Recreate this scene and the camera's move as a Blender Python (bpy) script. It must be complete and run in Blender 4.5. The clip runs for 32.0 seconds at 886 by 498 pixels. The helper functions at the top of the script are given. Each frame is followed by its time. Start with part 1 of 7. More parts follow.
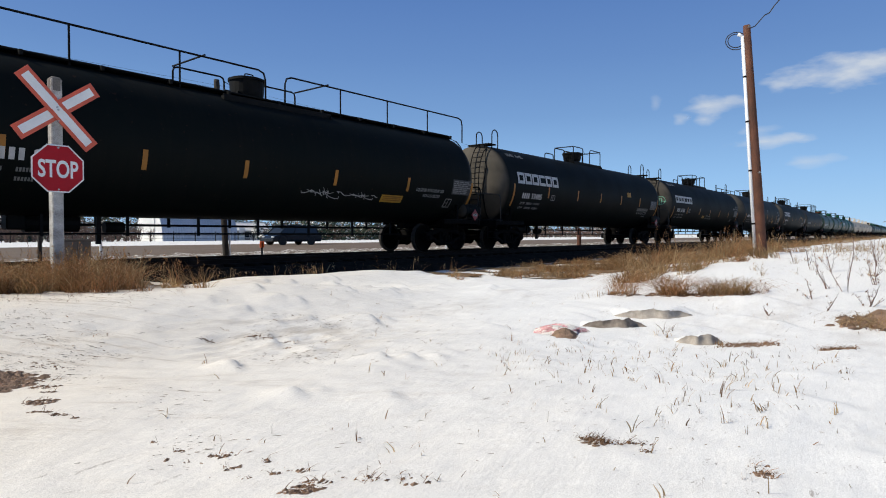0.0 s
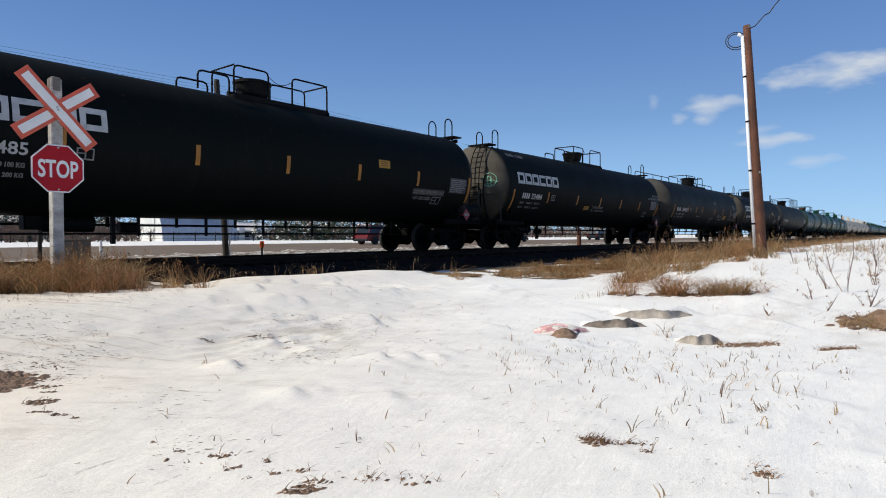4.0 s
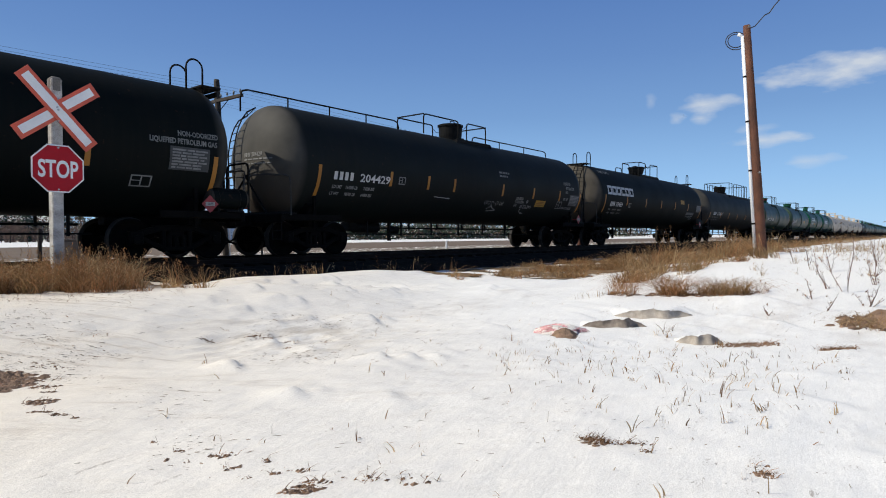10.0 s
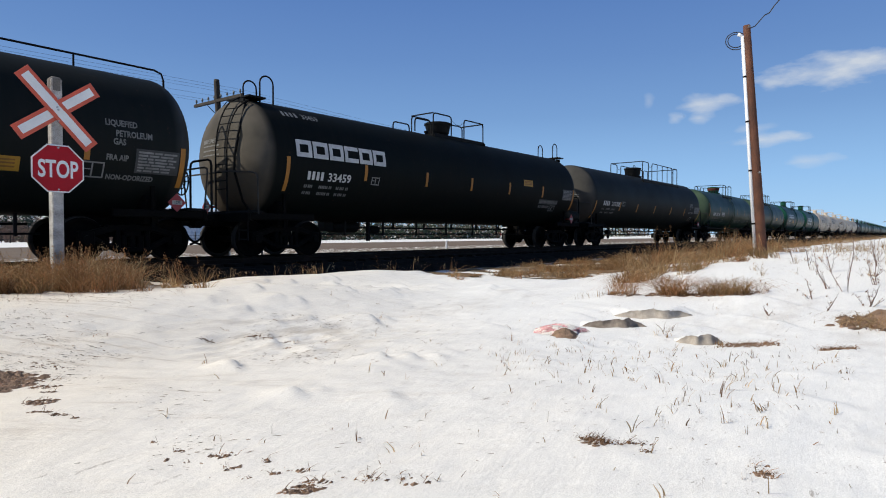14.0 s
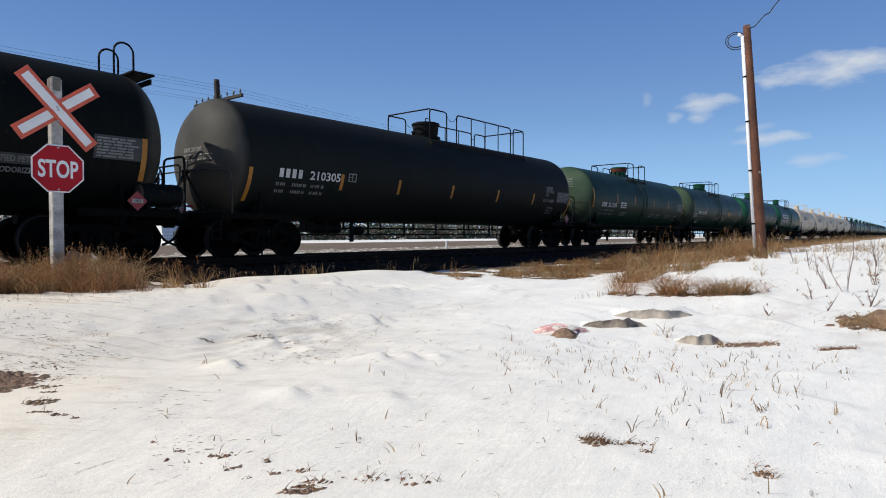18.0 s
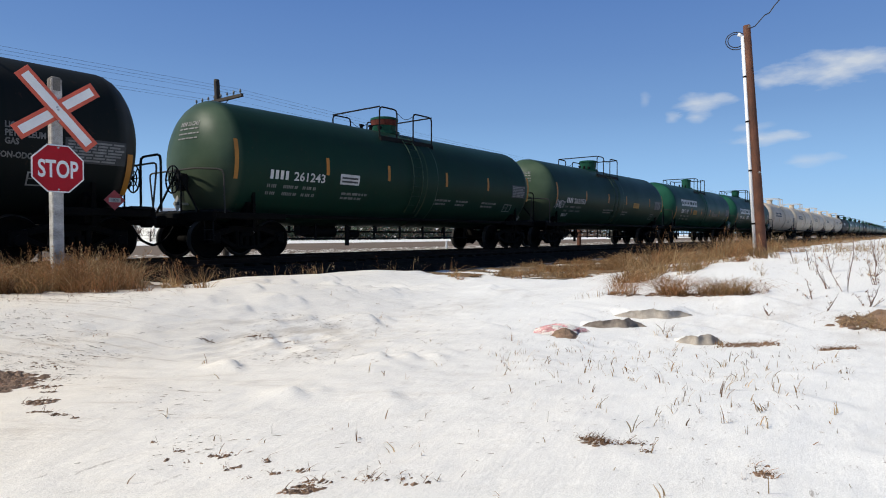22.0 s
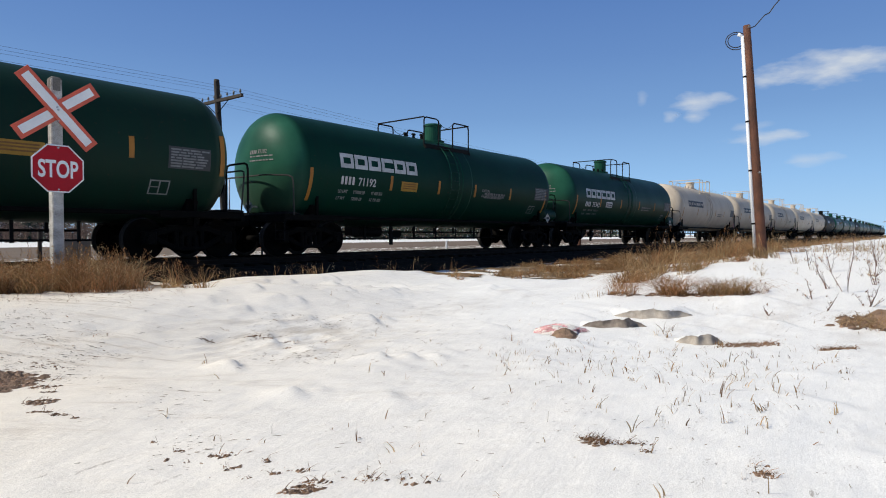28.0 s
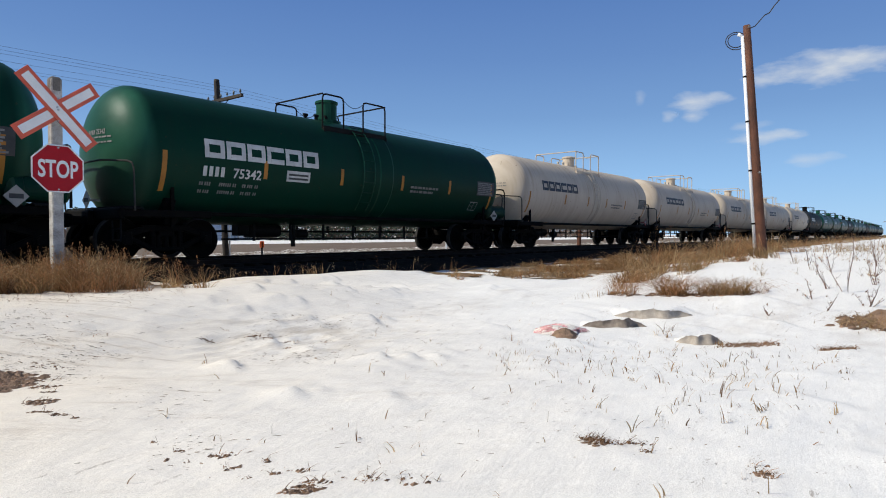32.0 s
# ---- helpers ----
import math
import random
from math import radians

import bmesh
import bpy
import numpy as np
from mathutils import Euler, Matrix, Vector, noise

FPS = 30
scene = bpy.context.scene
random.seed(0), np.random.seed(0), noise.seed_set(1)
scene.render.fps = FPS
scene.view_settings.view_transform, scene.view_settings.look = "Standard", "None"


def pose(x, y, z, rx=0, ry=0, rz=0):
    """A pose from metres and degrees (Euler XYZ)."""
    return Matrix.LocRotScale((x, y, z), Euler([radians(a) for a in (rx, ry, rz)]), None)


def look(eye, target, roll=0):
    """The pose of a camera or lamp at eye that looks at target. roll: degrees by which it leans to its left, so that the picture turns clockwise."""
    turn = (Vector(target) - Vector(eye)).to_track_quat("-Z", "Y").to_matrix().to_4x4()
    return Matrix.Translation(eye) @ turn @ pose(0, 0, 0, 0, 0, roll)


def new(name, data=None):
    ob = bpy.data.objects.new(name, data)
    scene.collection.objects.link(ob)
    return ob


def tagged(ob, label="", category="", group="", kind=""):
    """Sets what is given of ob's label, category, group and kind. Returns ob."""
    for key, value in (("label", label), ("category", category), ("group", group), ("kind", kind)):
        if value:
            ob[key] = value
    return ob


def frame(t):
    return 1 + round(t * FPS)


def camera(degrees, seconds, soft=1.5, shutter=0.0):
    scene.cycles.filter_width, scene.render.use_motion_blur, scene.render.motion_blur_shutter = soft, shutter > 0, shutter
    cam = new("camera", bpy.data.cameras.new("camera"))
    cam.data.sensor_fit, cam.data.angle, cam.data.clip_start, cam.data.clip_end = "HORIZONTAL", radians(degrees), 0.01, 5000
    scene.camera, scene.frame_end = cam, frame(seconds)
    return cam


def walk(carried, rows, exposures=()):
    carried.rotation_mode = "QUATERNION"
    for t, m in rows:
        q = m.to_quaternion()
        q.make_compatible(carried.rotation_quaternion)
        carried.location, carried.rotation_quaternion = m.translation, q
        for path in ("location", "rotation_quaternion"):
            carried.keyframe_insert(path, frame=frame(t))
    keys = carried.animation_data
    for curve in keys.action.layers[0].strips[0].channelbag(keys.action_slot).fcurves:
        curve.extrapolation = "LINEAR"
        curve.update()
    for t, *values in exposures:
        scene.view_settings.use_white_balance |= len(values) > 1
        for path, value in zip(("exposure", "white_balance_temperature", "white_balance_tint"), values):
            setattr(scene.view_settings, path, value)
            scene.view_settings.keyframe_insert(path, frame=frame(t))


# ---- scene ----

# World: x runs along the railway, y away from the camera, z up; the rail tops lie at z = 0.
EYE = (0.0, 0.0, 0.565)
TRACK_Y = 14.06
cam = camera(71.95, 32.0, 1.0)
walk(cam, [(0.0, pose(*EYE, 88.637, 0, 37.974 - 90)), (32.0, pose(*EYE, 88.637, 0, 37.974 - 90))], [(0.0, 0.0), (32.0, 0.0)])

# ---- light ----
SUN_TO = Vector((-0.60, 0.455, 0.655)).normalized()
world = bpy.data.worlds.new("sky")
scene.world = world
world.use_nodes = True
wn = world.node_tree.nodes
sky = wn.new("ShaderNodeTexSky")
sky.sky_type = "NISHITA"
sky.sun_disc = False
sky.sun_elevation = math.asin(SUN_TO.z)
sky.sun_rotation = math.atan2(SUN_TO.x, SUN_TO.y)
sky.altitude = 300
sky.air_density = 1.0
sky.dust_density = 0.0
sky.ozone_density = 1.5
SKY = 0.085
wn["Background"].inputs["Strength"].default_value = SKY
wl = world.node_tree.links
# A dry blue sky: the haze near the ground stays blue-white.
sky_dir, sky_sep, haze, fade, sky_mix = wn.new("ShaderNodeTexCoord"), wn.new("ShaderNodeSeparateXYZ"), wn.new("ShaderNodeValToRGB"), wn.new("ShaderNodeMapRange"), wn.new("ShaderNodeMix")
wl.new(sky_dir.outputs["Generated"], sky_sep.inputs["Vector"])
wl.new(sky_sep.outputs["Z"], haze.inputs["Fac"])
wl.new(sky_sep.outputs["Z"], fade.inputs["Value"])
for place, tone in ((0.0, (0.37, 0.62, 0.90)), (0.087, (0.275, 0.50, 0.82)), (0.185, (0.175, 0.335, 0.63)), (0.27, (0.128, 0.258, 0.55)), (0.36, (0.095, 0.205, 0.49)), (0.6, (0.06, 0.14, 0.40))):
    stop = haze.color_ramp.elements.new(place)
    stop.color = (*(c * 1.06 / SKY for c in tone), 1)
haze.color_ramp.elements.remove(haze.color_ramp.elements[0])
haze.color_ramp.elements.remove(haze.color_ramp.elements[-1])
for slot, value in (("From Min", 0.35), ("From Max", 0.75), ("To Min", 0.92), ("To Max", 0.15)):
    fade.inputs[slot].default_value = value
sky_mix.data_type = "RGBA"
wl.new(fade.outputs["Result"], sky_mix.inputs["Factor"])
wl.new(sky.outputs["Color"], sky_mix.inputs["A"])
wl.new(haze.outputs["Color"], sky_mix.inputs["B"])
wl.new(sky_mix.outputs["Result"], wn["Background"].inputs["Color"])
sun = new("sun", bpy.data.lights.new("sun", "SUN"))
sun.data.energy = 4.75
sun.data.angle = radians(0.53)
sun.data.color = (1.0, 0.945, 0.82)
sun.matrix_basis = look(SUN_TO * 60, (0, 0, 0))


# ---- materials ----
def material(name, base, rough=0.6, metal=0.0, var=0.25, scale=3.0, bump=0.0, bump_scale=40.0, dark=None, spec=0.5, coord="Object", island=0.0):
    """A surface with colour variation at two scales and fine relief."""
    m = bpy.data.materials.new(name)
    m.use_nodes = True
    n, l = m.node_tree.nodes, m.node_tree.links
    b = n["Principled BSDF"]
    b.inputs["Roughness"].default_value = rough
    b.inputs["Metallic"].default_value = metal
    b.inputs["Specular IOR Level"].default_value = spec
    tc = n.new("ShaderNodeTexCoord")
    big, fine = n.new("ShaderNodeTexNoise"), n.new("ShaderNodeTexNoise")
    big.inputs["Scale"].default_value, fine.inputs["Scale"].default_value = scale, scale * 14
    big.inputs["Detail"].default_value, fine.inputs["Detail"].default_value = 5, 3
    l.new(tc.outputs[coord], big.inputs["Vector"])
    l.new(tc.outputs[coord], fine.inputs["Vector"])
    add = n.new("ShaderNodeMath")
    add.operation = "MULTIPLY_ADD"
    l.new(fine.outputs["Fac"], add.inputs[0])
    add.inputs[1].default_value = 0.45
    l.new(big.outputs["Fac"], add.inputs[2])
    ramp = n.new("ShaderNodeValToRGB")
    d = dark or tuple(c * (1 - var) for c in base)
    hi = tuple(min(1, c * (1 + var * 0.6)) for c in base)
    ramp.color_ramp.elements[0].position, ramp.color_ramp.elements[1].position = 0.5, 0.95
    ramp.color_ramp.elements[0].color, ramp.color_ramp.elements[1].color = (*d, 1), (*hi, 1)
    l.new(add.outputs[0], ramp.inputs["Fac"])
    tone = ramp.outputs["Color"]
    if island:
        geo, rng, hsv = n.new("ShaderNodeNewGeometry"), n.new("ShaderNodeMapRange"), n.new("ShaderNodeHueSaturation")
        l.new(geo.outputs["Random Per Island"], rng.inputs["Value"])
        rng.inputs["To Min"].default_value, rng.inputs["To Max"].default_value = 1 - island, 1 + island * 0.8
        l.new(rng.outputs["Result"], hsv.inputs["Value"])
        l.new(tone, hsv.inputs["Color"])
        tone = hsv.outputs["Color"]
    l.new(tone, b.inputs["Base Color"])
    if bump:
        bn, bp = n.new("ShaderNodeTexNoise"), n.new("ShaderNodeBump")
        bn.inputs["Scale"].default_value, bn.inputs["Detail"].default_value = bump_scale, 4
        bp.inputs["Strength"].default_value, bp.inputs["Distance"].default_value = bump, 0.02
        l.new(tc.outputs[coord], bn.inputs["Vector"])
        l.new(bn.outputs["Fac"], bp.inputs["Height"])
        l.new(bp.outputs["Normal"], b.inputs["Normal"])
    return m


def tank_paint(name, base, soot, rough=0.45, rust=0.25, spec=0.5, dust=None):
    """Weathered paint: streaks that run down the shell, dusty heads with sunlight painted in and grime low down, spots
    of rust.
    """
    m = bpy.data.materials.new(name)
    m.use_nodes = True
    n, l = m.node_tree.nodes, m.node_tree.links
    b = n["Principled BSDF"]
    b.inputs["Specular IOR Level"].default_value = spec
    tc, mp = n.new("ShaderNodeTexCoord"), n.new("ShaderNodeMapping")
    mp.inputs["Scale"].default_value = (5.0, 0.35, 0.35)
    l.new(tc.outputs["Object"], mp.inputs["Vector"])
    streak, cloud, spot = n.new("ShaderNodeTexNoise"), n.new("ShaderNodeTexNoise"), n.new("ShaderNodeTexNoise")
    streak.inputs["Scale"].default_value, streak.inputs["Detail"].default_value = 1.6, 6
    cloud.inputs["Scale"].default_value, cloud.inputs["Detail"].default_value = 0.7, 5
    spot.inputs["Scale"].default_value, spot.inputs["Detail"].default_value = 9.0, 8
    l.new(mp.outputs["Vector"], streak.inputs["Vector"])
    l.new(tc.outputs["Object"], cloud.inputs["Vector"])
    l.new(tc.outputs["Object"], spot.inputs["Vector"])
    mul = n.new("ShaderNodeMath")
    mul.operation = "MULTIPLY"
    l.new(streak.outputs["Fac"], mul.inputs[0])
    l.new(cloud.outputs["Fac"], mul.inputs[1])
    r1 = n.new("ShaderNodeMapRange")
    r1.inputs["From Min"].default_value, r1.inputs["From Max"].default_value = 0.2, 0.42
    r1.inputs["To Max"].default_value = 0.55
    l.new(mul.outputs[0], r1.inputs["Value"])
    mix = n.new("ShaderNodeMix")
    mix.data_type = "RGBA"
    mix.inputs["A"].default_value, mix.inputs["B"].default_value = (*base, 1), (*soot, 1)
    l.new(r1.outputs["Result"], mix.inputs["Factor"])
    r2 = n.new("ShaderNodeMapRange")
    r2.inputs["From Min"].default_value, r2.inputs["From Max"].default_value = 0.66, 0.74
    r2.inputs["To Max"].default_value = rust
    l.new(spot.outputs["Fac"], r2.inputs["Value"])
    mix2 = n.new("ShaderNodeMix")
    mix2.data_type = "RGBA"
    mix2.inputs["B"].default_value = (0.09, 0.04, 0.02, 1)
    l.new(mix.outputs["Result"], mix2.inputs["A"])
    l.new(r2.outputs["Result"], mix2.inputs["Factor"])
    coat = mix2.outputs["Result"]
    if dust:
        # heads lightened by facing: dusty on the dark cars, painted sunlight on the greens
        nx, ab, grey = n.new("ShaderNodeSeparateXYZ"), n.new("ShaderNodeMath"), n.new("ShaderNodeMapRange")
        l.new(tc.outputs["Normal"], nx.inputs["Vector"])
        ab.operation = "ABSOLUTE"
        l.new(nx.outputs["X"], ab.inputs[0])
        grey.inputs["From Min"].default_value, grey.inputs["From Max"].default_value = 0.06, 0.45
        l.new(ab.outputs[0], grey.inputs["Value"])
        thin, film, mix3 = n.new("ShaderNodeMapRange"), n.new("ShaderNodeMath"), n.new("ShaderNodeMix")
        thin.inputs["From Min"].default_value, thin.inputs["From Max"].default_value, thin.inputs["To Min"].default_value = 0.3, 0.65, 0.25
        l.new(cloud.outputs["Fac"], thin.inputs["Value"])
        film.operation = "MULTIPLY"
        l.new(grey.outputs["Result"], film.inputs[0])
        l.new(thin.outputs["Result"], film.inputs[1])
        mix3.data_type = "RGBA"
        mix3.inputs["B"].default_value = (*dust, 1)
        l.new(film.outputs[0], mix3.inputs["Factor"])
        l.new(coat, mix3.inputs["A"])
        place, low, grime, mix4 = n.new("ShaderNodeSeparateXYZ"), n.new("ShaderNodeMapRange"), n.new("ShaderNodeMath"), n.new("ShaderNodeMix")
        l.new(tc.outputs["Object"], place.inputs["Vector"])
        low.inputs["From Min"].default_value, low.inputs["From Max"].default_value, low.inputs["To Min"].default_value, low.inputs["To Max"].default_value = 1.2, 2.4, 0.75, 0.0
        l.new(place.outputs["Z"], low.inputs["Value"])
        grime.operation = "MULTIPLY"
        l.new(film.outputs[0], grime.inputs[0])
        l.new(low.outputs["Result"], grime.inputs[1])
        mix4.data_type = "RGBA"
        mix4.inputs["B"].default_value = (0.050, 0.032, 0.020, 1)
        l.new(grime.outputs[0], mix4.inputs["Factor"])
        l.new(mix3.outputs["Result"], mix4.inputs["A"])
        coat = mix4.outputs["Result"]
    l.new(coat, b.inputs["Base Color"])
    rr = n.new("ShaderNodeMapRange")
    rr.inputs["To Min"].default_value, rr.inputs["To Max"].default_value = rough - 0.06, rough + 0.2
    l.new(cloud.outputs["Fac"], rr.inputs["Value"])
    l.new(rr.outputs["Result"], b.inputs["Roughness"])
    bp = n.new("ShaderNodeBump")
    bp.inputs["Strength"].default_value, bp.inputs["Distance"].default_value = 0.12, 0.02
    l.new(spot.outputs["Fac"], bp.inputs["Height"])
    l.new(bp.outputs["Normal"], b.inputs["Normal"])
    return m


M = {}
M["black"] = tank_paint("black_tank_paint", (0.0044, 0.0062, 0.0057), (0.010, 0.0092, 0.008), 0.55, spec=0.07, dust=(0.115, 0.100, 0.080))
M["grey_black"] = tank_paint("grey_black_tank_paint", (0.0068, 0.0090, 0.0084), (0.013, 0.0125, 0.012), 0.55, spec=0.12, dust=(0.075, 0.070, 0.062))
# The lighter head colour of both greens is sunlight put into the paint.
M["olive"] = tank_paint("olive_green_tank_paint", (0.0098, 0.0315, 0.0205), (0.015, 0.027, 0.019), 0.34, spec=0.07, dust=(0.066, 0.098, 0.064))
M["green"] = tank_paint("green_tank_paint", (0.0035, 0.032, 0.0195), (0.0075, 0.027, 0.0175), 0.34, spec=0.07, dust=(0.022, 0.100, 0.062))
M["white"] = tank_paint("cream_white_tank_paint", (0.55, 0.475, 0.385), (0.36, 0.27, 0.19), 0.5, rust=0.55, spec=0.08)
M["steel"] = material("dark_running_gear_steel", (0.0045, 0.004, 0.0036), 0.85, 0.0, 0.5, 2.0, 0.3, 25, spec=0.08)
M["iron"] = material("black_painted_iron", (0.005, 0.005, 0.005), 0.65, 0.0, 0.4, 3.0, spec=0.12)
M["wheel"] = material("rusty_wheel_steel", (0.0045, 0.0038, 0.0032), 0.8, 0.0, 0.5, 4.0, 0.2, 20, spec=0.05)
M["rim"] = material("polished_tread_steel", (0.040, 0.036, 0.032), 0.6, 0.3, 0.4, 6.0, spec=0.2)
# Several times paler than the black iron; used for the end handrails.
M["dusty_iron"] = material("grey_end_rail_iron", (0.040, 0.037, 0.033), 0.7, 0.0, 0.4, 3.0, spec=0.3)
M["rust"] = material("rust_red_primer", (0.10, 0.022, 0.014), 0.8, 0.0, 0.5, 5.0, 0.3, 20, spec=0.2)
M["stripe"] = material("yellow_reflective_sheet", (0.36, 0.145, 0.012), 0.6, 0.0, 0.2, 3.0)
M["letter"] = material("white_lettering_paint", (0.50, 0.50, 0.49), 0.6, 0.0, 0.25, 5.0)
M["faded"] = material("faded_lettering_paint", (0.15, 0.15, 0.145), 0.7, 0.0, 0.4, 6.0)
M["dark_letter"] = material("dark_blue_lettering_paint", (0.03, 0.035, 0.05), 0.6, 0.0, 0.25, 5.0)
M["print"] = material("worn_white_stencil", (0.20, 0.20, 0.195), 0.7, 0.0, 0.35, 6.0)
M["gold_dark"] = material("brown_print", (0.2, 0.09, 0.02), 0.7, 0.0, 0.3, 6.0)
M["panel"] = material("grey_stencil_panel", (0.042, 0.043, 0.043), 0.7, 0.0, 0.3, 6.0)
M["gold"] = material("orange_yellow_notice_panel", (0.38, 0.20, 0.015), 0.6, 0.0, 0.25, 4.0)
M["placard_red"] = material("red_placard", (0.26, 0.018, 0.022), 0.5, 0.0, 0.2, 4.0)
M["placard_white"] = material("white_placard", (0.30, 0.29, 0.26), 0.5, 0.0, 0.2, 4.0)
M["chalk"] = material("pale_green_spray_paint", (0.22, 0.5, 0.33), 0.8, 0.0, 0.3, 6.0)
M["spray"] = material("silver_white_spray_paint", (0.34, 0.34, 0.34), 0.8, 0.0, 0.4, 7.0)
M["sign_red"] = material("red_sign_sheet", (0.40, 0.009, 0.018), 0.5, 0.0, 0.18, 4.0, spec=0.2)
M["border_red"] = material("faded_red_sign_border", (0.62, 0.10, 0.05), 0.45, 0.0, 0.2, 5.0)
M["sign_white"] = material("white_sign_sheet", (0.78, 0.78, 0.77), 0.45, 0.0, 0.1, 4.0)
M["bolt"] = material("zinc_bolt", (0.4, 0.4, 0.4), 0.4, 0.8, 0.2, 8.0)
M["white_wood"] = material("peeling_white_painted_wood", (0.62, 0.61, 0.58), 0.8, 0.0, 0.0, 5.0, 0.7, 30, dark=(0.17, 0.15, 0.13))
M["worn_wood"] = material("bare_weathered_timber", (0.16, 0.145, 0.13), 0.9, 0.0, 0.5, 4.0, 0.6, 30)
M["red_wood"] = material("red_brown_treated_pole_wood", (0.105, 0.038, 0.019), 0.8, 0.0, 0.45, 2.5, 0.7, 30)
M["grey_wood"] = material("weathered_dark_pole_wood", (0.032, 0.024, 0.018), 0.85, 0.0, 0.45, 2.5, 0.7, 30)
M["pvc"] = material("white_plastic_conduit", (0.8, 0.81, 0.82), 0.4, 0.0, 0.06, 3.0)
M["wire"] = material("black_cable", (0.03, 0.03, 0.035), 0.6, 0.0, 0.2, 6.0)
M["glass_ins"] = material("pale_insulator_glass", (0.16, 0.17, 0.17), 0.3, 0.0, 0.1, 6.0)
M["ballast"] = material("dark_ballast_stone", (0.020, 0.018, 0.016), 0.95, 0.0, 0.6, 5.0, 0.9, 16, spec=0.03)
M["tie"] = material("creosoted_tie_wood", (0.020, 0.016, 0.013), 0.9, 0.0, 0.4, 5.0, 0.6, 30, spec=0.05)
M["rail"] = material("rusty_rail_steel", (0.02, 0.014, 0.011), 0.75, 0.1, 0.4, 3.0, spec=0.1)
M["asphalt"] = material("dusty_grey_asphalt", (0.145, 0.102, 0.068), 0.9, 0.0, 0.2, 0.35, 0.4, 60)
M["silt"] = material("wind_blown_brown_silt", (0.30, 0.235, 0.175), 0.95, 0.0, 0.5, 6.0, spec=0.1, island=0.45)
M["straw"] = material("dry_straw_grass", (0.33, 0.205, 0.095), 0.85, 0.0, 0.45, 4.0, spec=0.15, island=0.5)
M["straw_pale"] = material("pale_dry_grass", (0.46, 0.33, 0.185), 0.85, 0.0, 0.4, 4.0, spec=0.15, island=0.5)
M["straw_brown"] = material("brown_dry_grass", (0.25, 0.132, 0.062), 0.85, 0.0, 0.45, 4.0, spec=0.15, island=0.5)
M["straw_orange"] = material("rust_orange_dry_grass", (0.40, 0.205, 0.095), 0.85, 0.0, 0.45, 4.0, spec=0.15, island=0.5)


def let_light_through(m, share):
    """Thin dry leaves pass part of the sunlight that falls on their far side."""
    n, l = m.node_tree.nodes, m.node_tree.links
    b, out = n["Principled BSDF"], n["Material Output"]
    thin, mix = n.new("ShaderNodeBsdfTranslucent"), n.new("ShaderNodeMixShader")
    l.new(b.inputs["Base Color"].links[0].from_socket, thin.inputs["Color"])
    mix.inputs["Fac"].default_value = share
    l.new(b.outputs["BSDF"], mix.inputs[1])
    l.new(thin.outputs["BSDF"], mix.inputs[2])
    l.new(mix.outputs["Shader"], out.inputs["Surface"])


for dry in ("straw", "straw_pale", "straw_brown", "straw_orange"):
    let_light_through(M[dry], 0.4)
M["twig"] = material("bare_brown_twig", (0.17, 0.11, 0.085), 0.85, 0.0, 0.35, 6.0, island=0.5)
M["soil"] = material("frozen_brown_soil", (0.25, 0.16, 0.105), 0.95, 0.0, 0.5, 14.0, 0.9, 40, island=0.5)
M["spruce"] = material("dark_spruce_needles", (0.035, 0.06, 0.035), 0.8, 0.0, 0.5, 3.0)
M["bark"] = material("grey_brown_bark", (0.13, 0.10, 0.08), 0.9, 0.0, 0.4, 3.0)
M["siding_white"] = material("white_metal_siding", (0.78, 0.78, 0.76), 0.5, 0.0, 0.1, 0.6)
M["roof_grey"] = material("galvanised_roof_sheet", (0.42, 0.46, 0.53), 0.4, 0.3, 0.15, 0.5)
M["tan_siding"] = material("tan_clapboard", (0.42, 0.38, 0.32), 0.7, 0.0, 0.15, 1.0)
M["car_dark"] = material("dark_blue_grey_car_paint", (0.02, 0.028, 0.04), 0.2, 0.3, 0.15, 1.0)
M["car_red"] = material("dark_red_car_paint", (0.16, 0.015, 0.018), 0.2, 0.2, 0.15, 1.0)
M["car_grey"] = material("dark_grey_car_paint", (0.018, 0.020, 0.022), 0.25, 0.2, 0.15, 1.0)
M["car_silver"] = material("silver_white_car_paint", (0.55, 0.54, 0.52), 0.35, 0.0, 0.1, 1.0)
M["window"] = material("tinted_car_glass", (0.02, 0.025, 0.03), 0.06, 0.0, 0.1, 1.0)
M["tyre"] = material("black_rubber", (0.025, 0.025, 0.025), 0.85, 0.0, 0.3, 6.0)
M["alloy"] = material("alloy_wheel_metal", (0.4, 0.4, 0.42), 0.35, 0.8, 0.2, 6.0)
M["lamp_clear"] = material("clear_lamp_glass", (0.6, 0.6, 0.6), 0.1, 0.2, 0.1, 6.0)
M["lamp_red"] = material("red_lamp_glass", (0.4, 0.02, 0.02), 0.2, 0.0, 0.1, 6.0)
M["orange"] = material("orange_marker_plastic", (0.75, 0.12, 0.02), 0.5, 0.0, 0.15, 6.0)
M["cabinet"] = material("grey_green_cabinet_steel", (0.19, 0.16, 0.13), 0.7, 0.0, 0.2, 2.0)


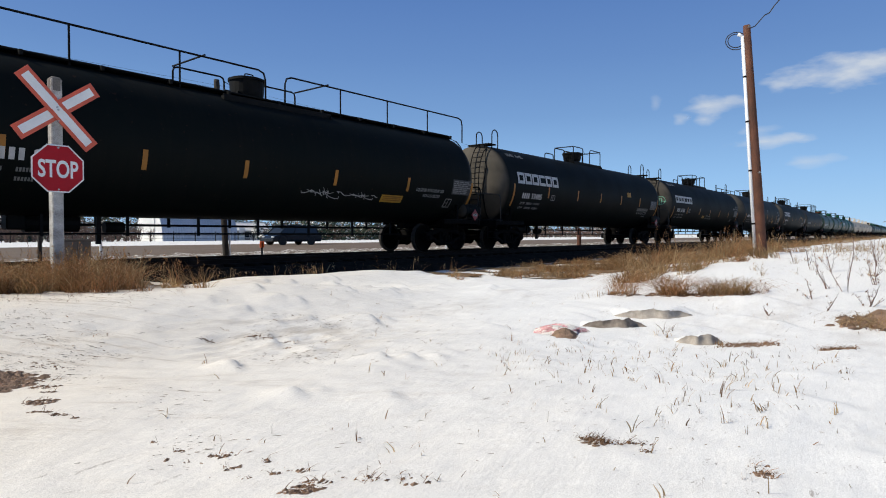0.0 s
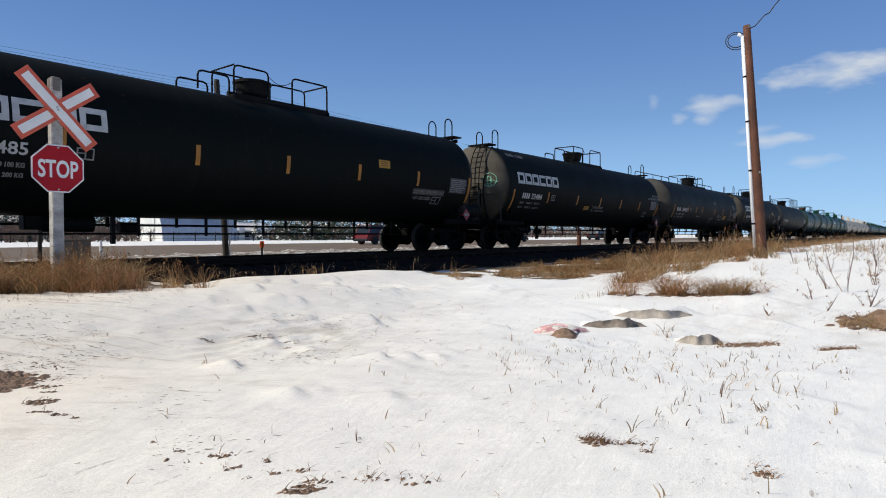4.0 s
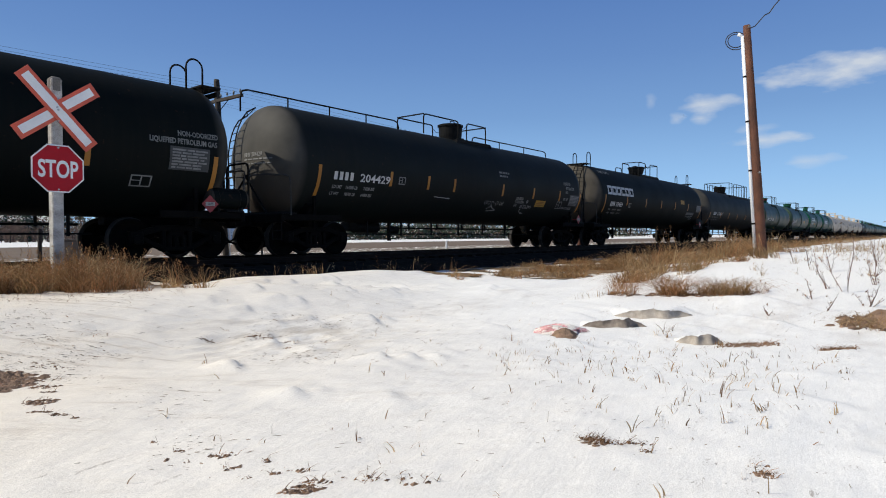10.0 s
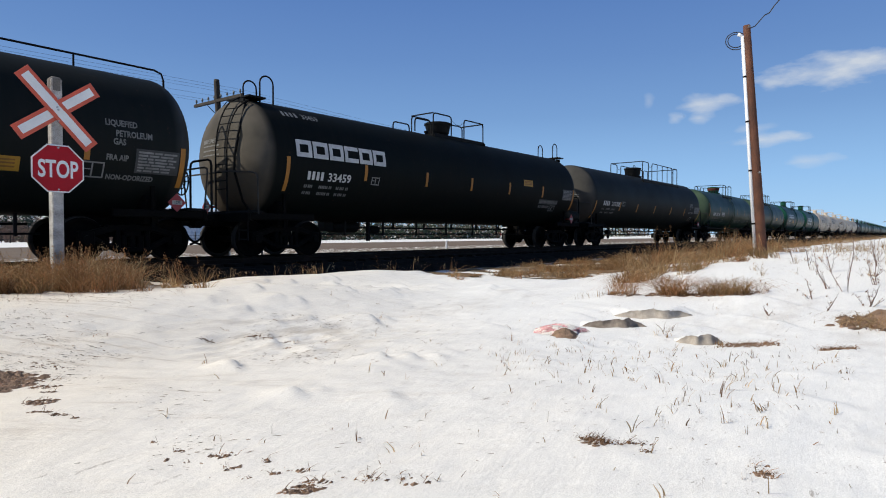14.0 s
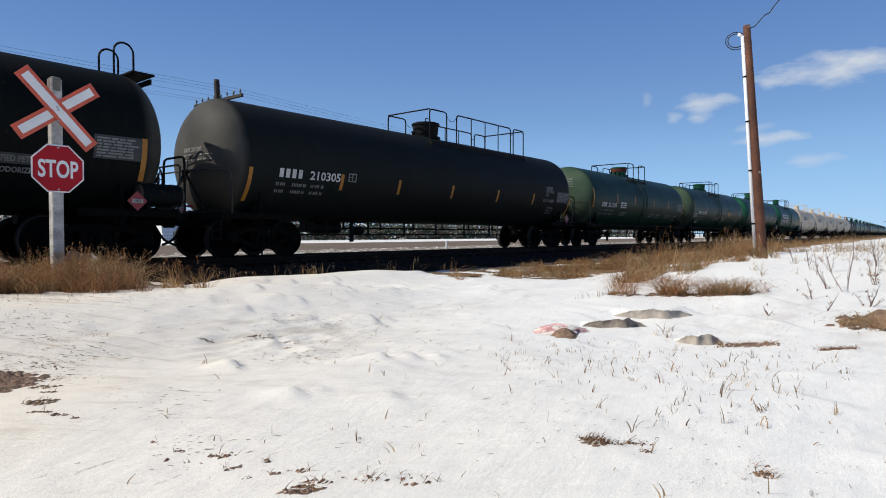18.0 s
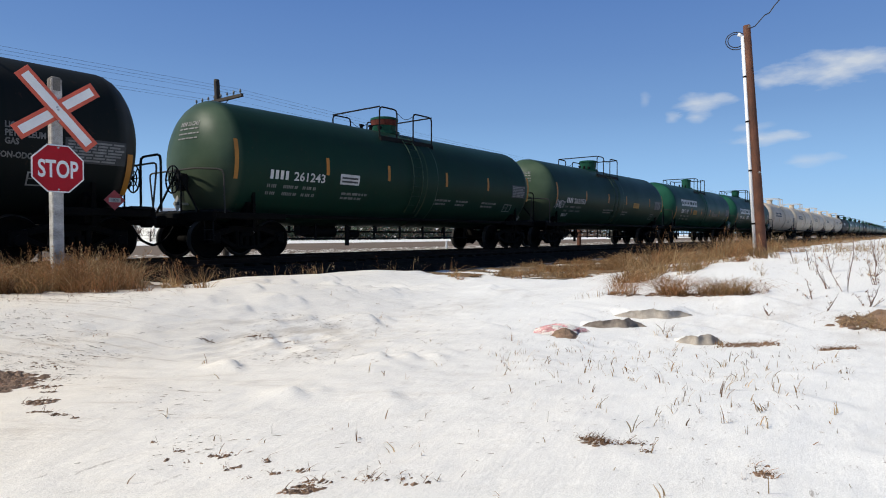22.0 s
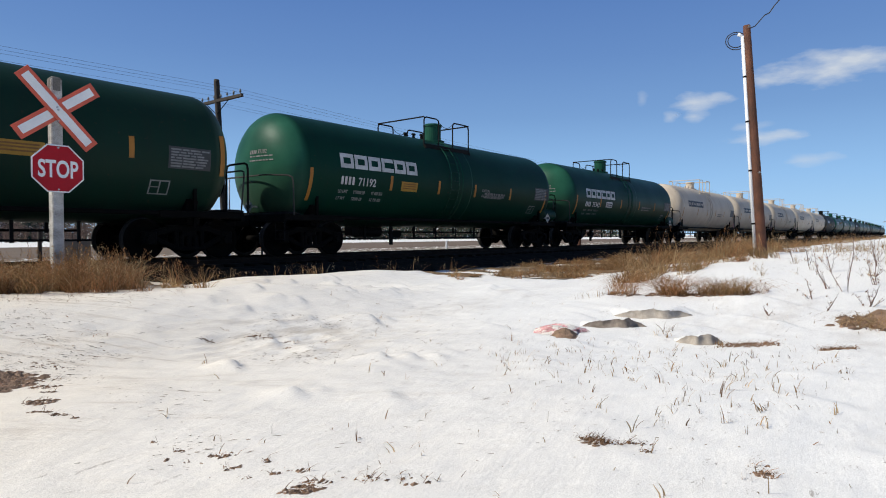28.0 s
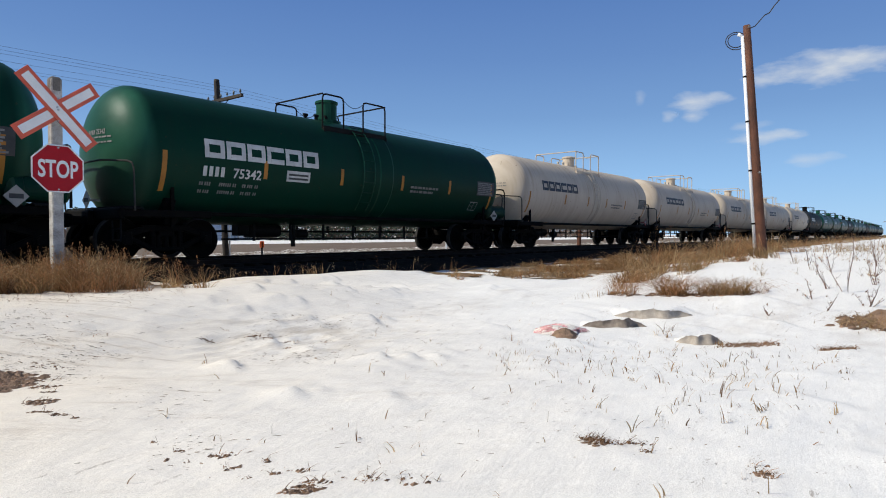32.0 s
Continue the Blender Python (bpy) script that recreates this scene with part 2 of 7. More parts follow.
def snow_material():
    """Old snow: bright grains, sandy dirt blown from the crossing, dark melt specks in drifts."""
    m = bpy.data.materials.new("old_crusted_snow")
    m.use_nodes = True
    n, l = m.node_tree.nodes, m.node_tree.links
    b = n["Principled BSDF"]
    b.inputs["Roughness"].default_value = 0.7
    b.inputs["Specular IOR Level"].default_value = 0.3
    tc = n.new("ShaderNodeTexCoord")
    mp = n.new("ShaderNodeMapping")
    mp.inputs["Scale"].default_value = (0.5, 1.3, 1.0)
    mp.inputs["Rotation"].default_value = (0, 0, radians(-25))
    l.new(tc.outputs["Object"], mp.inputs["Vector"])

    def tex(scale, detail, rough, vec):
        t = n.new("ShaderNodeTexNoise")
        t.inputs["Scale"].default_value, t.inputs["Detail"].default_value, t.inputs["Roughness"].default_value = scale, detail, rough
        l.new(vec, t.inputs["Vector"])
        return t.outputs["Fac"]

    def ranged(v, a, b2, c=0.0, d=1.0):
        k = n.new("ShaderNodeMapRange")
        for i, x in zip(("From Min", "From Max", "To Min", "To Max"), (a, b2, c, d)):
            k.inputs[i].default_value = x
        l.new(v, k.inputs["Value"])
        return k.outputs["Result"]

    def calc(op, a, b2):
        k = n.new("ShaderNodeMath")
        k.operation = op
        for i, x in enumerate((a, b2)):
            if isinstance(x, float):
                k.inputs[i].default_value = x
            else:
                l.new(x, k.inputs[i])
        return k.outputs[0]

    def blend(f, a, b2):
        k = n.new("ShaderNodeMix")
        k.data_type = "RGBA"
        l.new(f, k.inputs["Factor"])
        for i, x in (("A", a), ("B", b2)):
            if isinstance(x, tuple):
                k.inputs[i].default_value = (*x, 1)
            else:
                l.new(x, k.inputs[i])
        return k.outputs["Result"]

    obj, slant = tc.outputs["Object"], mp.outputs["Vector"]
    sep = n.new("ShaderNodeSeparateXYZ")
    l.new(obj, sep.inputs["Vector"])
    # sand from the crossing road thins out along the track
    sand = calc("MULTIPLY", ranged(calc("SUBTRACT", sep.outputs["X"], calc("MULTIPLY", sep.outputs["Y"], 0.9)), -4.0, 3.0, 1.0, 0.0), ranged(sep.outputs["Y"], 13.0, 20.0, 1.0, 0.0))
    patchy = ranged(tex(0.5, 5, 0.6, slant), 0.3, 0.65)
    col = blend(calc("MULTIPLY", sand, ranged(patchy, 0.0, 1.0, 0.55, 1.0)), (0.805, 0.79, 0.76), (0.765, 0.68, 0.56))
    grey = calc("MULTIPLY", ranged(tex(1.3, 8, 0.7, slant), 0.54, 0.72), ranged(tex(0.35, 3, 0.5, slant), 0.45, 0.62))
    col = blend(calc("MULTIPLY", grey, 0.6), col, (0.52, 0.48, 0.44))
    streak = n.new("ShaderNodeMapping")
    streak.inputs["Scale"].default_value = (1.6, 1.6, 1.0)
    streak.inputs["Rotation"].default_value = (0, 0, radians(52))
    long = n.new("ShaderNodeMapping")
    long.inputs["Scale"].default_value = (0.35, 2.6, 1.0)
    l.new(obj, streak.inputs["Vector"])
    l.new(streak.outputs["Vector"], long.inputs["Vector"])
    silt = calc("MULTIPLY", calc("MULTIPLY", sand, ranged(tex(2.2, 9, 0.72, long.outputs["Vector"]), 0.52, 0.66)), ranged(tex(0.6, 3, 0.5, obj), 0.40, 0.60))
    col = blend(calc("MULTIPLY", silt, 0.7), col, (0.40, 0.31, 0.22))
    # a thawed, gritty crust near the foot of the mound
    gx, gy = calc("DIVIDE", calc("SUBTRACT", sep.outputs["X"], 3.8), 1.2), calc("DIVIDE", calc("SUBTRACT", sep.outputs["Y"], 4.9), 1.0)
    crust = ranged(calc("ADD", calc("MULTIPLY", gx, gx), calc("MULTIPLY", gy, gy)), 0.0, 1.6, 1.0, 0.0)
    grit = calc("MULTIPLY", crust, ranged(tex(2.4, 9, 0.75, slant), 0.46, 0.62))
    col = blend(calc("MULTIPLY", grit, 0.85), col, (0.50, 0.44, 0.37))
    speck = calc("MULTIPLY", ranged(tex(9.0, 8, 0.80, slant), 0.59, 0.65), ranged(tex(0.8, 4, 0.6, slant), 0.47, 0.58))
    col = blend(calc("MULTIPLY", speck, 0.75), col, (0.20, 0.15, 0.11))
    grain = ranged(tex(160.0, 3, 0.7, obj), 0.35, 0.62)
    k = n.new("ShaderNodeHueSaturation")
    l.new(ranged(grain, 0.0, 1.0, 0.84, 1.13), k.inputs["Value"])
    l.new(col, k.inputs["Color"])
    l.new(k.outputs["Color"], b.inputs["Base Color"])
    b1, b2, b3 = n.new("ShaderNodeBump"), n.new("ShaderNodeBump"), n.new("ShaderNodeBump")
    for k, s, d, v in ((b1, 0.36, 0.05, tex(3.0, 6, 0.55, slant)), (b2, 0.22, 0.03, tex(9.0, 8, 0.6, slant)), (b3, 0.32, 0.006, tex(170.0, 3, 0.7, obj))):
        k.inputs["Strength"].default_value, k.inputs["Distance"].default_value = s, d
        l.new(v, k.inputs["Height"])
    l.new(b1.outputs["Normal"], b2.inputs["Normal"])
    l.new(b2.outputs["Normal"], b3.inputs["Normal"])
    l.new(b3.outputs["Normal"], b.inputs["Normal"])
    return m


M["snow"] = snow_material()


def patchy_material(name, base, edge, scale):
    """Matted ground with old snow left in its hollows; edge: how much of it is bare."""
    m = material(name, base, 0.95, 0.0, 0.6, 5.0, 1.0, 30)
    n, l = m.node_tree.nodes, m.node_tree.links
    b = n["Principled BSDF"]
    tc, t, r, x = n.new("ShaderNodeTexCoord"), n.new("ShaderNodeTexNoise"), n.new("ShaderNodeMapRange"), n.new("ShaderNodeMix")
    t.inputs["Scale"].default_value, t.inputs["Detail"].default_value, t.inputs["Roughness"].default_value = scale, 8, 0.75
    l.new(tc.outputs["Object"], t.inputs["Vector"])
    r.inputs["From Min"].default_value, r.inputs["From Max"].default_value = edge, edge + 0.04
    l.new(t.outputs["Fac"], r.inputs["Value"])
    x.data_type = "RGBA"
    l.new(b.inputs["Base Color"].links[0].from_socket, x.inputs["A"])
    x.inputs["B"].default_value = (0.72, 0.68, 0.62, 1)
    l.new(r.outputs["Result"], x.inputs["Factor"])
    l.new(x.outputs["Result"], b.inputs["Base Color"])
    return m


M["thatch"] = patchy_material("matted_dead_grass", (0.20, 0.125, 0.06), 0.56, 0.9)
M["pink"] = patchy_material("pink_stained_snow", (0.62, 0.30, 0.30), 0.47, 7.0)
M["verge"] = patchy_material("gravel_and_old_snow", (0.15, 0.11, 0.075), 0.52, 2.2)


# ---- mesh helpers ----
def mesh_of(name, verts, faces, mats, smooth=False, slots=None):
    me = bpy.data.meshes.new(name)
    me.from_pydata([tuple(v) for v in verts], [], faces)
    for k in (mats if isinstance(mats, (list, tuple)) else [mats]):
        me.materials.append(M[k])
    if slots:
        me.polygons.foreach_set("material_index", slots)
    if smooth:
        me.polygons.foreach_set("use_smooth", [True] * len(me.polygons))
    me.update()
    return me


def finish(bm, name, mats, smooth=False):
    me = bpy.data.meshes.new(name)
    bmesh.ops.recalc_face_normals(bm, faces=bm.faces)
    bm.to_mesh(me)
    bm.free()
    for k in (mats if isinstance(mats, (list, tuple)) else [mats]):
        me.materials.append(M[k])
    if smooth:
        me.polygons.foreach_set("use_smooth", [True] * len(me.polygons))
    return me


def part(name, me, parent, label="", m=None):
    """Links a mesh as one object under a thing or a part."""
    ob = new(name, me)
    ob.parent = parent
    if m is not None:
        ob.matrix_basis = m
    if name in ("fine_print", "loose_earth", "dead_grass", "branching_stem", "mark_blocks", "maker_mark", "seed_tuft", "stencil_square"):
        return tagged(ob, label, kind="stuff")
    return tagged(ob, label)


def thing(name, label, category, group="", m=None, me=None, kind=""):
    ob = new(name, me)
    if m is not None:
        ob.matrix_basis = m
    return tagged(ob, label, category, group, kind)


def add_box(bm, c, s, bevel=0.0, m=None, mat=0):
    """A box with centre c and sizes s, its edges bevelled."""
    g = bmesh.ops.create_cube(bm, size=1.0, matrix=(m or Matrix()) @ Matrix.Translation(c) @ Matrix.Diagonal((*s, 1)))
    fs = {f for v in g["verts"] for f in v.link_faces}
    for f in fs:
        f.material_index = mat
    if bevel:
        es = list({e for v in g["verts"] for e in v.link_edges})
        bmesh.ops.bevel(bm, geom=es, offset=bevel, segments=1, affect="EDGES", profile=0.5)


def add_rod(bm, a, b, r, sides=8, r2=None, mat=0, caps=True):
    """A round bar from a to b."""
    a, b = Vector(a), Vector(b)
    q = (b - a).to_track_quat("Z", "Y").to_matrix().to_4x4()
    g = bmesh.ops.create_cone(bm, cap_ends=caps, segments=sides, radius1=r, radius2=r if r2 is None else r2, depth=(b - a).length,
                              matrix=Matrix.Translation((a + b) / 2) @ q)
    for f in {f for v in g["verts"] for f in v.link_faces}:
        f.material_index = mat


def add_pipe(bm, pts, r, sides=6, mat=0):
    for a, b in zip(pts, pts[1:]):
        add_rod(bm, a, b, r, sides, mat=mat)


def bend(pts, cut=0.12):
    """Rounds the corners of a line of points."""
    pts = [Vector(p) for p in pts]
    out = [pts[0]]
    for a, b, c in zip(pts, pts[1:], pts[2:]):
        p, q = b + (a - b).normalized() * min(cut, (a - b).length * 0.45), b + (c - b).normalized() * min(cut, (c - b).length * 0.45)
        out += [p, (p + q) / 4 + b / 2, q]
    return out + [pts[-1]]


def lathe(profile, sides, axis="x"):
    """Verts and faces of a profile [(along, radius)] turned round an axis."""
    vs, fs = [], []
    for a, r in profile:
        for i in range(sides):
            t = 2 * math.pi * i / sides
            c, s = math.cos(t) * r, math.sin(t) * r
            vs.append((a, c, s) if axis == "x" else (c, a, s) if axis == "y" else (c, s, a))
    for j in range(len(profile) - 1):
        for i in range(sides):
            k = (i + 1) % sides
            fs.append((j * sides + i, j * sides + k, (j + 1) * sides + k, (j + 1) * sides + i))
    fs.append(tuple(range(sides))[::-1])
    fs.append(tuple((len(profile) - 1) * sides + i for i in range(sides)))
    return vs, fs


def glyphs(text, size, squeeze=1.0, bold=0.0, fine=2):
    """The outline faces of a text in the built-in font, flat, its corner at the origin."""
    cu = bpy.data.curves.new("text", "FONT")
    cu.body, cu.size, cu.resolution_u = text, size, fine
    cu.offset = bold
    ob = bpy.data.objects.new("text", cu)
    scene.collection.objects.link(ob)
    me = bpy.data.meshes.new_from_object(ob.evaluated_get(bpy.context.evaluated_depsgraph_get()))
    bpy.data.objects.remove(ob)
    vs = [(v.co.x * squeeze, v.co.y) for v in me.vertices]
    fs = [tuple(p.vertices) for p in me.polygons]
    bpy.data.meshes.remove(me)
    return vs, fs


def smooth01(a, b, v):
    t = min(1.0, max(0.0, (v - a) / (b - a)))
    return t * t * (3 - 2 * t)


# ---- ground ----
def height(x, y):
    """The lie of the land: a snowy field, a drift before the track, a mound by the crossing, a rise towards the service pole."""
    z = -0.46
    rise = smooth01(5.5, 17.5, x - 0.25 * max(0, y - 3)) * (1 - smooth01(3.2, 6.6, y) * smooth01(8, 13, x))
    z += 0.56 * rise
    drift = 0.23 * math.exp(-((y - 9.3) / 1.0) ** 2) * smooth01(4.0, 6.4, x) * (1 - smooth01(9.4, 12.0, x))
    mound = 0.33 * smooth01(4.4, 6.9, y - 0.05 * x) * (1 - smooth01(5.2, 8.6, x)) * (1 - smooth01(11.2, 12.6, y))
    mound *= 1 - 0.75 * smooth01(3.8, 6.0, x) * smooth01(7.2, 8.6, y)
    z += max(drift, mound)
    z -= 0.12 * smooth01(10.4, 11.6, y) * (1 - smooth01(40, 70, y)) * smooth01(2, 6, x)
    if y > 18:
        z += (-0.43 - z) * smooth01(17.5, 22, y)
        z += 0.21 * smooth01(51.3, 54, y)
    return z


# Wind-cut lips on the crust: centre, length along the wind, width, height.
LIPS = [(2.70, 4.17, 0.34, 0.11, 0.055), (2.46, 3.12, 0.36, 0.10, 0.04), (2.62, 3.05, 0.18, 0.06, 0.025), (3.66, 3.50, 0.55, 0.14, 0.05), (3.82, 3.30, 0.30, 0.09, 0.04), (4.02, 3.20, 0.22, 0.07, 0.03), (3.66, 5.00, 0.40, 0.16, 0.05), (3.52, 4.80, 0.22, 0.09, 0.03),
        (5.15, 5.10, 0.75, 0.16, 0.055), (4.95, 6.15, 0.9, 0.14, 0.03), (4.85, 6.9, 1.1, 0.14, 0.045), (6.9, 6.4, 0.7, 0.25, 0.045), (7.4, 8.0, 0.9, 0.25, 0.05), (6.1, 8.4, 1.0, 0.25, 0.045), (8.8, 3.4, 1.0, 0.35, 0.05), (4.1, 6.05, 0.5, 0.14, 0.035), (2.82, 2.63, 0.5, 0.12, 0.025),
        (9.0, 1.6, 1.2, 0.4, 0.06), (7.6, 1.2, 1.0, 0.3, 0.06), (8.4, 5.6, 0.9, 0.3, 0.04), (6.6, 7.3, 0.7, 0.2, 0.04), (7.6, 6.7, 0.7, 0.2, 0.04), (6.2, 6.6, 0.6, 0.18, 0.03)]


def small_lips():
    """Many lesser lips scattered over the crust, closer together on the mound and by the drift."""
    rnd = random.Random(5)
    out = []
    for i in range(150):
        x, y = rnd.uniform(1.2, 11.0), rnd.uniform(-0.5, 9.2)
        k = 0.7 + 0.10 * math.hypot(x, y)
        calm = smooth01(1.5, 4.5, x - 0.25 * max(0.0, y - 3))
        out.append((x, y, rnd.uniform(0.25, 0.6) * k, rnd.uniform(0.06, 0.14) * k, rnd.uniform(0.006, 0.018) * k * (0.15 + 0.85 * calm)))
    return out


LIP_CELLS = {}
for lip in LIPS + small_lips():
    for cell_x in range(math.floor(lip[0] - 1.6), math.floor(lip[0] + 1.6) + 1):
        for cell_y in range(math.floor(lip[1] - 1.6), math.floor(lip[1] + 1.6) + 1):
            LIP_CELLS.setdefault((cell_x, cell_y), []).append(lip)


def relief(x, y):
    """Drifts and crust on the snow."""
    if not (-8 < x < 60 and -8 < y < 12):
        return 0.0
    near = 1 - smooth01(10, 30, math.hypot(x, y))
    u, v = 0.90 * x - 0.42 * y, 0.42 * x + 0.90 * y
    d = 0.07 * noise.noise((u * 0.30, v * 0.6, 1.0)) + 0.022 * noise.noise((u * 0.9, v * 1.6, 4.0))
    d += 0.006 * noise.noise((x * 6, y * 6, 2.0)) * near
    d += 0.012 * (0.3 - abs(noise.noise((u * 1.3, v * 2.6, 31.0)))) * near * smooth01(1.5, 4.5, x)
    crust = math.exp(-((x - 3.8) / 1.1) ** 2 - ((y - 4.9) / 1.0) ** 2)
    d += (0.010 + 0.07 * crust) * (0.25 - abs(noise.noise((u * 2.2, v * 4.5, 9.0)))) * near
    for cx, cy, ln, wd, h in LIP_CELLS.get((math.floor(x), math.floor(y)), ()):
        a, b = (x - cx) * 0.90 - (y - cy) * 0.42, (x - cx) * 0.42 + (y - cy) * 0.90
        b += 0.10 * noise.noise((a * 2.5 + cx, cy, 7.0))
        if -ln < a < 0.25 and abs(b) < wd * 2:
            rise = (0.5 + 0.5 * min(1.0, 1 + a / ln)) * smooth01(-ln, 0.0, a) if a < 0.01 else 1 - smooth01(0.01, 0.07, a)
            d += 1.3 * h * rise * math.exp(-(abs(b) / wd) ** 1.5)
    return d


def axis_steps(spans, far):
    out = []
    for a, b, s in spans:
        k = max(1, round((b - a) / s))
        out += [a + (b - a) * i / k for i in range(k)]
    out.append(spans[-1][1])
    lo, hi, s = [out[0]], [out[-1]], spans[-1][2]
    while hi[-1] < far:
        s *= 1.45
        hi.append(hi[-1] + s)
    s = spans[0][2]
    while lo[-1] > -far:
        s *= 1.45
        lo.append(lo[-1] - s)
    return lo[:0:-1] + out + hi[1:]


def ground():
    xs = axis_steps([(-3, 0.5, 0.3), (0.5, 9.5, 0.05), (9.5, 20, 0.16), (20, 60, 0.8)], 3200)
    ys = axis_steps([(-6, -1, 0.3), (-1, 9, 0.05), (9, 13, 0.12), (13, 26, 0.8), (26, 60, 2.0)], 3200)
    vs = [(x, y, height(x, y) + relief(x, y)) for y in ys for x in xs]
    w = len(xs)
    fs = [(j * w + i, j * w + i + 1, (j + 1) * w + i + 1, (j + 1) * w + i) for j in range(len(ys) - 1) for i in range(w - 1)]
    tagged(new("ground", mesh_of("ground", vs, fs, "snow", True)), "old crusted white snow field with wind drifts", "snow", kind="structure")


ground()


def ground_z(x, y):
    return height(x, y) + relief(x, y)


# ---- railway ----
def track_side(x):
    """How far to the side the railway lies at x, and its heading: it comes out of a slight bend."""
    u = min(1.0, max(0.0, (x - 35) / 60))
    bent = 60 * (u ** 3 - u ** 4 / 2) + max(0.0, x - 95)
    return TRACK_Y - math.radians(1.1) * x + math.radians(1.35) * bent, math.radians(-1.1 + 1.35 * smooth01(35, 95, x))


def on_track(x):
    """The pose of what stands on the rails at x."""
    y, turn = track_side(x)
    return Matrix.Translation((x + 0.27, y, 0)) @ Matrix.Rotation(turn, 4, "Z")


def swept(profile, xs):
    """Verts and faces of a closed profile (across, up) carried along the railway."""
    vs, k = [], len(profile)
    for x in xs:
        m = on_track(x)
        vs += [m @ Vector((0, y, z)) for y, z in profile]
    fs = [(j * k + i, (j + 1) * k + i, (j + 1) * k + (i + 1) % k, j * k + (i + 1) % k) for j in range(len(xs) - 1) for i in range(k)]
    return vs, fs + [tuple(range(k)), tuple(range(len(vs) - 1, len(vs) - 1 - k, -1))]


def railway():
    x0, x1 = -60.0, 700.0
    prof = [(-3.4, -0.75), (-2.0, -0.30), (-1.55, -0.20), (1.55, -0.20), (2.0, -0.30), (3.4, -0.75)]
    xs = [x0 + (x1 - x0) * i / 380 for i in range(381)]
    vs, fs = [], []
    for x in xs:
        side = track_side(x)[0]
        for y, z in prof:
            vs.append((x, side + y + 0.06 * noise.noise((x, y, 0)), z + 0.03 * noise.noise((x * 1.7, y * 2, 5))))
    k = len(prof)
    for j in range(len(xs) - 1):
        for i in range(k - 1):
            fs.append((j * k + i, (j + 1) * k + i, (j + 1) * k + i + 1, j * k + i + 1))
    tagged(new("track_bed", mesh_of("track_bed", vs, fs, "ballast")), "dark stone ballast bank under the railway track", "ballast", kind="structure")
    track = tagged(new("railway_track"), "single railway track with rusty rails on wooden ties", "railway track", kind="structure")
    steps = [-60, -20, 0, 20, 34] + [40 + 6 * i for i in range(11)] + [150, 300, 700]
    head = [(-0.036, -0.034), (-0.036, -0.008), (-0.028, 0.0), (0.028, 0.0), (0.036, -0.008), (0.036, -0.034), (0.009, -0.042), (0.009, -0.135), (0.07, -0.142), (0.07, -0.155), (-0.07, -0.155), (-0.07, -0.142), (-0.009, -0.135), (-0.009, -0.042)]
    for side in (-0.755, 0.755):
        v, f = swept([(side + a, b) for a, b in head], steps)
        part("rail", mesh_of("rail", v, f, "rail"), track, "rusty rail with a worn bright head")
    bm = bmesh.new()
    add_box(bm, (0, 0, 0), (0.23, 2.6, 0.18), 0.012)
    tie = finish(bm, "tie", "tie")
    for i in range(200):
        part("tie", tie, track, m=on_track(-8 + 0.52 * i) @ pose(0, 0, -0.235 + random.uniform(-0.01, 0.01), 0, 0, random.uniform(-1, 1)))


railway()


def road():
    vs, fs = [], []
    prof = [(27.4, -0.46), (28.4, -0.365), (36, -0.35), (51, -0.36), (51.8, -0.46)]
    xs = [-400 + 10 * i for i in range(240)]
    for x in xs:
        vs += [(x, y + (3.6 * smooth01(10, 34, x) if y < 30 else 0), z) for y, z in prof]
    k = len(prof)
    for j in range(len(xs) - 1):
        for i in range(k - 1):
            fs.append((j * k + i, (j + 1) * k + i, (j + 1) * k + i + 1, j * k + i + 1))
    tagged(new("road", mesh_of("road", vs, fs, "asphalt")), "dusty grey-brown asphalt highway beyond the track", "road", kind="structure")


road()


def verge():
    """Gravel and old snow between the track and the highway."""
    xs = [-60 + 1.2 * i for i in range(58)] + [10 + 0.4 * i for i in range(125)] + [60 + 1.2 * i for i in range(320)]
    ys = [16.6, 17.6, 19, 20.4, 21.8, 23.2, 24.6, 26.0, 27.0, 28.0, 29.2, 30.4, 31.6]
    vs = [(x, y, height(x, y) + 0.03 + 0.07 * noise.noise((x * 0.9, y * 0.9, 3)) + 0.07 * max(0.0, noise.noise((x * 2.1, y * 1.3, 13))) - (0.12 if y == 16.6 else 0) - 0.10 * smooth01(30.2, 31.4, y)) for x in xs for y in ys]
    k = len(ys)
    fs = [(j * k + i, (j + 1) * k + i, (j + 1) * k + i + 1, j * k + i + 1) for j in range(len(xs) - 1) for i in range(k - 1)]
    tagged(new("road_verge", mesh_of("road_verge", vs, fs, "verge", True)), "brown gravel verge with patches of old snow", "verge", kind="structure")


verge()

# ---- the train ----


def travel(t):
    """How far the train has gone at t, from where it stands at 16 s."""
    u = (t - 16) / 16
    return 74.73 * (u + 0.0105 * u * u - 0.0071 * u ** 3)


cache = {}


def cached(key, build, *args):
    if key not in cache:
        cache[key] = build(*args)
    return cache[key]


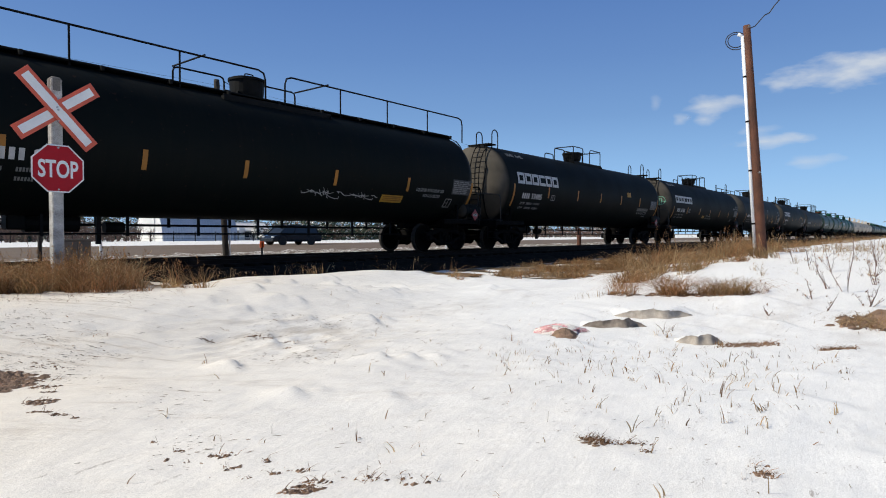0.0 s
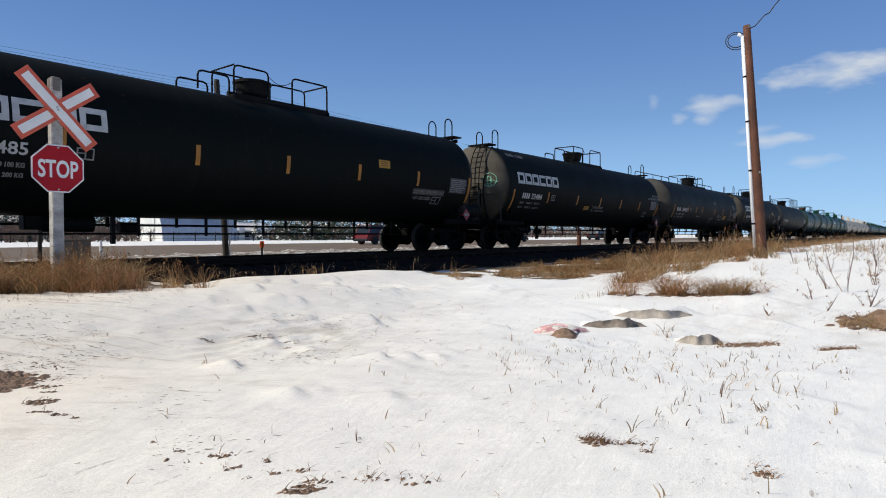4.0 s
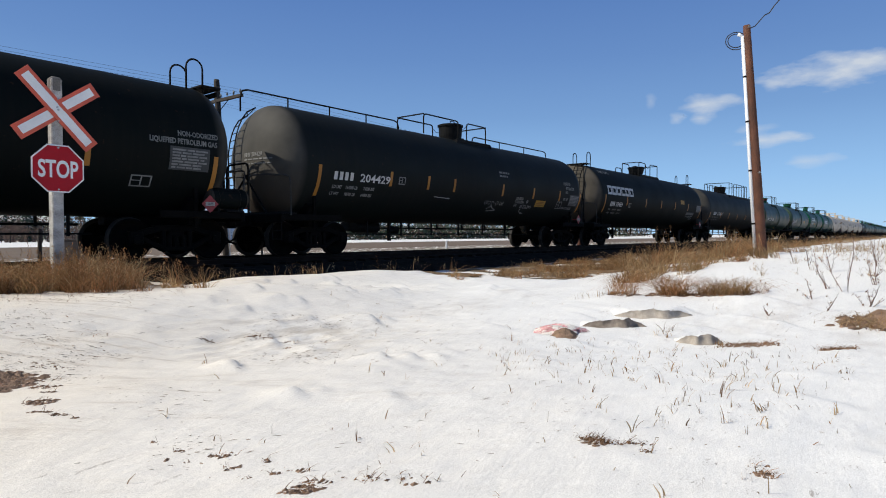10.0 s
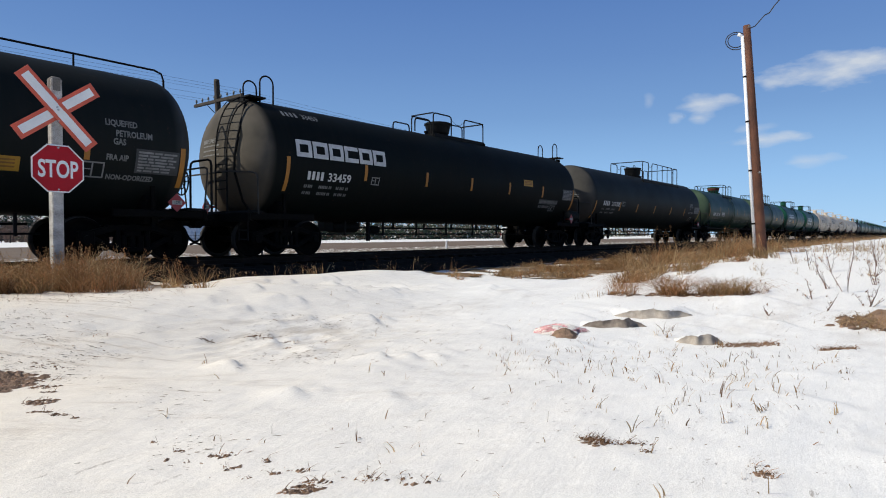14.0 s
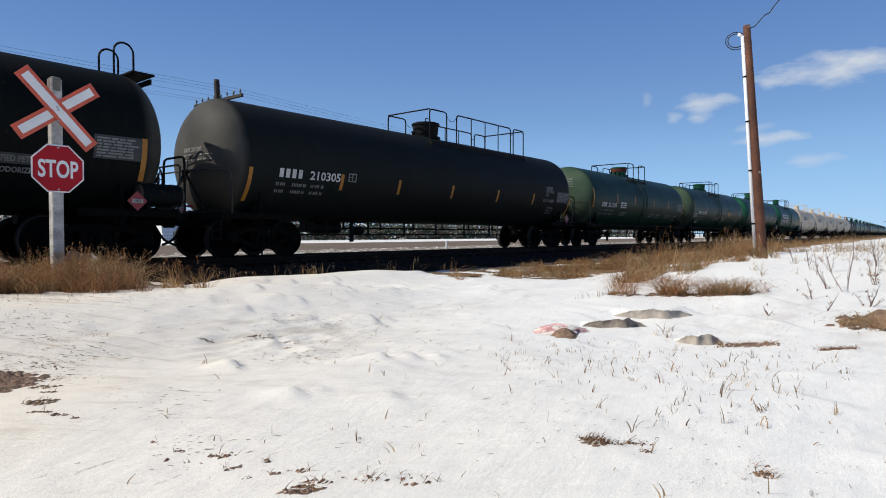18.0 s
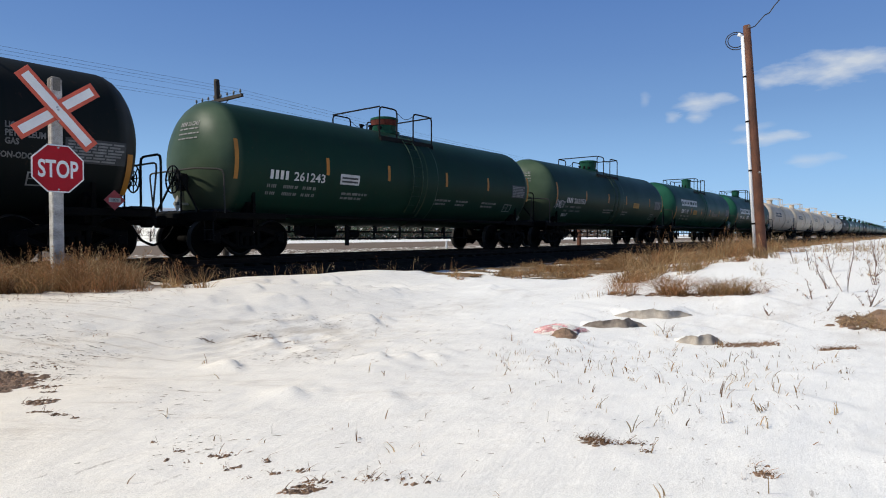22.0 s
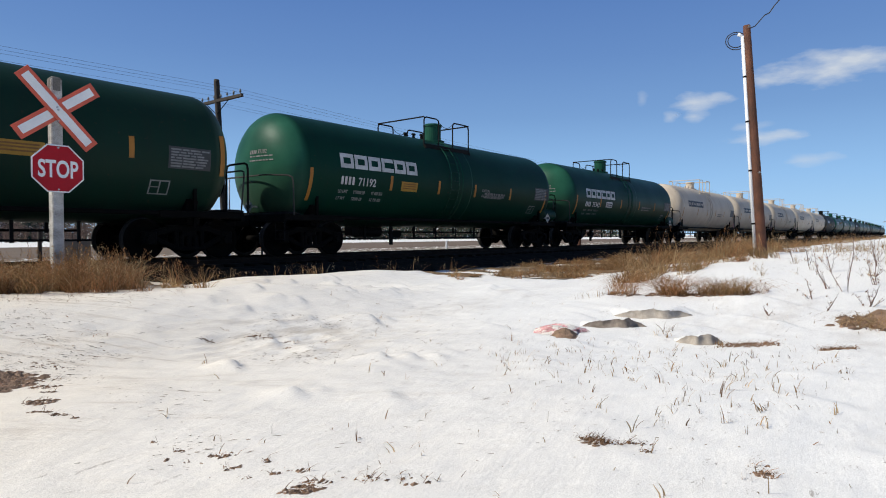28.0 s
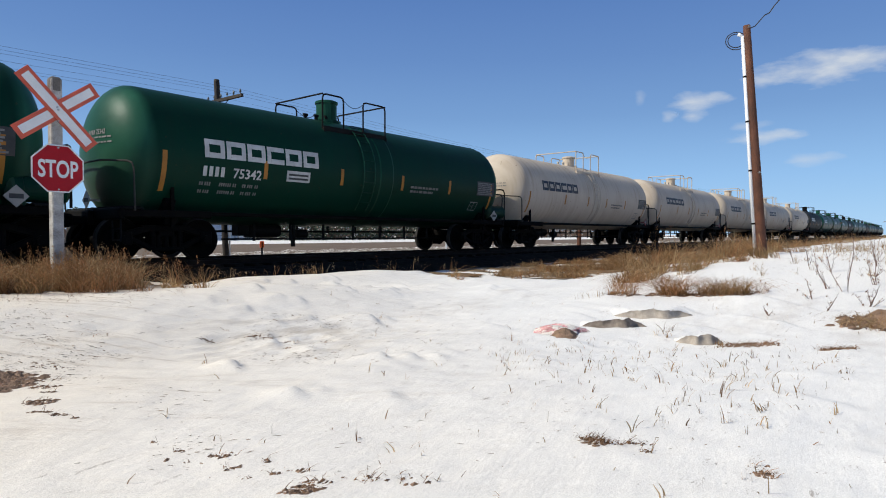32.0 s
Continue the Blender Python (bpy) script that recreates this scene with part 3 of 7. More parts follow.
class Shell:
    """Sizes of one tank: length over couplers, radius, height of the axis."""

    def __init__(self, length, radius, axis):
        self.L, self.R, self.zc = length, radius, axis
        self.T = length - 1.0
        self.back = 0.25 if length > 16 else 0.0
        self.h = radius * 0.5

    def side(self, x, a, off=0.0):
        """The point x along and a up the near side from its middle."""
        p = a / self.R
        x = 0.955 * x + 0.12 + self.back
        return (x, -(self.R + off) * math.cos(p), self.zc + (self.R + off) * math.sin(p))

    def head(self, y, z, off=0.0, end=-1):
        q = max(0.0, 1 - (y * y + z * z) / self.R ** 2)
        return (end * (self.T / 2 - self.h + (self.h + off) * math.sqrt(q) + (0 if q > 0 else 0)), y * (1 + off / self.R), self.zc + z * (1 + off / self.R))


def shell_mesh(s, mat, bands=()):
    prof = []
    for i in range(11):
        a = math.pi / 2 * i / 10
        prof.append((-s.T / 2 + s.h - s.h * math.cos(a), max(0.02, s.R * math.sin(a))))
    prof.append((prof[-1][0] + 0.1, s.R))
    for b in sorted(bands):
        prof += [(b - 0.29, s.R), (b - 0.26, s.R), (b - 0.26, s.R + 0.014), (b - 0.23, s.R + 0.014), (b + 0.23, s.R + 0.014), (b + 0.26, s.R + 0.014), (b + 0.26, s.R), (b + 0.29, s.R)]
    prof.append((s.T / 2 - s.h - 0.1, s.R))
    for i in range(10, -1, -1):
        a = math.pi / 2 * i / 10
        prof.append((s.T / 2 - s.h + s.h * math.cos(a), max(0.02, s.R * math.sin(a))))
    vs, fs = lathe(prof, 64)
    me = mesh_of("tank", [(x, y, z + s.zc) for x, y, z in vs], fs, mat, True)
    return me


def patch(s, name, x0, x1, a0, a1, mat, off=0.006, lean=0.0):
    """A thin sheet on the near side of the shell."""
    vs, fs = [], []
    n = 6
    for i in range(n + 1):
        a = a0 + (a1 - a0) * i / n
        d = lean * (i / n - 0.5)
        vs += [s.side(x0 + d, a, off), s.side(x1 + d, a, off)]
    for i in range(n):
        fs.append((2 * i, 2 * i + 1, 2 * i + 3, 2 * i + 2))
    return mesh_of(name, vs, fs, mat, True)


def many_patches(s, name, rects, mat, off=0.008):
    vs, fs = [], []
    for x0, x1, a0, a1 in rects:
        k = len(vs)
        am = (a0 + a1) / 2
        for a in (a0, am, a1):
            vs += [s.side(x0, a, off), s.side(x1, a, off)]
        fs += [(k, k + 1, k + 3, k + 2), (k + 2, k + 3, k + 5, k + 4)]
    return mesh_of(name, vs, fs, mat)


def lettering(s, text, x0, a0, size, mat, off=0.012, squeeze=0.9, width=None):
    vs, fs = glyphs(text, size, squeeze, 0.006)
    if width:
        k = width / max(u for u, v in vs)
        vs = [(u * k, v) for u, v in vs]
    return mesh_of("lettering", [s.side(x0 + u, a0 + v, off) for u, v in vs], fs, mat)


def logo_rects(x0, a0, w, h, count, t):
    """A row of plain ring-shaped blocks, the fourth one open."""
    out = []
    step = w / (count - 0.09)
    for i in range(count):
        x, b = x0 + i * step, step * 0.91
        out += [(x, x + t, a0, a0 + h), (x + t, x + b, a0 + h - t, a0 + h), (x + t, x + b, a0, a0 + t)]
        if i != 3:
            out.append((x + b - t, x + b, a0 + t, a0 + h - t))
    return out


def small_print(x0, a0, rows, seed):
    rnd = random.Random(seed)
    out = []
    for k, w in enumerate(rows):
        x = x0
        while x < x0 + w:
            b = rnd.uniform(0.06, 0.22)
            out.append((x, min(x + b, x0 + w), a0 - 0.13 * k, a0 - 0.13 * k + 0.07))
            x += b + 0.035
    return out


def weight_rows(x, a):
    """Two rows of stencilled weights: a short word, two numbers, their units."""
    out = []
    for k in range(2):
        for d, w in ((0.0, 0.10), (0.13, 0.17), (0.50, 0.32), (0.86, 0.12), (1.12, 0.10), (1.26, 0.17), (1.47, 0.12)):
            for i in range(max(1, round(w / 0.055))):
                out.append((x + d + 0.055 * i, x + d + 0.055 * i + 0.038, a - 0.19 * k, a - 0.19 * k + 0.085))
    return out


def wheelset_mesh():
    r = 0.457
    vs, fs, slots = [], [], []
    for sgn in (-1, 1):
        prof = [(-0.068, 0.10), (-0.06, 0.13), (-0.02, 0.16), (-0.015, 0.36), (-0.068, 0.39), (-0.07, r - 0.01), (0.0, r), (0.045, r), (0.052, r + 0.027), (0.068, r + 0.02),
                (0.068, 0.39), (0.02, 0.36), (0.02, 0.17), (0.085, 0.12), (0.085, 0.09)]
        v, f = lathe([(a, q) for a, q in prof], 32, "y")
        k = len(vs)
        vs += [(x, -sgn * y + sgn * 0.755, z) for x, y, z in v]
        fs += [tuple(i + k for i in p) for p in f]
        slots += [1 if 5 * 32 <= j < 10 * 32 else 0 for j in range(len(f))]
    v, f = lathe([(-1.02, 0.07), (-0.9, 0.075), (-0.6, 0.085), (0, 0.08), (0.6, 0.085), (0.9, 0.075), (1.02, 0.07)], 12, "y")
    k = len(vs)
    vs += v
    fs += [tuple(i + k for i in p) for p in f]
    slots += [0] * len(f)
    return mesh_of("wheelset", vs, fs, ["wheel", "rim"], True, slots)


def side_frame_mesh():
    """A cast truck side: top chord, sloping arms, spring nest and two bearing boxes."""
    bm = bmesh.new()
    add_box(bm, (0, 0, 0.70), (1.05, 0.16, 0.13), 0.02)
    for s in (-1, 1):
        add_box(bm, (0, 0, 0), (0.62, 0.15, 0.13), 0.02, Matrix.Translation((s * 0.66, 0, 0.62)) @ Matrix.Rotation(radians(16 * s), 4, "Y"))
        add_box(bm, (s * 0.889, 0, 0.49), (0.30, 0.20, 0.30), 0.03)
        add_box(bm, (0, 0, 0), (0.62, 0.14, 0.11), 0.02, Matrix.Translation((s * 0.52, 0, 0.36)) @ Matrix.Rotation(radians(-26 * s), 4, "Y"))
        add_box(bm, (s * 0.30, 0, 0.46), (0.09, 0.16, 0.42), 0.02)
        add_rod(bm, (s * 0.889, -0.16, 0.457), (s * 0.889, 0.05, 0.457), 0.095, 12)
    add_box(bm, (0, 0, 0.25), (0.72, 0.20, 0.09), 0.02)
    for i in range(3):
        add_rod(bm, (-0.17 + 0.17 * i, 0, 0.28), (-0.17 + 0.17 * i, 0, 0.55), 0.065, 10)
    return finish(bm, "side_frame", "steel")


def bolster_mesh():
    bm = bmesh.new()
    add_box(bm, (0, 0, 0.62), (0.36, 2.1, 0.22), 0.03)
    add_rod(bm, (0, 0, 0.70), (0, 0, 0.84), 0.2, 16)
    for s in (-1, 1):
        add_box(bm, (s * 0.42, 0, 0.42), (0.10, 1.7, 0.14), 0.02)
        for e in (-1, 1):
            add_box(bm, (s * 0.405, e * 0.755, 0.42), (0.06, 0.12, 0.30), 0.015)
    return finish(bm, "truck", "steel")


def sill_mesh(s):
    """The draft sill and saddle under one end of the tank, the end at -x."""
    bm = bmesh.new()
    e = s.L / 2
    add_box(bm, (-e + 1.75, 0, 0.92), (2.7, 0.36, 0.30), 0.02)
    add_box(bm, (-e + 0.55, 0, 0.98), (0.10, 2.9, 0.22), 0.02)
    add_box(bm, (-e + 1.65, 0, 0.86), (0.30, 2.5, 0.16), 0.02)
    for sg in (-1, 1):
        add_box(bm, (0, 0, 0), (0.24, 0.55, 0.70), 0.02, Matrix.Translation((-e + 1.65, sg * 0.85, 1.12)) @ Matrix.Rotation(radians(-28 * sg), 4, "X"))
        add_box(bm, (-e + 1.5, sg * 1.38, 1.0), (2.0, 0.10, 0.16), 0.02)
        add_box(bm, (-e + 1.65, sg * 1.30, 1.15), (0.07, 0.06, 0.85))
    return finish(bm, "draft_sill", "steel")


def walkway_mesh(s):
    bm = bmesh.new()
    e = s.L / 2
    add_box(bm, (-e + 0.75, 0, 1.10), (0.45, 2.9, 0.04), 0.008)
    for i in range(9):
        add_box(bm, (-e + 0.75, -1.3 + 0.325 * i, 1.13), (0.44, 0.03, 0.03))
    return finish(bm, "end_platform", "iron")


def end_rail_mesh(s):
    """The wide hoop across the end platform, before the head."""
    bm = bmesh.new()
    x = -s.L / 2 + 0.40
    add_pipe(bm, bend([(x + 0.1, 1.30, 1.06), (x, 1.30, 2.08), (x, -0.85, 2.08), (x + 0.38, -1.45, 2.05), (x + 0.40, -1.45, 1.05)], 0.14), 0.021)
    return finish(bm, "end_handrail", "dusty_iron")


def end_hoop_mesh(s):
    """The narrow hoop by the brake wheel."""
    bm = bmesh.new()
    x = -s.L / 2 + 0.34
    add_pipe(bm, bend([(x, 0.42, 1.06), (x, 0.42, 2.26), (x, 1.34, 2.26), (x, 1.34, 1.06)], 0.15), 0.026)
    return finish(bm, "end_hoop", "iron")


def sill_step_mesh(s):
    """Corner steps below the platform."""
    bm = bmesh.new()
    x = -s.L / 2 + 0.53
    for k in range(3):
        add_rod(bm, (x, -1.42, 0.45 + 0.22 * k), (x, -1.05, 0.45 + 0.22 * k), 0.014, 6)
    for y in (-1.42, -1.05):
        add_rod(bm, (x, y, 0.42), (x, y, 1.05), 0.016, 6)
    return finish(bm, "corner_step", "iron")


def coupler_mesh(s):
    bm = bmesh.new()
    e = s.L / 2
    add_box(bm, (-e + 0.35, 0, 0.86), (0.62, 0.16, 0.18), 0.03)
    add_box(bm, (-e + 0.05, 0.05, 0.86), (0.26, 0.30, 0.28), 0.06)
    add_pipe(bm, bend([(-e + 0.5, 0.3, 0.75), (-e + 0.3, 0.3, 0.42), (-e, 0.25, 0.32)], 0.2), 0.03, 8)
    return finish(bm, "coupler", "steel")


def brake_wheel_mesh(s):
    bm = bmesh.new()
    e = s.L / 2
    c = Vector((-e + 0.20, -0.25, 1.84))
    pts = [c + Vector((0, 0.32 * math.cos(a), 0.32 * math.sin(a))) for a in [2 * math.pi * i / 20 for i in range(21)]]
    add_pipe(bm, pts, 0.018)
    for i in range(8):
        a = 2 * math.pi * i / 8
        add_rod(bm, c, c + Vector((0, 0.32 * math.cos(a), 0.32 * math.sin(a))), 0.013, 6)
    add_pipe(bm, [c + Vector((0, 0.17 * math.cos(6.283 * i / 12), 0.17 * math.sin(6.283 * i / 12))) for i in range(13)], 0.014)
    add_rod(bm, c, c + Vector((0.18, 0, 0)), 0.04, 8)
    add_box(bm, c + Vector((0.22, 0, -0.05)), (0.18, 0.30, 0.40), 0.03)
    add_rod(bm, c + Vector((0.2, 0, -0.25)), c + Vector((0.2, 0, -0.75)), 0.02, 6)
    return finish(bm, "brake_wheel", "iron")


def ladder_mesh(s, y0, y1, end=-1, top=0.99):
    """A ladder that follows the head up to the crown."""
    bm = bmesh.new()
    zs = [-s.R * 0.55 + s.R * (top + 0.55) * i / 12 for i in range(13)]
    lines = []
    for y in (y0, y1):
        pts = []
        for z in zs:
            zz = min(z, math.sqrt(max(0, s.R ** 2 - y * y)) * 0.995)
            p = Vector(s.head(y, max(zz, 0.1), 0.0, end))
            p.z = s.zc + zz
            pts.append(p + Vector((end * 0.16, 0, 0.03)))
        pts = [Vector((pts[0].x, y, 1.1))] + pts
        lines.append(pts)
        add_pipe(bm, pts, 0.02)
    for a, b in zip(*[l[::1] for l in lines]):
        add_rod(bm, a, b, 0.012, 6)
    return finish(bm, "ladder", "iron")


def hoop_mesh(s, end=-1):
    """The grab hoops over the crown at one end."""
    bm = bmesh.new()
    x = end * (s.T / 2 - s.h - 0.15) + (0.35 if end > 0 else 0.0)
    zt = s.zc + s.R
    for y in (-0.62, 0.12):
        zb = s.zc + math.sqrt(s.R ** 2 - y * y) - 0.02
        pts = [(x, y, zb)]
        for i in range(9):
            a = math.pi * i / 8
            pts.append((x - end * (0.20 - 0.20 * math.cos(a)), y, zt + 0.38 + 0.20 * math.sin(a)))
        pts.append((x - end * 0.40, y, zb))
        add_pipe(bm, pts, 0.022)
    add_box(bm, (x + end * 0.15, -0.25, zt - 0.02), (0.5, 1.0, 0.05), 0.01)
    add_box(bm, (x + end * 0.40, -0.25, zt - 0.12), (0.05, 0.6, 0.12), 0.01)
    return finish(bm, "grab_hoop", "iron")


def roof_walk_mesh(s, x0, x1, y=-0.30, w=0.5):
    """A long grating along the crown."""
    bm = bmesh.new()
    z = s.zc + s.R - 0.02
    add_box(bm, ((x0 + x1) / 2, y, z), (x1 - x0, w, 0.04), 0.008)
    k = max(2, int((x1 - x0) / 1.4))
    for i in range(k + 1):
        add_box(bm, (x0 + (x1 - x0) * i / k, y, z - 0.05), (0.06, w + 0.2, 0.10))
    return finish(bm, "running_board", "iron")


def railing_mesh(s, x0, x1, h, y, posts, mat="iron", mid=False, drop=0.0):
    """A handrail along the crown on its posts."""
    bm = bmesh.new()
    zt = s.zc + s.R + h
    zb = s.zc + math.sqrt(max(0.01, s.R ** 2 - y * y)) - 0.03
    add_pipe(bm, bend([(x0, y, zb), (x0, y, zt), (x1, y, zt - drop), (x1, y, zb)], 0.22), 0.024)
    for i in range(1, posts):
        x = x0 + (x1 - x0) * i / posts
        add_rod(bm, (x, y, zb), (x, y, zt - drop * i / posts), 0.022, 6)
    if mid:
        add_rod(bm, (x0, y, (zt + zb) / 2), (x1, y, (zt + zb) / 2), 0.016, 6)
    return finish(bm, "handrail", mat)


def dome_mesh(s, x, r0, r1, h, mat):
    """The valve housing, its flange and bolts."""
    z = s.zc + s.R - 0.06
    vs, fs = lathe([(z, r0 + 0.12), (z + 0.09, r0 + 0.12), (z + 0.09, r0), (z + 0.1 + h * 0.3, r0 + (r1 - r0) * 0.6), (z + 0.1 + h, r1), (z + 0.1 + h, r1 + 0.035),
                    (z + 0.16 + h, r1 + 0.035), (z + 0.19 + h, r1 * 0.9), (z + 0.22 + h, r1 * 0.3)], 24, "z")
    return mesh_of("valve_housing", [(a + x, b - 0.0, c) for a, b, c in vs], fs, {"black": "iron", "grey_black": "iron", "olive": "green"}.get(mat, mat))


def band_mesh(s, x):
    """The upper half of an olive car's housing, gone to rust."""
    z = s.zc + s.R + 0.22
    vs, fs = lathe([(z, 0.42), (z + 0.005, 0.432), (z + 0.175, 0.442), (z + 0.18, 0.425)], 24, "z")
    return mesh_of("rusty_band", [(a + x, b, c) for a, b, c in vs], fs, "rust")


def lid_handle_mesh(s, x, h):
    bm = bmesh.new()
    z = s.zc + s.R + h + 0.10
    add_pipe(bm, bend([(x - 0.13, -0.1, z), (x - 0.13, -0.1, z + 0.14), (x + 0.13, -0.1, z + 0.14), (x + 0.13, -0.1, z)], 0.05), 0.016)
    return finish(bm, "lid_handle", "iron")


def platform_mesh(s, x0, x1, w, mat="iron"):
    """Grated walk round the valves, with kick plates, small valves and a step."""
    bm = bmesh.new()
    z = s.zc + math.sqrt(s.R ** 2 - w * w) + 0.02
    for y in (-w, w):
        q = y * 0.74
        add_box(bm, ((x0 + x1) / 2, q, z + 0.05), (x1 - x0, w * 0.5, 0.035), 0.008)
        add_box(bm, ((x0 + x1) / 2, y, z + 0.03), (x1 - x0, 0.04, 0.15), 0.01)
        for x in (x0 + 0.02, x1 - 0.02):
            add_box(bm, (x, y * 0.97, z - 0.10), (0.05, 0.16, 0.30), 0.01)
        for i in range(4):
            add_box(bm, (x0 + (x1 - x0) * (i + 0.5) / 4, q, z + 0.0), (0.05, w * 0.5, 0.14))
    for i in range(3):
        x = x0 + 0.25 + 0.3 * i
        add_rod(bm, (x, -0.1 * i, s.zc + s.R - 0.03), (x, -0.1 * i, s.zc + s.R + 0.13), 0.05, 8)
        add_rod(bm, (x - 0.07, -0.1 * i, s.zc + s.R + 0.13), (x + 0.07, -0.1 * i, s.zc + s.R + 0.13), 0.04, 8)
    return finish(bm, "platform", mat)


def hoop_rail_mesh(s, spans, h, w, ends, mat="iron", sides=(-1, 1)):
    """Handrails beside the valve platform: a hoop for each span along x, cross rails at the ends named."""
    bm = bmesh.new()
    z = s.zc + s.R
    zb = s.zc + math.sqrt(s.R ** 2 - w * w) + 0.05
    for sg in sides:
        for x0, x1, posts in spans:
            add_pipe(bm, bend([(x0, sg * w, zb), (x0, sg * w, z + h), (x1, sg * w, z + h), (x1, sg * w, zb)], 0.12), 0.024)
            for i in range(1, posts):
                x = x0 + (x1 - x0) * i / posts
                add_rod(bm, (x, sg * w, zb), (x, sg * w, z + h), 0.02, 6)
        for a, b in zip(spans, spans[1:]):
            n = 8
            add_pipe(bm, [(a[1] + (b[0] - a[1]) * i / n, sg * w, z + h * 0.86 - 0.16 * math.sin(math.pi * i / n)) for i in range(n + 1)], 0.009, 4)
    for x in ends:
        add_rod(bm, (x, -w, z + h), (x, w, z + h), 0.024, 6)
    return finish(bm, "platform_railing", mat)


def ladder_side_mesh(s, x, mat="iron"):
    """The ladder down the near side from the platform to the sill."""
    bm = bmesh.new()
    lines = []
    for dx in (-0.22, 0.22):
        pts = [Vector(s.side(x + dx, s.R * (0.95 - 0.19 * i), 0.07)) for i in range(10)]
        lines.append(pts)
        add_pipe(bm, pts, 0.016)
    for k in range(9):
        add_rod(bm, lines[0][k], lines[1][k], 0.012, 6)
    return finish(bm, "side_ladder", mat)


def side_sill_mesh(s):
    """A walkway beam low along the side of the shorter cars."""
    bm = bmesh.new()
    for y in (-1.36, 1.36):
        add_box(bm, (0, y, 1.02), (s.L - 1.2, 0.10, 0.09), 0.015)
        k = 7
        for i in range(k):
            add_box(bm, (-s.L / 2 + 2.6 + (s.L - 5.2) * i / (k - 1), y * 0.86, 1.02), (0.08, 0.34, 0.07))
    return finish(bm, "side_sill", "steel")


def under_pipe_mesh(s):
    """Brake pipe and rods slung under the tank."""
    bm = bmesh.new()
    a = s.L / 2 - 3.4
    b = s.zc - s.R
    add_rod(bm, (-a, 0.45, b - 0.16), (a, 0.45, b - 0.16), 0.028, 8)
    add_rod(bm, (-a, -0.30, b - 0.36), (a, -0.30, b - 0.36), 0.022, 8)
    k = 7
    for i in range(k):
        x = -a + 2 * a * (i + 0.5) / k
        add_box(bm, (x, 0.45, b - 0.06), (0.06, 0.05, 0.30))
        add_box(bm, (x + 0.35, -0.30, b - 0.18), (0.06, 0.04, 0.46))
    return finish(bm, "brake_pipe", "iron")


def brake_gear_mesh(s, piece):
    bm = bmesh.new()
    b = s.zc - s.R
    x = -s.L / 2 + 4.4
    if piece == "brake_cylinder":
        add_rod(bm, (x, 0.2, b - 0.14), (x + 1.0, 0.2, b - 0.14), 0.19, 14)
        add_box(bm, (x - 0.15, 0.2, b - 0.1), (0.34, 0.34, 0.36), 0.03)
    elif piece == "air_tank":
        add_rod(bm, (x + 1.5, 0.1, b - 0.22), (x + 1.9, 0.1, b - 0.22), 0.12, 12)
    else:
        add_box(bm, (x + 1.3, -0.1, b - 0.28), (0.08, 0.10, 0.6))
    return finish(bm, piece, "iron")


def reservoir_mesh(s, mat):
    """The air reservoir on the rear end platform: a drum with domed ends, two straps and a foot."""
    x0, x1, y, z, r = s.L / 2 - 1.35, s.L / 2 - 0.32, -1.17, 1.39, 0.245
    vs, fs = lathe([(x0, 0.02), (x0 + 0.01, r * 0.6), (x0 + 0.05, r * 0.92), (x0 + 0.10, r), (x1 - 0.10, r), (x1 - 0.05, r * 0.92), (x1 - 0.01, r * 0.6), (x1, 0.02)], 22)
    bm = bmesh.new()
    ring = [bm.verts.new((v[0], v[1] + y, v[2] + z)) for v in vs]
    for f in fs:
        bm.faces.new([ring[i] for i in f])
    for x in (x0 + 0.25, x1 - 0.25):
        add_rod(bm, (x - 0.02, y, z), (x + 0.02, y, z), r + 0.008, 22)
        add_box(bm, (x, y, z - r - 0.02), (0.06, 0.34, 0.10), 0.01)
    return finish(bm, "air_reservoir", mat)


def placard(s, car, x, y, z, mat, facing):
    """An upright hazard diamond on a small bracket, with its number on a bar."""
    r = 0.2
    turn = Matrix.Translation((x, y, z)) @ (Matrix() if facing == "side" else Matrix.Rotation(radians(-90), 4, "Z"))
    bm = bmesh.new()
    add_box(bm, (0, 0, 0), (r * 1.41, 0.012, r * 1.41), 0.0, turn @ Matrix.Rotation(radians(45), 4, "Y"))
    add_box(bm, (0, 0.14, 0), (0.05, 0.28, 0.05), 0.0, turn)
    p = part("placard", finish(bm, "placard", mat), car, "diamond hazard placard")
    bm = bmesh.new()
    add_box(bm, (0, -0.009, 0), (0.22, 0.006, 0.085), 0.0, turn)
    part("number_bar", finish(bm, "number_bar", "placard_white" if mat != "placard_white" else "panel"), p)
    if mat != "placard_white":
        vs, fs = glyphs("1075", 0.085, 0.85, 0.002)
        w = max(q for q, k in vs)
        part("lettering", mesh_of("lettering", [turn @ Vector((u - w / 2, -0.0135, v - 0.03)) for u, v in vs], fs, "dark_letter"), p, "number on the placard")


def head_patch(s, rects, mat, name="lettering"):
    vs, fs = [], []
    for y0, y1, z0, z1 in rects:
        k = len(vs)
        vs += [s.head(y, z, 0.012) for y, z in ((y0, z0), (y1, z0), (y1, z1), (y0, z1))]
        fs.append((k, k + 3, k + 2, k + 1))
    return mesh_of(name, vs, fs, mat)


CARS = []


def truck(car, x):
    t = part("truck", cached("bolster", bolster_mesh), car, m=pose(x, 0, 0))
    for y in (-1.0, 1.0):
        part("side_frame", cached("frame", side_frame_mesh), t, m=pose(0, y, 0))
    sets = []
    for dx in (-0.889, 0.889):
        sets.append(part("wheelset", cached("wheels", wheelset_mesh), t, m=pose(dx, 0, 0.457)))
    return sets


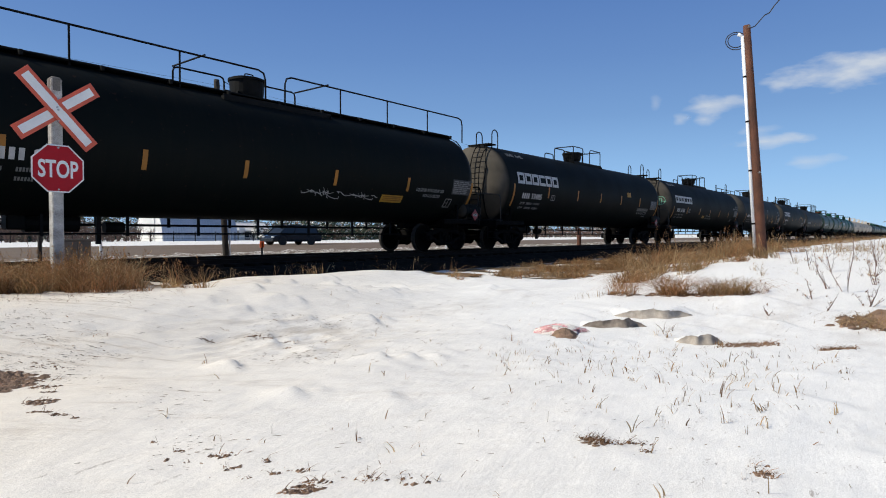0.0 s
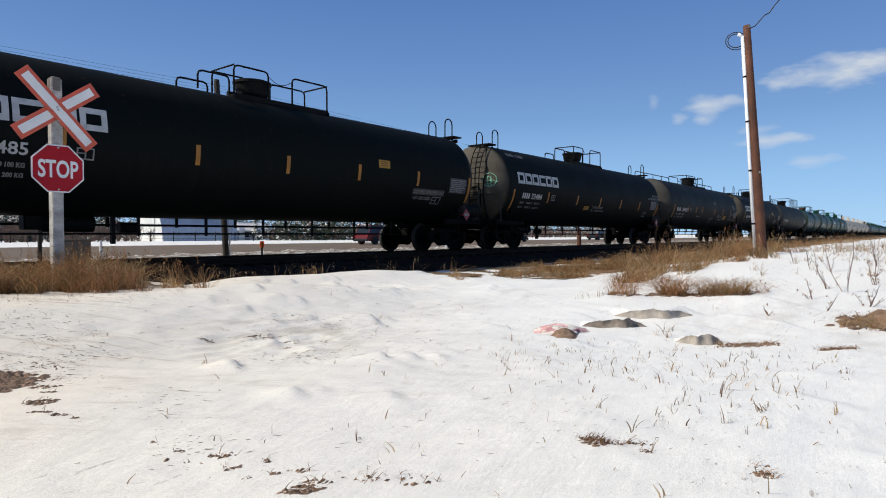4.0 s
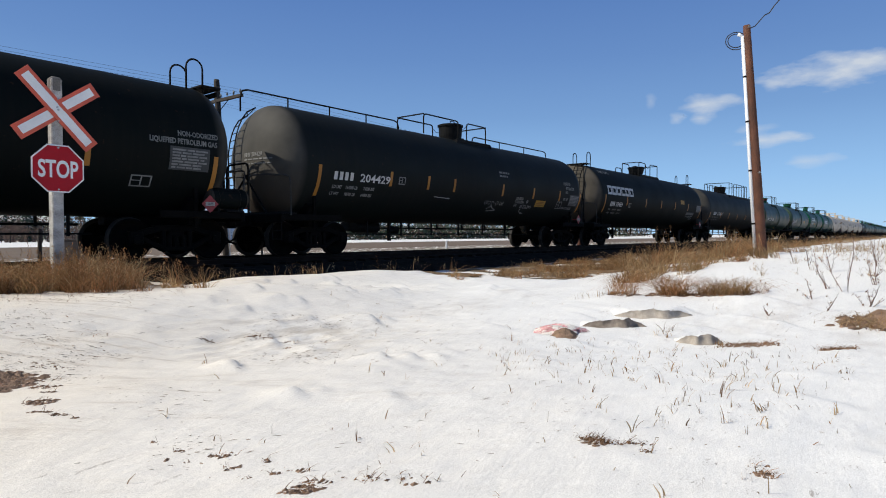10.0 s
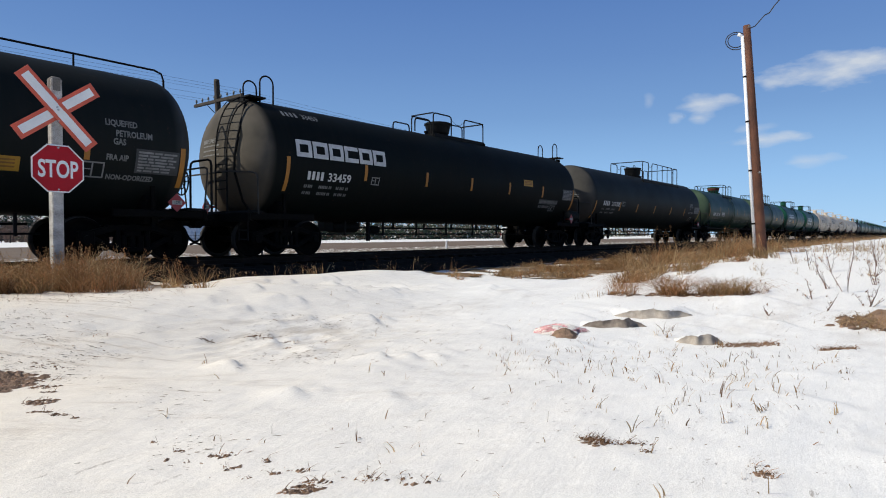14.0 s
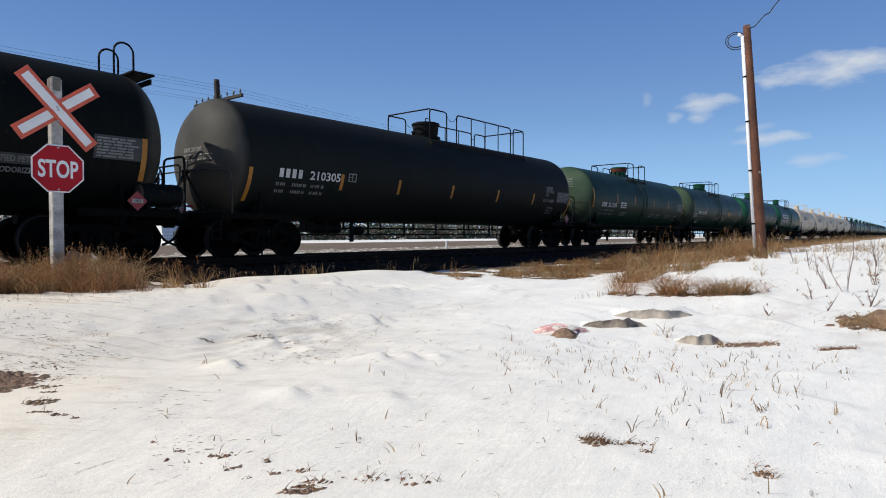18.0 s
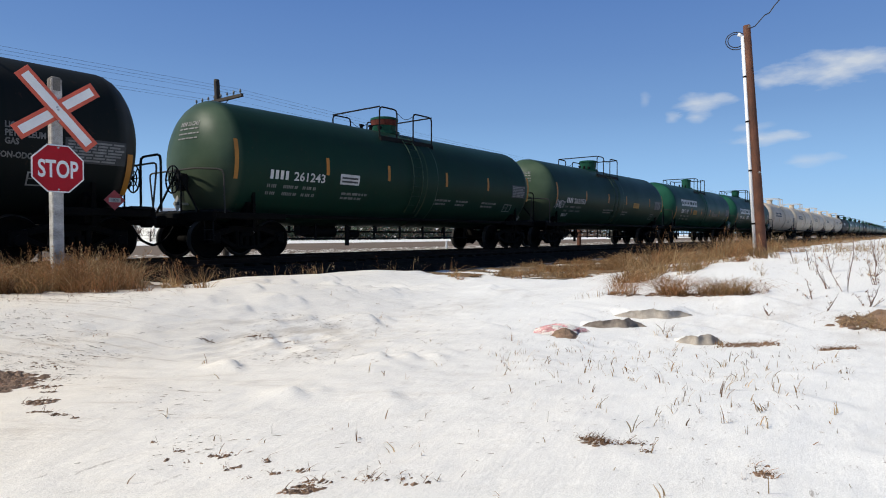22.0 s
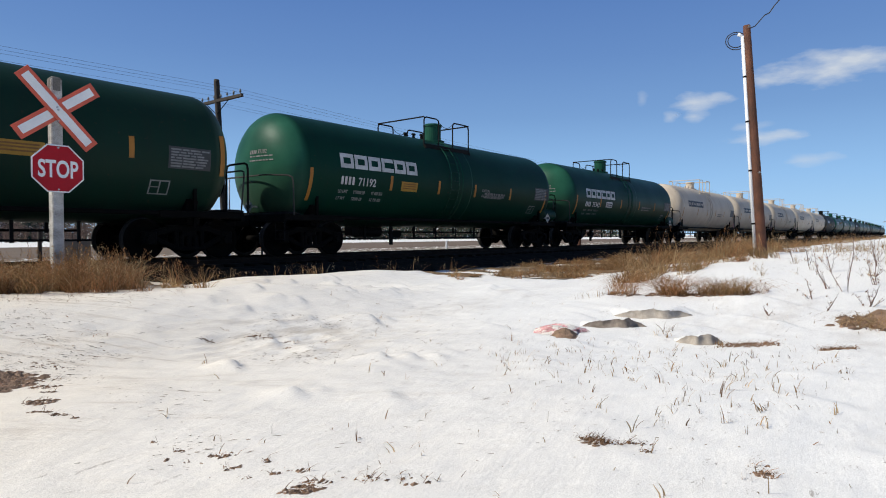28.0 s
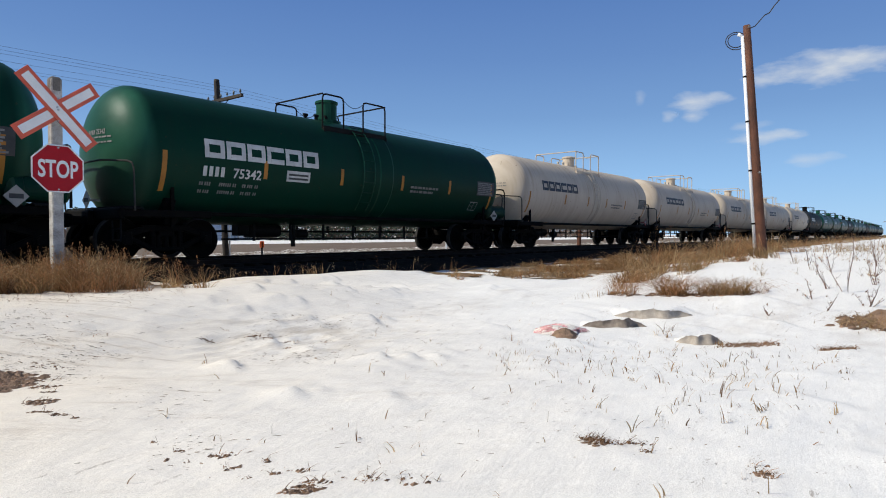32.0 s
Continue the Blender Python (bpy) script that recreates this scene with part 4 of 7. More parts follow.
def tank_car(spec, x16):
    """One tank car: spec names its paint, sizes and fittings."""
    s = Shell(spec["L"], spec["R"], spec["z"])
    key = (spec["style"], spec["paint"], spec["L"], spec.get("dome", 0.0))
    car = thing("tank_car", spec["label"], "tank car", "tank cars of the train", on_track(x16 - travel(0)))
    style, far = spec["style"], spec.get("far", False)
    coat = spec["paint"]
    bands = (0.6,) if style == "short" else ()
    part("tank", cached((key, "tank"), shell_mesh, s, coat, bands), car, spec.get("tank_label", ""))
    sets = []
    for x in ((-s.L / 2 + 1.9, s.L / 2 - 1.95) if s.back else (-s.L / 2 + 1.65, s.L / 2 - 1.65)):
        sets += truck(car, x)
    turn = pose(0, 0, 0, 0, 0, 180)
    for m in (None, turn):
        part("draft_sill", cached((key, "sill"), sill_mesh, s), car, m=m)
        part("coupler", cached((key, "coupler"), coupler_mesh, s), car, m=m)
        part("end_platform", cached((key, "walk"), walkway_mesh, s), car, m=m)
        part("end_handrail", cached((key, "endrail"), end_rail_mesh, s), car, m=m)
        part("corner_step", cached((key, "step"), sill_step_mesh, s), car, m=m)
    part("end_hoop", cached((key, "endhoop"), end_hoop_mesh, s), car, m=turn)
    part("brake_wheel", cached((key, "bw"), brake_wheel_mesh, s), car, m=turn)
    if spec.get("two_wheels"):
        part("brake_wheel", cached((key, "bw"), brake_wheel_mesh, s), car)
    part("brake_pipe", cached((key, "pipe"), under_pipe_mesh, s), car)
    for piece in ("brake_cylinder", "air_tank", "brake_lever"):
        part(piece, cached((key, piece), brake_gear_mesh, s, piece), car)
    if coat in ("green", "black") and not far:
        part("air_reservoir", cached((key, "reservoir"), reservoir_mesh, s, coat), car)
    d = spec.get("dome", 0.0)
    iron = "iron" if coat != "white" else "white"
    mid = pose(s.back, 0, 0)
    if style == "long":
        part("ladder", cached((key, "ladder"), ladder_mesh, s, -0.33, -0.71), car)
        part("ladder", cached((key, "ladder2"), ladder_mesh, s, 0.33, 0.71, 1), car)
        part("hose_pipe", cached((key, "headpipe"), head_pipe_mesh, s), car)
        part("grab_hoop", cached((key, "hoop"), hoop_mesh, s), car)
        part("grab_hoop", cached((key, "hoop2"), hoop_mesh, s, 1), car)
        part("valve_housing", cached((key, "dome"), dome_mesh, s, d, 0.32, 0.46, 0.40, coat), car, m=mid)
        part("platform_railing", cached((key, "prail"), hoop_rail_mesh, s, [(-0.85, 0.15, 1), (0.9, 2.1, 1)], 0.72, 0.5, (-0.85, 2.1)), car, m=mid)
        for sg in (-1, 1):
            part("grab_rail", cached((key, "lowrail", sg), hoop_rail_mesh, s, [(-1.8, -0.98, 1)], 0.40, 0.5, (), "iron", (sg,)), car, m=mid)
        part("platform", cached((key, "plat"), platform_mesh, s, -0.9, 2.1, 0.55), car, m=mid)
    elif style == "railed":
        y = spec["rail_y"]
        h = spec["rail_h"]
        part("ladder", cached((key, "ladder"), ladder_mesh, s, y - 0.2, y + 0.2), car)
        part("ladder", cached((key, "ladder2"), ladder_mesh, s, y - 0.2, y + 0.2, 1), car)
        if y < 0:
            part("running_board", cached((key, "board"), roof_walk_mesh, s, -s.T / 2 + s.h, s.T / 2 - s.h, y * 0.75, 0.4), car)
        part("valve_housing", cached((key, "dome"), dome_mesh, s, d, 0.40, 0.44, 0.44, coat), car, m=mid)
        part("handrail", cached((key, "rail1"), railing_mesh, s, -s.T / 2 + (-0.05 if y < 0 else 0.2), 0.4 if y < 0 else -1.9, h, y, 4), car)
        part("handrail", cached((key, "rail2"), railing_mesh, s, 1.0 if y < 0 else 2.4, s.T / 2 + 0.05, h, y, 4 if y < 0 else 3), car)
        part("platform_railing", cached((key, "prail"), hoop_rail_mesh, s, *(([(-1.6, -0.2, 1), (0.9, 2.1, 1)], h, 0.75, (-1.6, 2.1), "iron", (1,)) if y < 0 else ([(-2.2, -0.3, 1), (0.2, 1.4, 1)], h + 0.12, 0.6, (-2.2, 1.4)))), car, m=mid)
        part("platform", cached((key, "plat"), platform_mesh, s, *((-1.2, 2.1, 0.85) if y < 0 else (-0.6, 1.5, 0.75))), car, m=mid)
    elif style == "plain":
        part("valve_housing", cached((key, "dome"), dome_mesh, s, d, 0.40, 0.46, 0.40, coat), car, m=mid)
        part("platform_railing", cached((key, "prail"), hoop_rail_mesh, s, [(-1.0, -0.1, 1), (0.45, 3.9, 4), (4.1, 4.85, 1)], 0.78, 0.95, (-1.0, 4.85)), car, m=mid)
        part("platform", cached((key, "plat"), platform_mesh, s, -1.0, 4.85, 1.0), car, m=mid)
    else:
        part("valve_housing", cached((key, "dome"), dome_mesh, s, d, *((0.38, 0.42, 0.36) if coat == "olive" else (0.28, 0.28, 0.36) if coat == "white" else (0.30, 0.30, 0.50)), coat), car, m=mid)
        if spec.get("rusty"):
            part("rusty_band", cached((key, "band"), band_mesh, s, d), car, "rust-red band round the valve housing", mid)
        part("platform_railing", cached((key, "prail"), hoop_rail_mesh, s, [(-1.3 + 0.3 * d, -0.55 + 0.3 * d, 1), (0.2 + 0.3 * d, 1.1 + 0.3 * d, 1)], 0.54, 1.05, (-1.3 + 0.3 * d, 1.1 + 0.3 * d), iron), car, m=mid)
        part("platform", cached((key, "plat"), platform_mesh, s, -1.3 + 0.3 * d, 1.1 + 0.3 * d, 1.08, iron), car, m=mid)
        part("side_sill", cached((key, "sidesill"), side_sill_mesh, s), car)
        if not far:
            part("side_ladder", cached((key, "sladder"), ladder_side_mesh, s, -0.3, coat), car, m=mid)
    if style in ("railed", "plain"):
        part("lid_handle", cached((key, "lid"), lid_handle_mesh, s, d, 0.44), car, m=mid)
    marks(car, s, spec, key)
    CARS.append((car, x16, sets, spec))
    return car


def head_pipe_mesh(s):
    """A bent pipe down the head beside the ladder."""
    bm = bmesh.new()
    pts = [Vector(s.head(y, z, 0.05)) for y, z in ((-0.60, 1.34), (-0.85, 0.53), (-0.80, 0.0), (-0.76, -0.39), (-0.74, -1.05), (-0.71, -1.30))]
    add_pipe(bm, pts, 0.03)
    return finish(bm, "hose_pipe", "iron")


def scribble_mesh(s, x0, x1, a0, a1, seed, mat, loops=7, r=0.018):
    """Sprayed strokes: thin looping ribbons on the shell."""
    rnd = random.Random(seed)
    vs, fs = [], []
    for k in range(loops):
        cx, ca = x0 + (x1 - x0) * (k + 0.5) / loops, (a0 + a1) / 2
        ph, w, hh = rnd.uniform(0, 6), (x1 - x0) / loops * rnd.uniform(0.6, 1.1), (a1 - a0) / 2 * rnd.uniform(0.6, 1.0)
        n, p0 = 26, None
        fx, fa = rnd.choice((1, 1, 2)), rnd.choice((1, 2, 2))
        for i in range(n + 1):
            t = i / n * 6.5
            x, a = cx + w * 0.8 * math.sin(fx * t + ph) * 0.7, ca + hh * math.sin(fa * t + ph * 1.7)
            b = len(vs)
            vs += [s.side(x - r, a - r, 0.010), s.side(x + r, a + r, 0.010)]
            if i:
                fs.append((b - 2, b - 1, b + 1, b))
    return mesh_of("graffiti", vs, fs, mat)


TAG = (((0, 0.25), (0.014, -0.1), (0.12, 0.04), (0.2, 0.43), (0.27, 0.25), (0.32, -0.2), (0.32, -0.6)), ((0.1, 0.6), (0.2, 0.2), (0.32, 0.13), (0.4, -0.1), (0.47, -0.5)), ((0.2, 0.7), (0.21, 0.0)), ((0.36, 0.8), (0.42, -0.1), (0.47, -0.5)), ((0.44, 1.2), (0.48, 0.5), (0.5, -0.3), (0.46, 0.4), (0.54, 0.2)),
       ((0.53, 0.9), (0.55, 0.2), (0.52, -0.2), (0.57, 0.5), (0.58, -0.6), (0.62, -0.9)), ((0.4, 0.1), (0.5, 0.3), (0.6, 0.1), (0.7, 0.3)), ((0.55, -0.1), (0.65, -0.6), (0.78, -0.9), (0.85, -0.8), (0.85, -0.3)), ((0.76, 0.5), (0.86, 0.5)), ((0.8, 0.6), (0.82, 0.2)), ((0.86, 0.6), (0.92, 0.1), (1.0, -0.2)))


def tag_mesh(s, x0, x1, a0, a1, r):
    """A loose sprayed tag: long thin sweeps through a few turning points each."""
    vs, fs = [], []
    for sweep in TAG:
        pts = [Vector((x0 + (x1 - x0) * u, (a0 + a1) / 2 + (a1 - a0) * 0.5 * v)) for u, v in sweep]
        ends = [pts[0]] + pts + [pts[-1]]
        line = []
        for i in range(1, len(ends) - 2):
            p0, p1, p2, p3 = ends[i - 1:i + 3]
            for k in range(8):
                t = k / 8
                line.append(0.5 * (2 * p1 + (p2 - p0) * t + (2 * p0 - 5 * p1 + 4 * p2 - p3) * t * t + (3 * p1 - p0 - 3 * p2 + p3) * t ** 3))
        line.append(pts[-1])
        b = len(vs)
        for i, p in enumerate(line):
            d = (line[min(i + 1, len(line) - 1)] - line[max(i - 1, 0)]).normalized()
            q = Vector((-d.y, d.x)) * r * (0.5 + 0.9 * math.sin(3.1 * i / len(line)))
            vs += [s.side(p.x - q.x, p.y - q.y, 0.011), s.side(p.x + q.x, p.y + q.y, 0.011)]
        fs += [(b + 2 * i, b + 2 * i + 1, b + 2 * i + 3, b + 2 * i + 2) for i in range(len(line) - 1)]
    return mesh_of("graffiti", vs, fs, "spray")


def frame_rects(x0, x1, a0, a1, t=0.03):
    return [(x0, x1, a0, a0 + t), (x0, x1, a1 - t, a1), (x0, x0 + t, a0 + t, a1 - t), (x1 - t, x1, a0 + t, a1 - t), ((x0 + x1) / 2 - t / 2, (x0 + x1) / 2 + t / 2, a0 + t, a1 - t),
            (x0 + t, (x0 + x1) / 2, (a0 + a1) / 2, (a0 + a1) / 2 + t * 0.7)]


def marks(car, s, spec, key):
    """Stripes, lettering, panels and placards on the near side."""
    st = spec["stripe_x"]
    for i, x in enumerate(st):
        big = i in (0, len(st) - 1)
        lo, hi = spec["stripe_a"] if not big else spec.get("stripe_big", (-1.05, -0.15))
        part("reflective_stripe", patch(s, "reflective_stripe", x - 0.055, x + 0.055, lo, hi, "stripe", 0.007), car)
    ink = "dark_letter" if spec["paint"] == "white" else "letter"
    if spec.get("logo"):
        x0, x1, a0, a1 = spec["logo"]
        part("maker_mark", many_patches(s, "maker_mark", logo_rects(x0, a0, x1 - x0, a1 - a0, 6, 0.115), ink, 0.012), car, "row of plain painted block shapes")
    if spec.get("number"):
        x, a, w, dx, dw = spec["num"]
        part("mark_blocks", many_patches(s, "mark_blocks", [(x + w * i / 4, x + w * (i + 0.62) / 4, a, a + 0.22) for i in range(4)], ink, 0.012), car)
        part("lettering", lettering(s, spec["number"], dx, a, 0.31, ink, 0.012, 0.78, dw), car, "painted car number")
        if spec.get("weights"):
            for k, row in enumerate(spec["weights"]):
                for d, word in row:
                    part("lettering", lettering(s, word, x - 0.05 + d, a - 0.24 - 0.20 * k, 0.125, "print", 0.010, 0.85), car, "stencilled weight")
        else:
            part("fine_print", many_patches(s, "fine_print", weight_rows(x - 0.05, a - 0.22), "faded"), car)
    if spec.get("bars"):
        part("fine_print", many_patches(s, "fine_print", spec["bars"], "faded"), car)
    for x0, x1, a0, a1 in spec.get("band", ()):
        part("name_band", patch(s, "name_band", x0, x1, a0, a1, "panel", 0.006), car, "grey band behind a painted name")
    for text, x, a, size in spec.get("texts", ()):
        part("lettering", lettering(s, text, x, a, size, "faded", 0.010, 0.80), car, "small painted notice")
    for x0, x1, a0, a1 in spec.get("gold", ()):
        g = part("notice_panel", patch(s, "notice_panel", x0, x1, a0, a1, "gold", 0.007), car, "orange-yellow notice panel")
        part("fine_print", many_patches(s, "fine_print", [(x0 + 0.08, x1 - 0.08, a0 + (a1 - a0) * q, a0 + (a1 - a0) * q + 0.03) for q in (0.25, 0.5, 0.72)], "gold_dark", 0.011), g)
    for x0, x1, a0, a1 in spec.get("white_panel", ()):
        g = part("notice_panel", patch(s, "notice_panel", x0, x1, a0, a1, "letter", 0.007), car, "white notice panel")
        part("fine_print", many_patches(s, "fine_print", [(x0 + 0.06, x1 - 0.06, a0 + (a1 - a0) * q, a0 + (a1 - a0) * q + 0.05) for q in (0.2, 0.55)], "panel", 0.011), g)
    for x0, x1, a0, a1 in spec.get("panel", ()):
        part("stencil_panel", patch(s, "stencil_panel", x0, x1, a0, a1, "panel", 0.006), car, "grey panel of stencilled test dates")
        rows = []
        rnd = random.Random(int(x0 * 10))
        for j in range(7):
            q = a0 + (a1 - a0) * (0.08 + 0.125 * j)
            x = x0 + 0.05
            while x < x1 - 0.2:
                b = rnd.uniform(0.08, 0.32)
                rows.append((x, min(x + b, x1 - 0.04), q, q + (a1 - a0) * 0.075))
                x += b + 0.03
        part("fine_print", many_patches(s, "fine_print", rows, "print", 0.011), car)
    for x0, x1, a0, a1 in spec.get("square", ()):
        part("stencil_square", many_patches(s, "stencil_square", frame_rects(x0, x1, a0, a1), "print", 0.010), car)
    for x0, w, a in spec.get("prints", ()):
        part("fine_print", many_patches(s, "fine_print", small_print(x0, a, (w, w * 0.8), int(x0 * 7) + 50), "faded"), car)
    for x0, x1, a0, a1, seed in spec.get("spray", ()):
        part("graffiti", scribble_mesh(s, x0, x1, a0, a1, seed, "spray", 8, 0.014) if spec["paint"] == "olive" else tag_mesh(s, x0, x1, a0, a1, 0.009), car, "silver-white sprayed strokes")
    e = s.T / 2 - s.h
    kind = spec.get("placard", "placard_red")
    if spec["paint"] != "olive":
        placard(s, car, spec.get("placard_x", 7.5) + s.back, -s.R + 0.02, 1.24, kind, "side")
    py, pz = spec.get("head_sign", (0.25, -1.2))
    placard(s, car, -s.T / 2 - 0.06, py, s.zc + pz, kind, "end")
    y0, y1, z0, z1 = spec["head_print"]
    rnd = random.Random(int(y0 * 100) + 7)
    n = max(2, round((z1 - z0) / 0.13))
    bars = []
    for i in range(1, n):
        y, z = y0, z1 - (z1 - z0) * (i + 0.5) / n
        while y > y1 + 0.05:
            w = rnd.uniform(0.06, 0.2)
            bars.append((max(y - w, y1), y, z - 0.016, z + 0.016))
            y -= w + 0.03
    part("fine_print", head_patch(s, bars, "print", "fine_print"), car)
    if spec.get("number"):
        vs, fs = glyphs(spec["number"], 0.15, 0.85, 0.003)
        part("lettering", mesh_of("lettering", [s.head(y0 - 0.30 - u, z1 - 0.1 + v, 0.010) for u, v in vs], fs, "print"), car, "painted car number")
        part("mark_blocks", head_patch(s, [(y0 - 0.07 * i - 0.045, y0 - 0.07 * i, z1 - 0.1, z1) for i in range(4)], "print", "mark_blocks"), car)
    if spec.get("top_num"):
        x, a = spec["top_num"]
        part("mark_blocks", many_patches(s, "mark_blocks", [(x + 0.14 * i, x + 0.14 * i + 0.08, a, a + 0.2) for i in range(4)], "print", 0.012), car)
        part("lettering", lettering(s, spec["number"], x + 0.65, a, 0.29, "print", 0.012, 0.8), car, "painted car number")
    for text, x, a, size, lean in spec.get("tags", ()):
        vs, fs = glyphs(text, size, 1.0, -0.004)
        part("graffiti", mesh_of("graffiti", [s.side(x + u + lean * v, a + v + 0.012 * math.sin(u * 9), 0.011) for u, v in vs], fs, "spray"), car, "silver-white sprayed word")
    for pts in spec.get("strokes", ()):
        part("graffiti", stroke_mesh(s, pts, 0.013), car, "silver-white sprayed stroke")
    if spec.get("chalk"):
        part("chalk_mark", chalk_mesh(s), car, "pale green sprayed circle")
    if spec.get("bracket"):
        part("bracket", cached((key, "bracket"), bracket_mesh, s), car)


def stroke_mesh(s, pts, r):
    """A sprayed line on the shell through the points (x, a), its corners rounded."""
    line = bend([(x, a, 0) for x, a in pts], 0.08)
    vs, fs = [], []
    for i, p in enumerate(line):
        d = (line[min(i + 1, len(line) - 1)] - line[max(i - 1, 0)]).normalized()
        q = Vector((-d.y, d.x, 0)) * r
        vs += [s.side(p.x - q.x, p.y - q.y, 0.011), s.side(p.x + q.x, p.y + q.y, 0.011)]
        if i:
            b = 2 * i
            fs.append((b - 2, b - 1, b + 1, b))
    return mesh_of("graffiti", vs, fs, "spray")


def chalk_mesh(s):
    bm = bmesh.new()
    for cy, cz, r, a0, a1 in ((-1.0, 0.12, 0.25, 0.3, 6.4), (-0.96, 0.10, 0.13, 1.0, 5.2)):
        add_pipe(bm, [s.head(cy + r * math.cos(a0 + (a1 - a0) * i / 14), cz + r * math.sin(a0 + (a1 - a0) * i / 14), 0.004) for i in range(15)], 0.016, 4)
    for p, q in (((-1.3, 0.06), (-0.72, 0.10)), ((-0.94, 0.26), (-0.96, -0.14)), ((-1.05, 0.26), (-1.06, -0.12))):
        add_pipe(bm, [s.head(p[0] + (q[0] - p[0]) * i / 4, p[1] + (q[1] - p[1]) * i / 4, 0.004) for i in range(5)], 0.014, 4)
    return finish(bm, "chalk_mark", "chalk")


def bracket_mesh(s):
    """The A-frame before the foot of the head."""
    bm = bmesh.new()
    x = -s.L / 2 + 0.40
    apex = Vector((x, -0.08, 2.06))
    for foot in ((x, 0.95, 1.1), (x, -1.0, 1.1)):
        add_rod(bm, apex, foot, 0.026, 6)
    add_rod(bm, apex, s.head(-0.1, -0.35, 0.02), 0.03, 6)
    add_box(bm, apex, (0.08, 0.16, 0.10), 0.01)
    return finish(bm, "bracket", "iron")


BLACK = dict(style="long", top_num=(-8.0, 1.20), head_sign=(0.25, -1.23), placard_x=7.34, head_print=(0.54, -0.24, 0.0, 0.46), paint="black", L=18.05, R=1.55, z=2.49, logo=(-7.9, -4.57, 0.04, 0.48), num=(-7.5, -0.52, 0.60, -6.81, 0.86),
             stripe_x=(-8.15, -5.38, -2.62, -0.13, 2.38, 4.96, 7.72), stripe_a=(-0.42, 0.02), stripe_big=(-0.88, 0.01), square=[(-5.14, -4.81, -0.52, -0.29), (5.85, 6.3, -1.0, -0.73)], panel=[(6.62, 7.56, -0.56, -0.06)])
RAILED = dict(style="railed", head_sign=(0.25, -1.23), placard_x=7.31, head_print=(0.1, -0.9, -0.15, 0.2), paint="black", R=1.55, z=2.49, stripe_a=(-0.62, -0.2))
SHORT = dict(style="short", head_sign=(0.0, -1.03), placard_x=6.14, head_print=(0.1, -0.67, 0.44, 0.9), R=1.52, z=2.33, stripe_a=(-0.5, -0.05), placard="placard_white", bracket=True, panel=[(5.2, 6.3, -0.40, 0.1)], square=[(4.95, 5.4, -0.98, -0.64)], prints=[(1.6, 1.4, -0.35)])
GREEN = dict(SHORT, bracket=False, head_print=(0.0, -0.85, 0.1, 0.43), paint="green", L=14.81, logo=(-5.48, -2.22, 0.05, 0.45), num=(-5.44, -0.40, 0.56, -4.78, 0.72), stripe_x=(-6.5, -3.39, -1.07, 1.0, 3.35, 6.1), stripe_a=(-0.47, -0.04), stripe_big=(-0.93, -0.04))
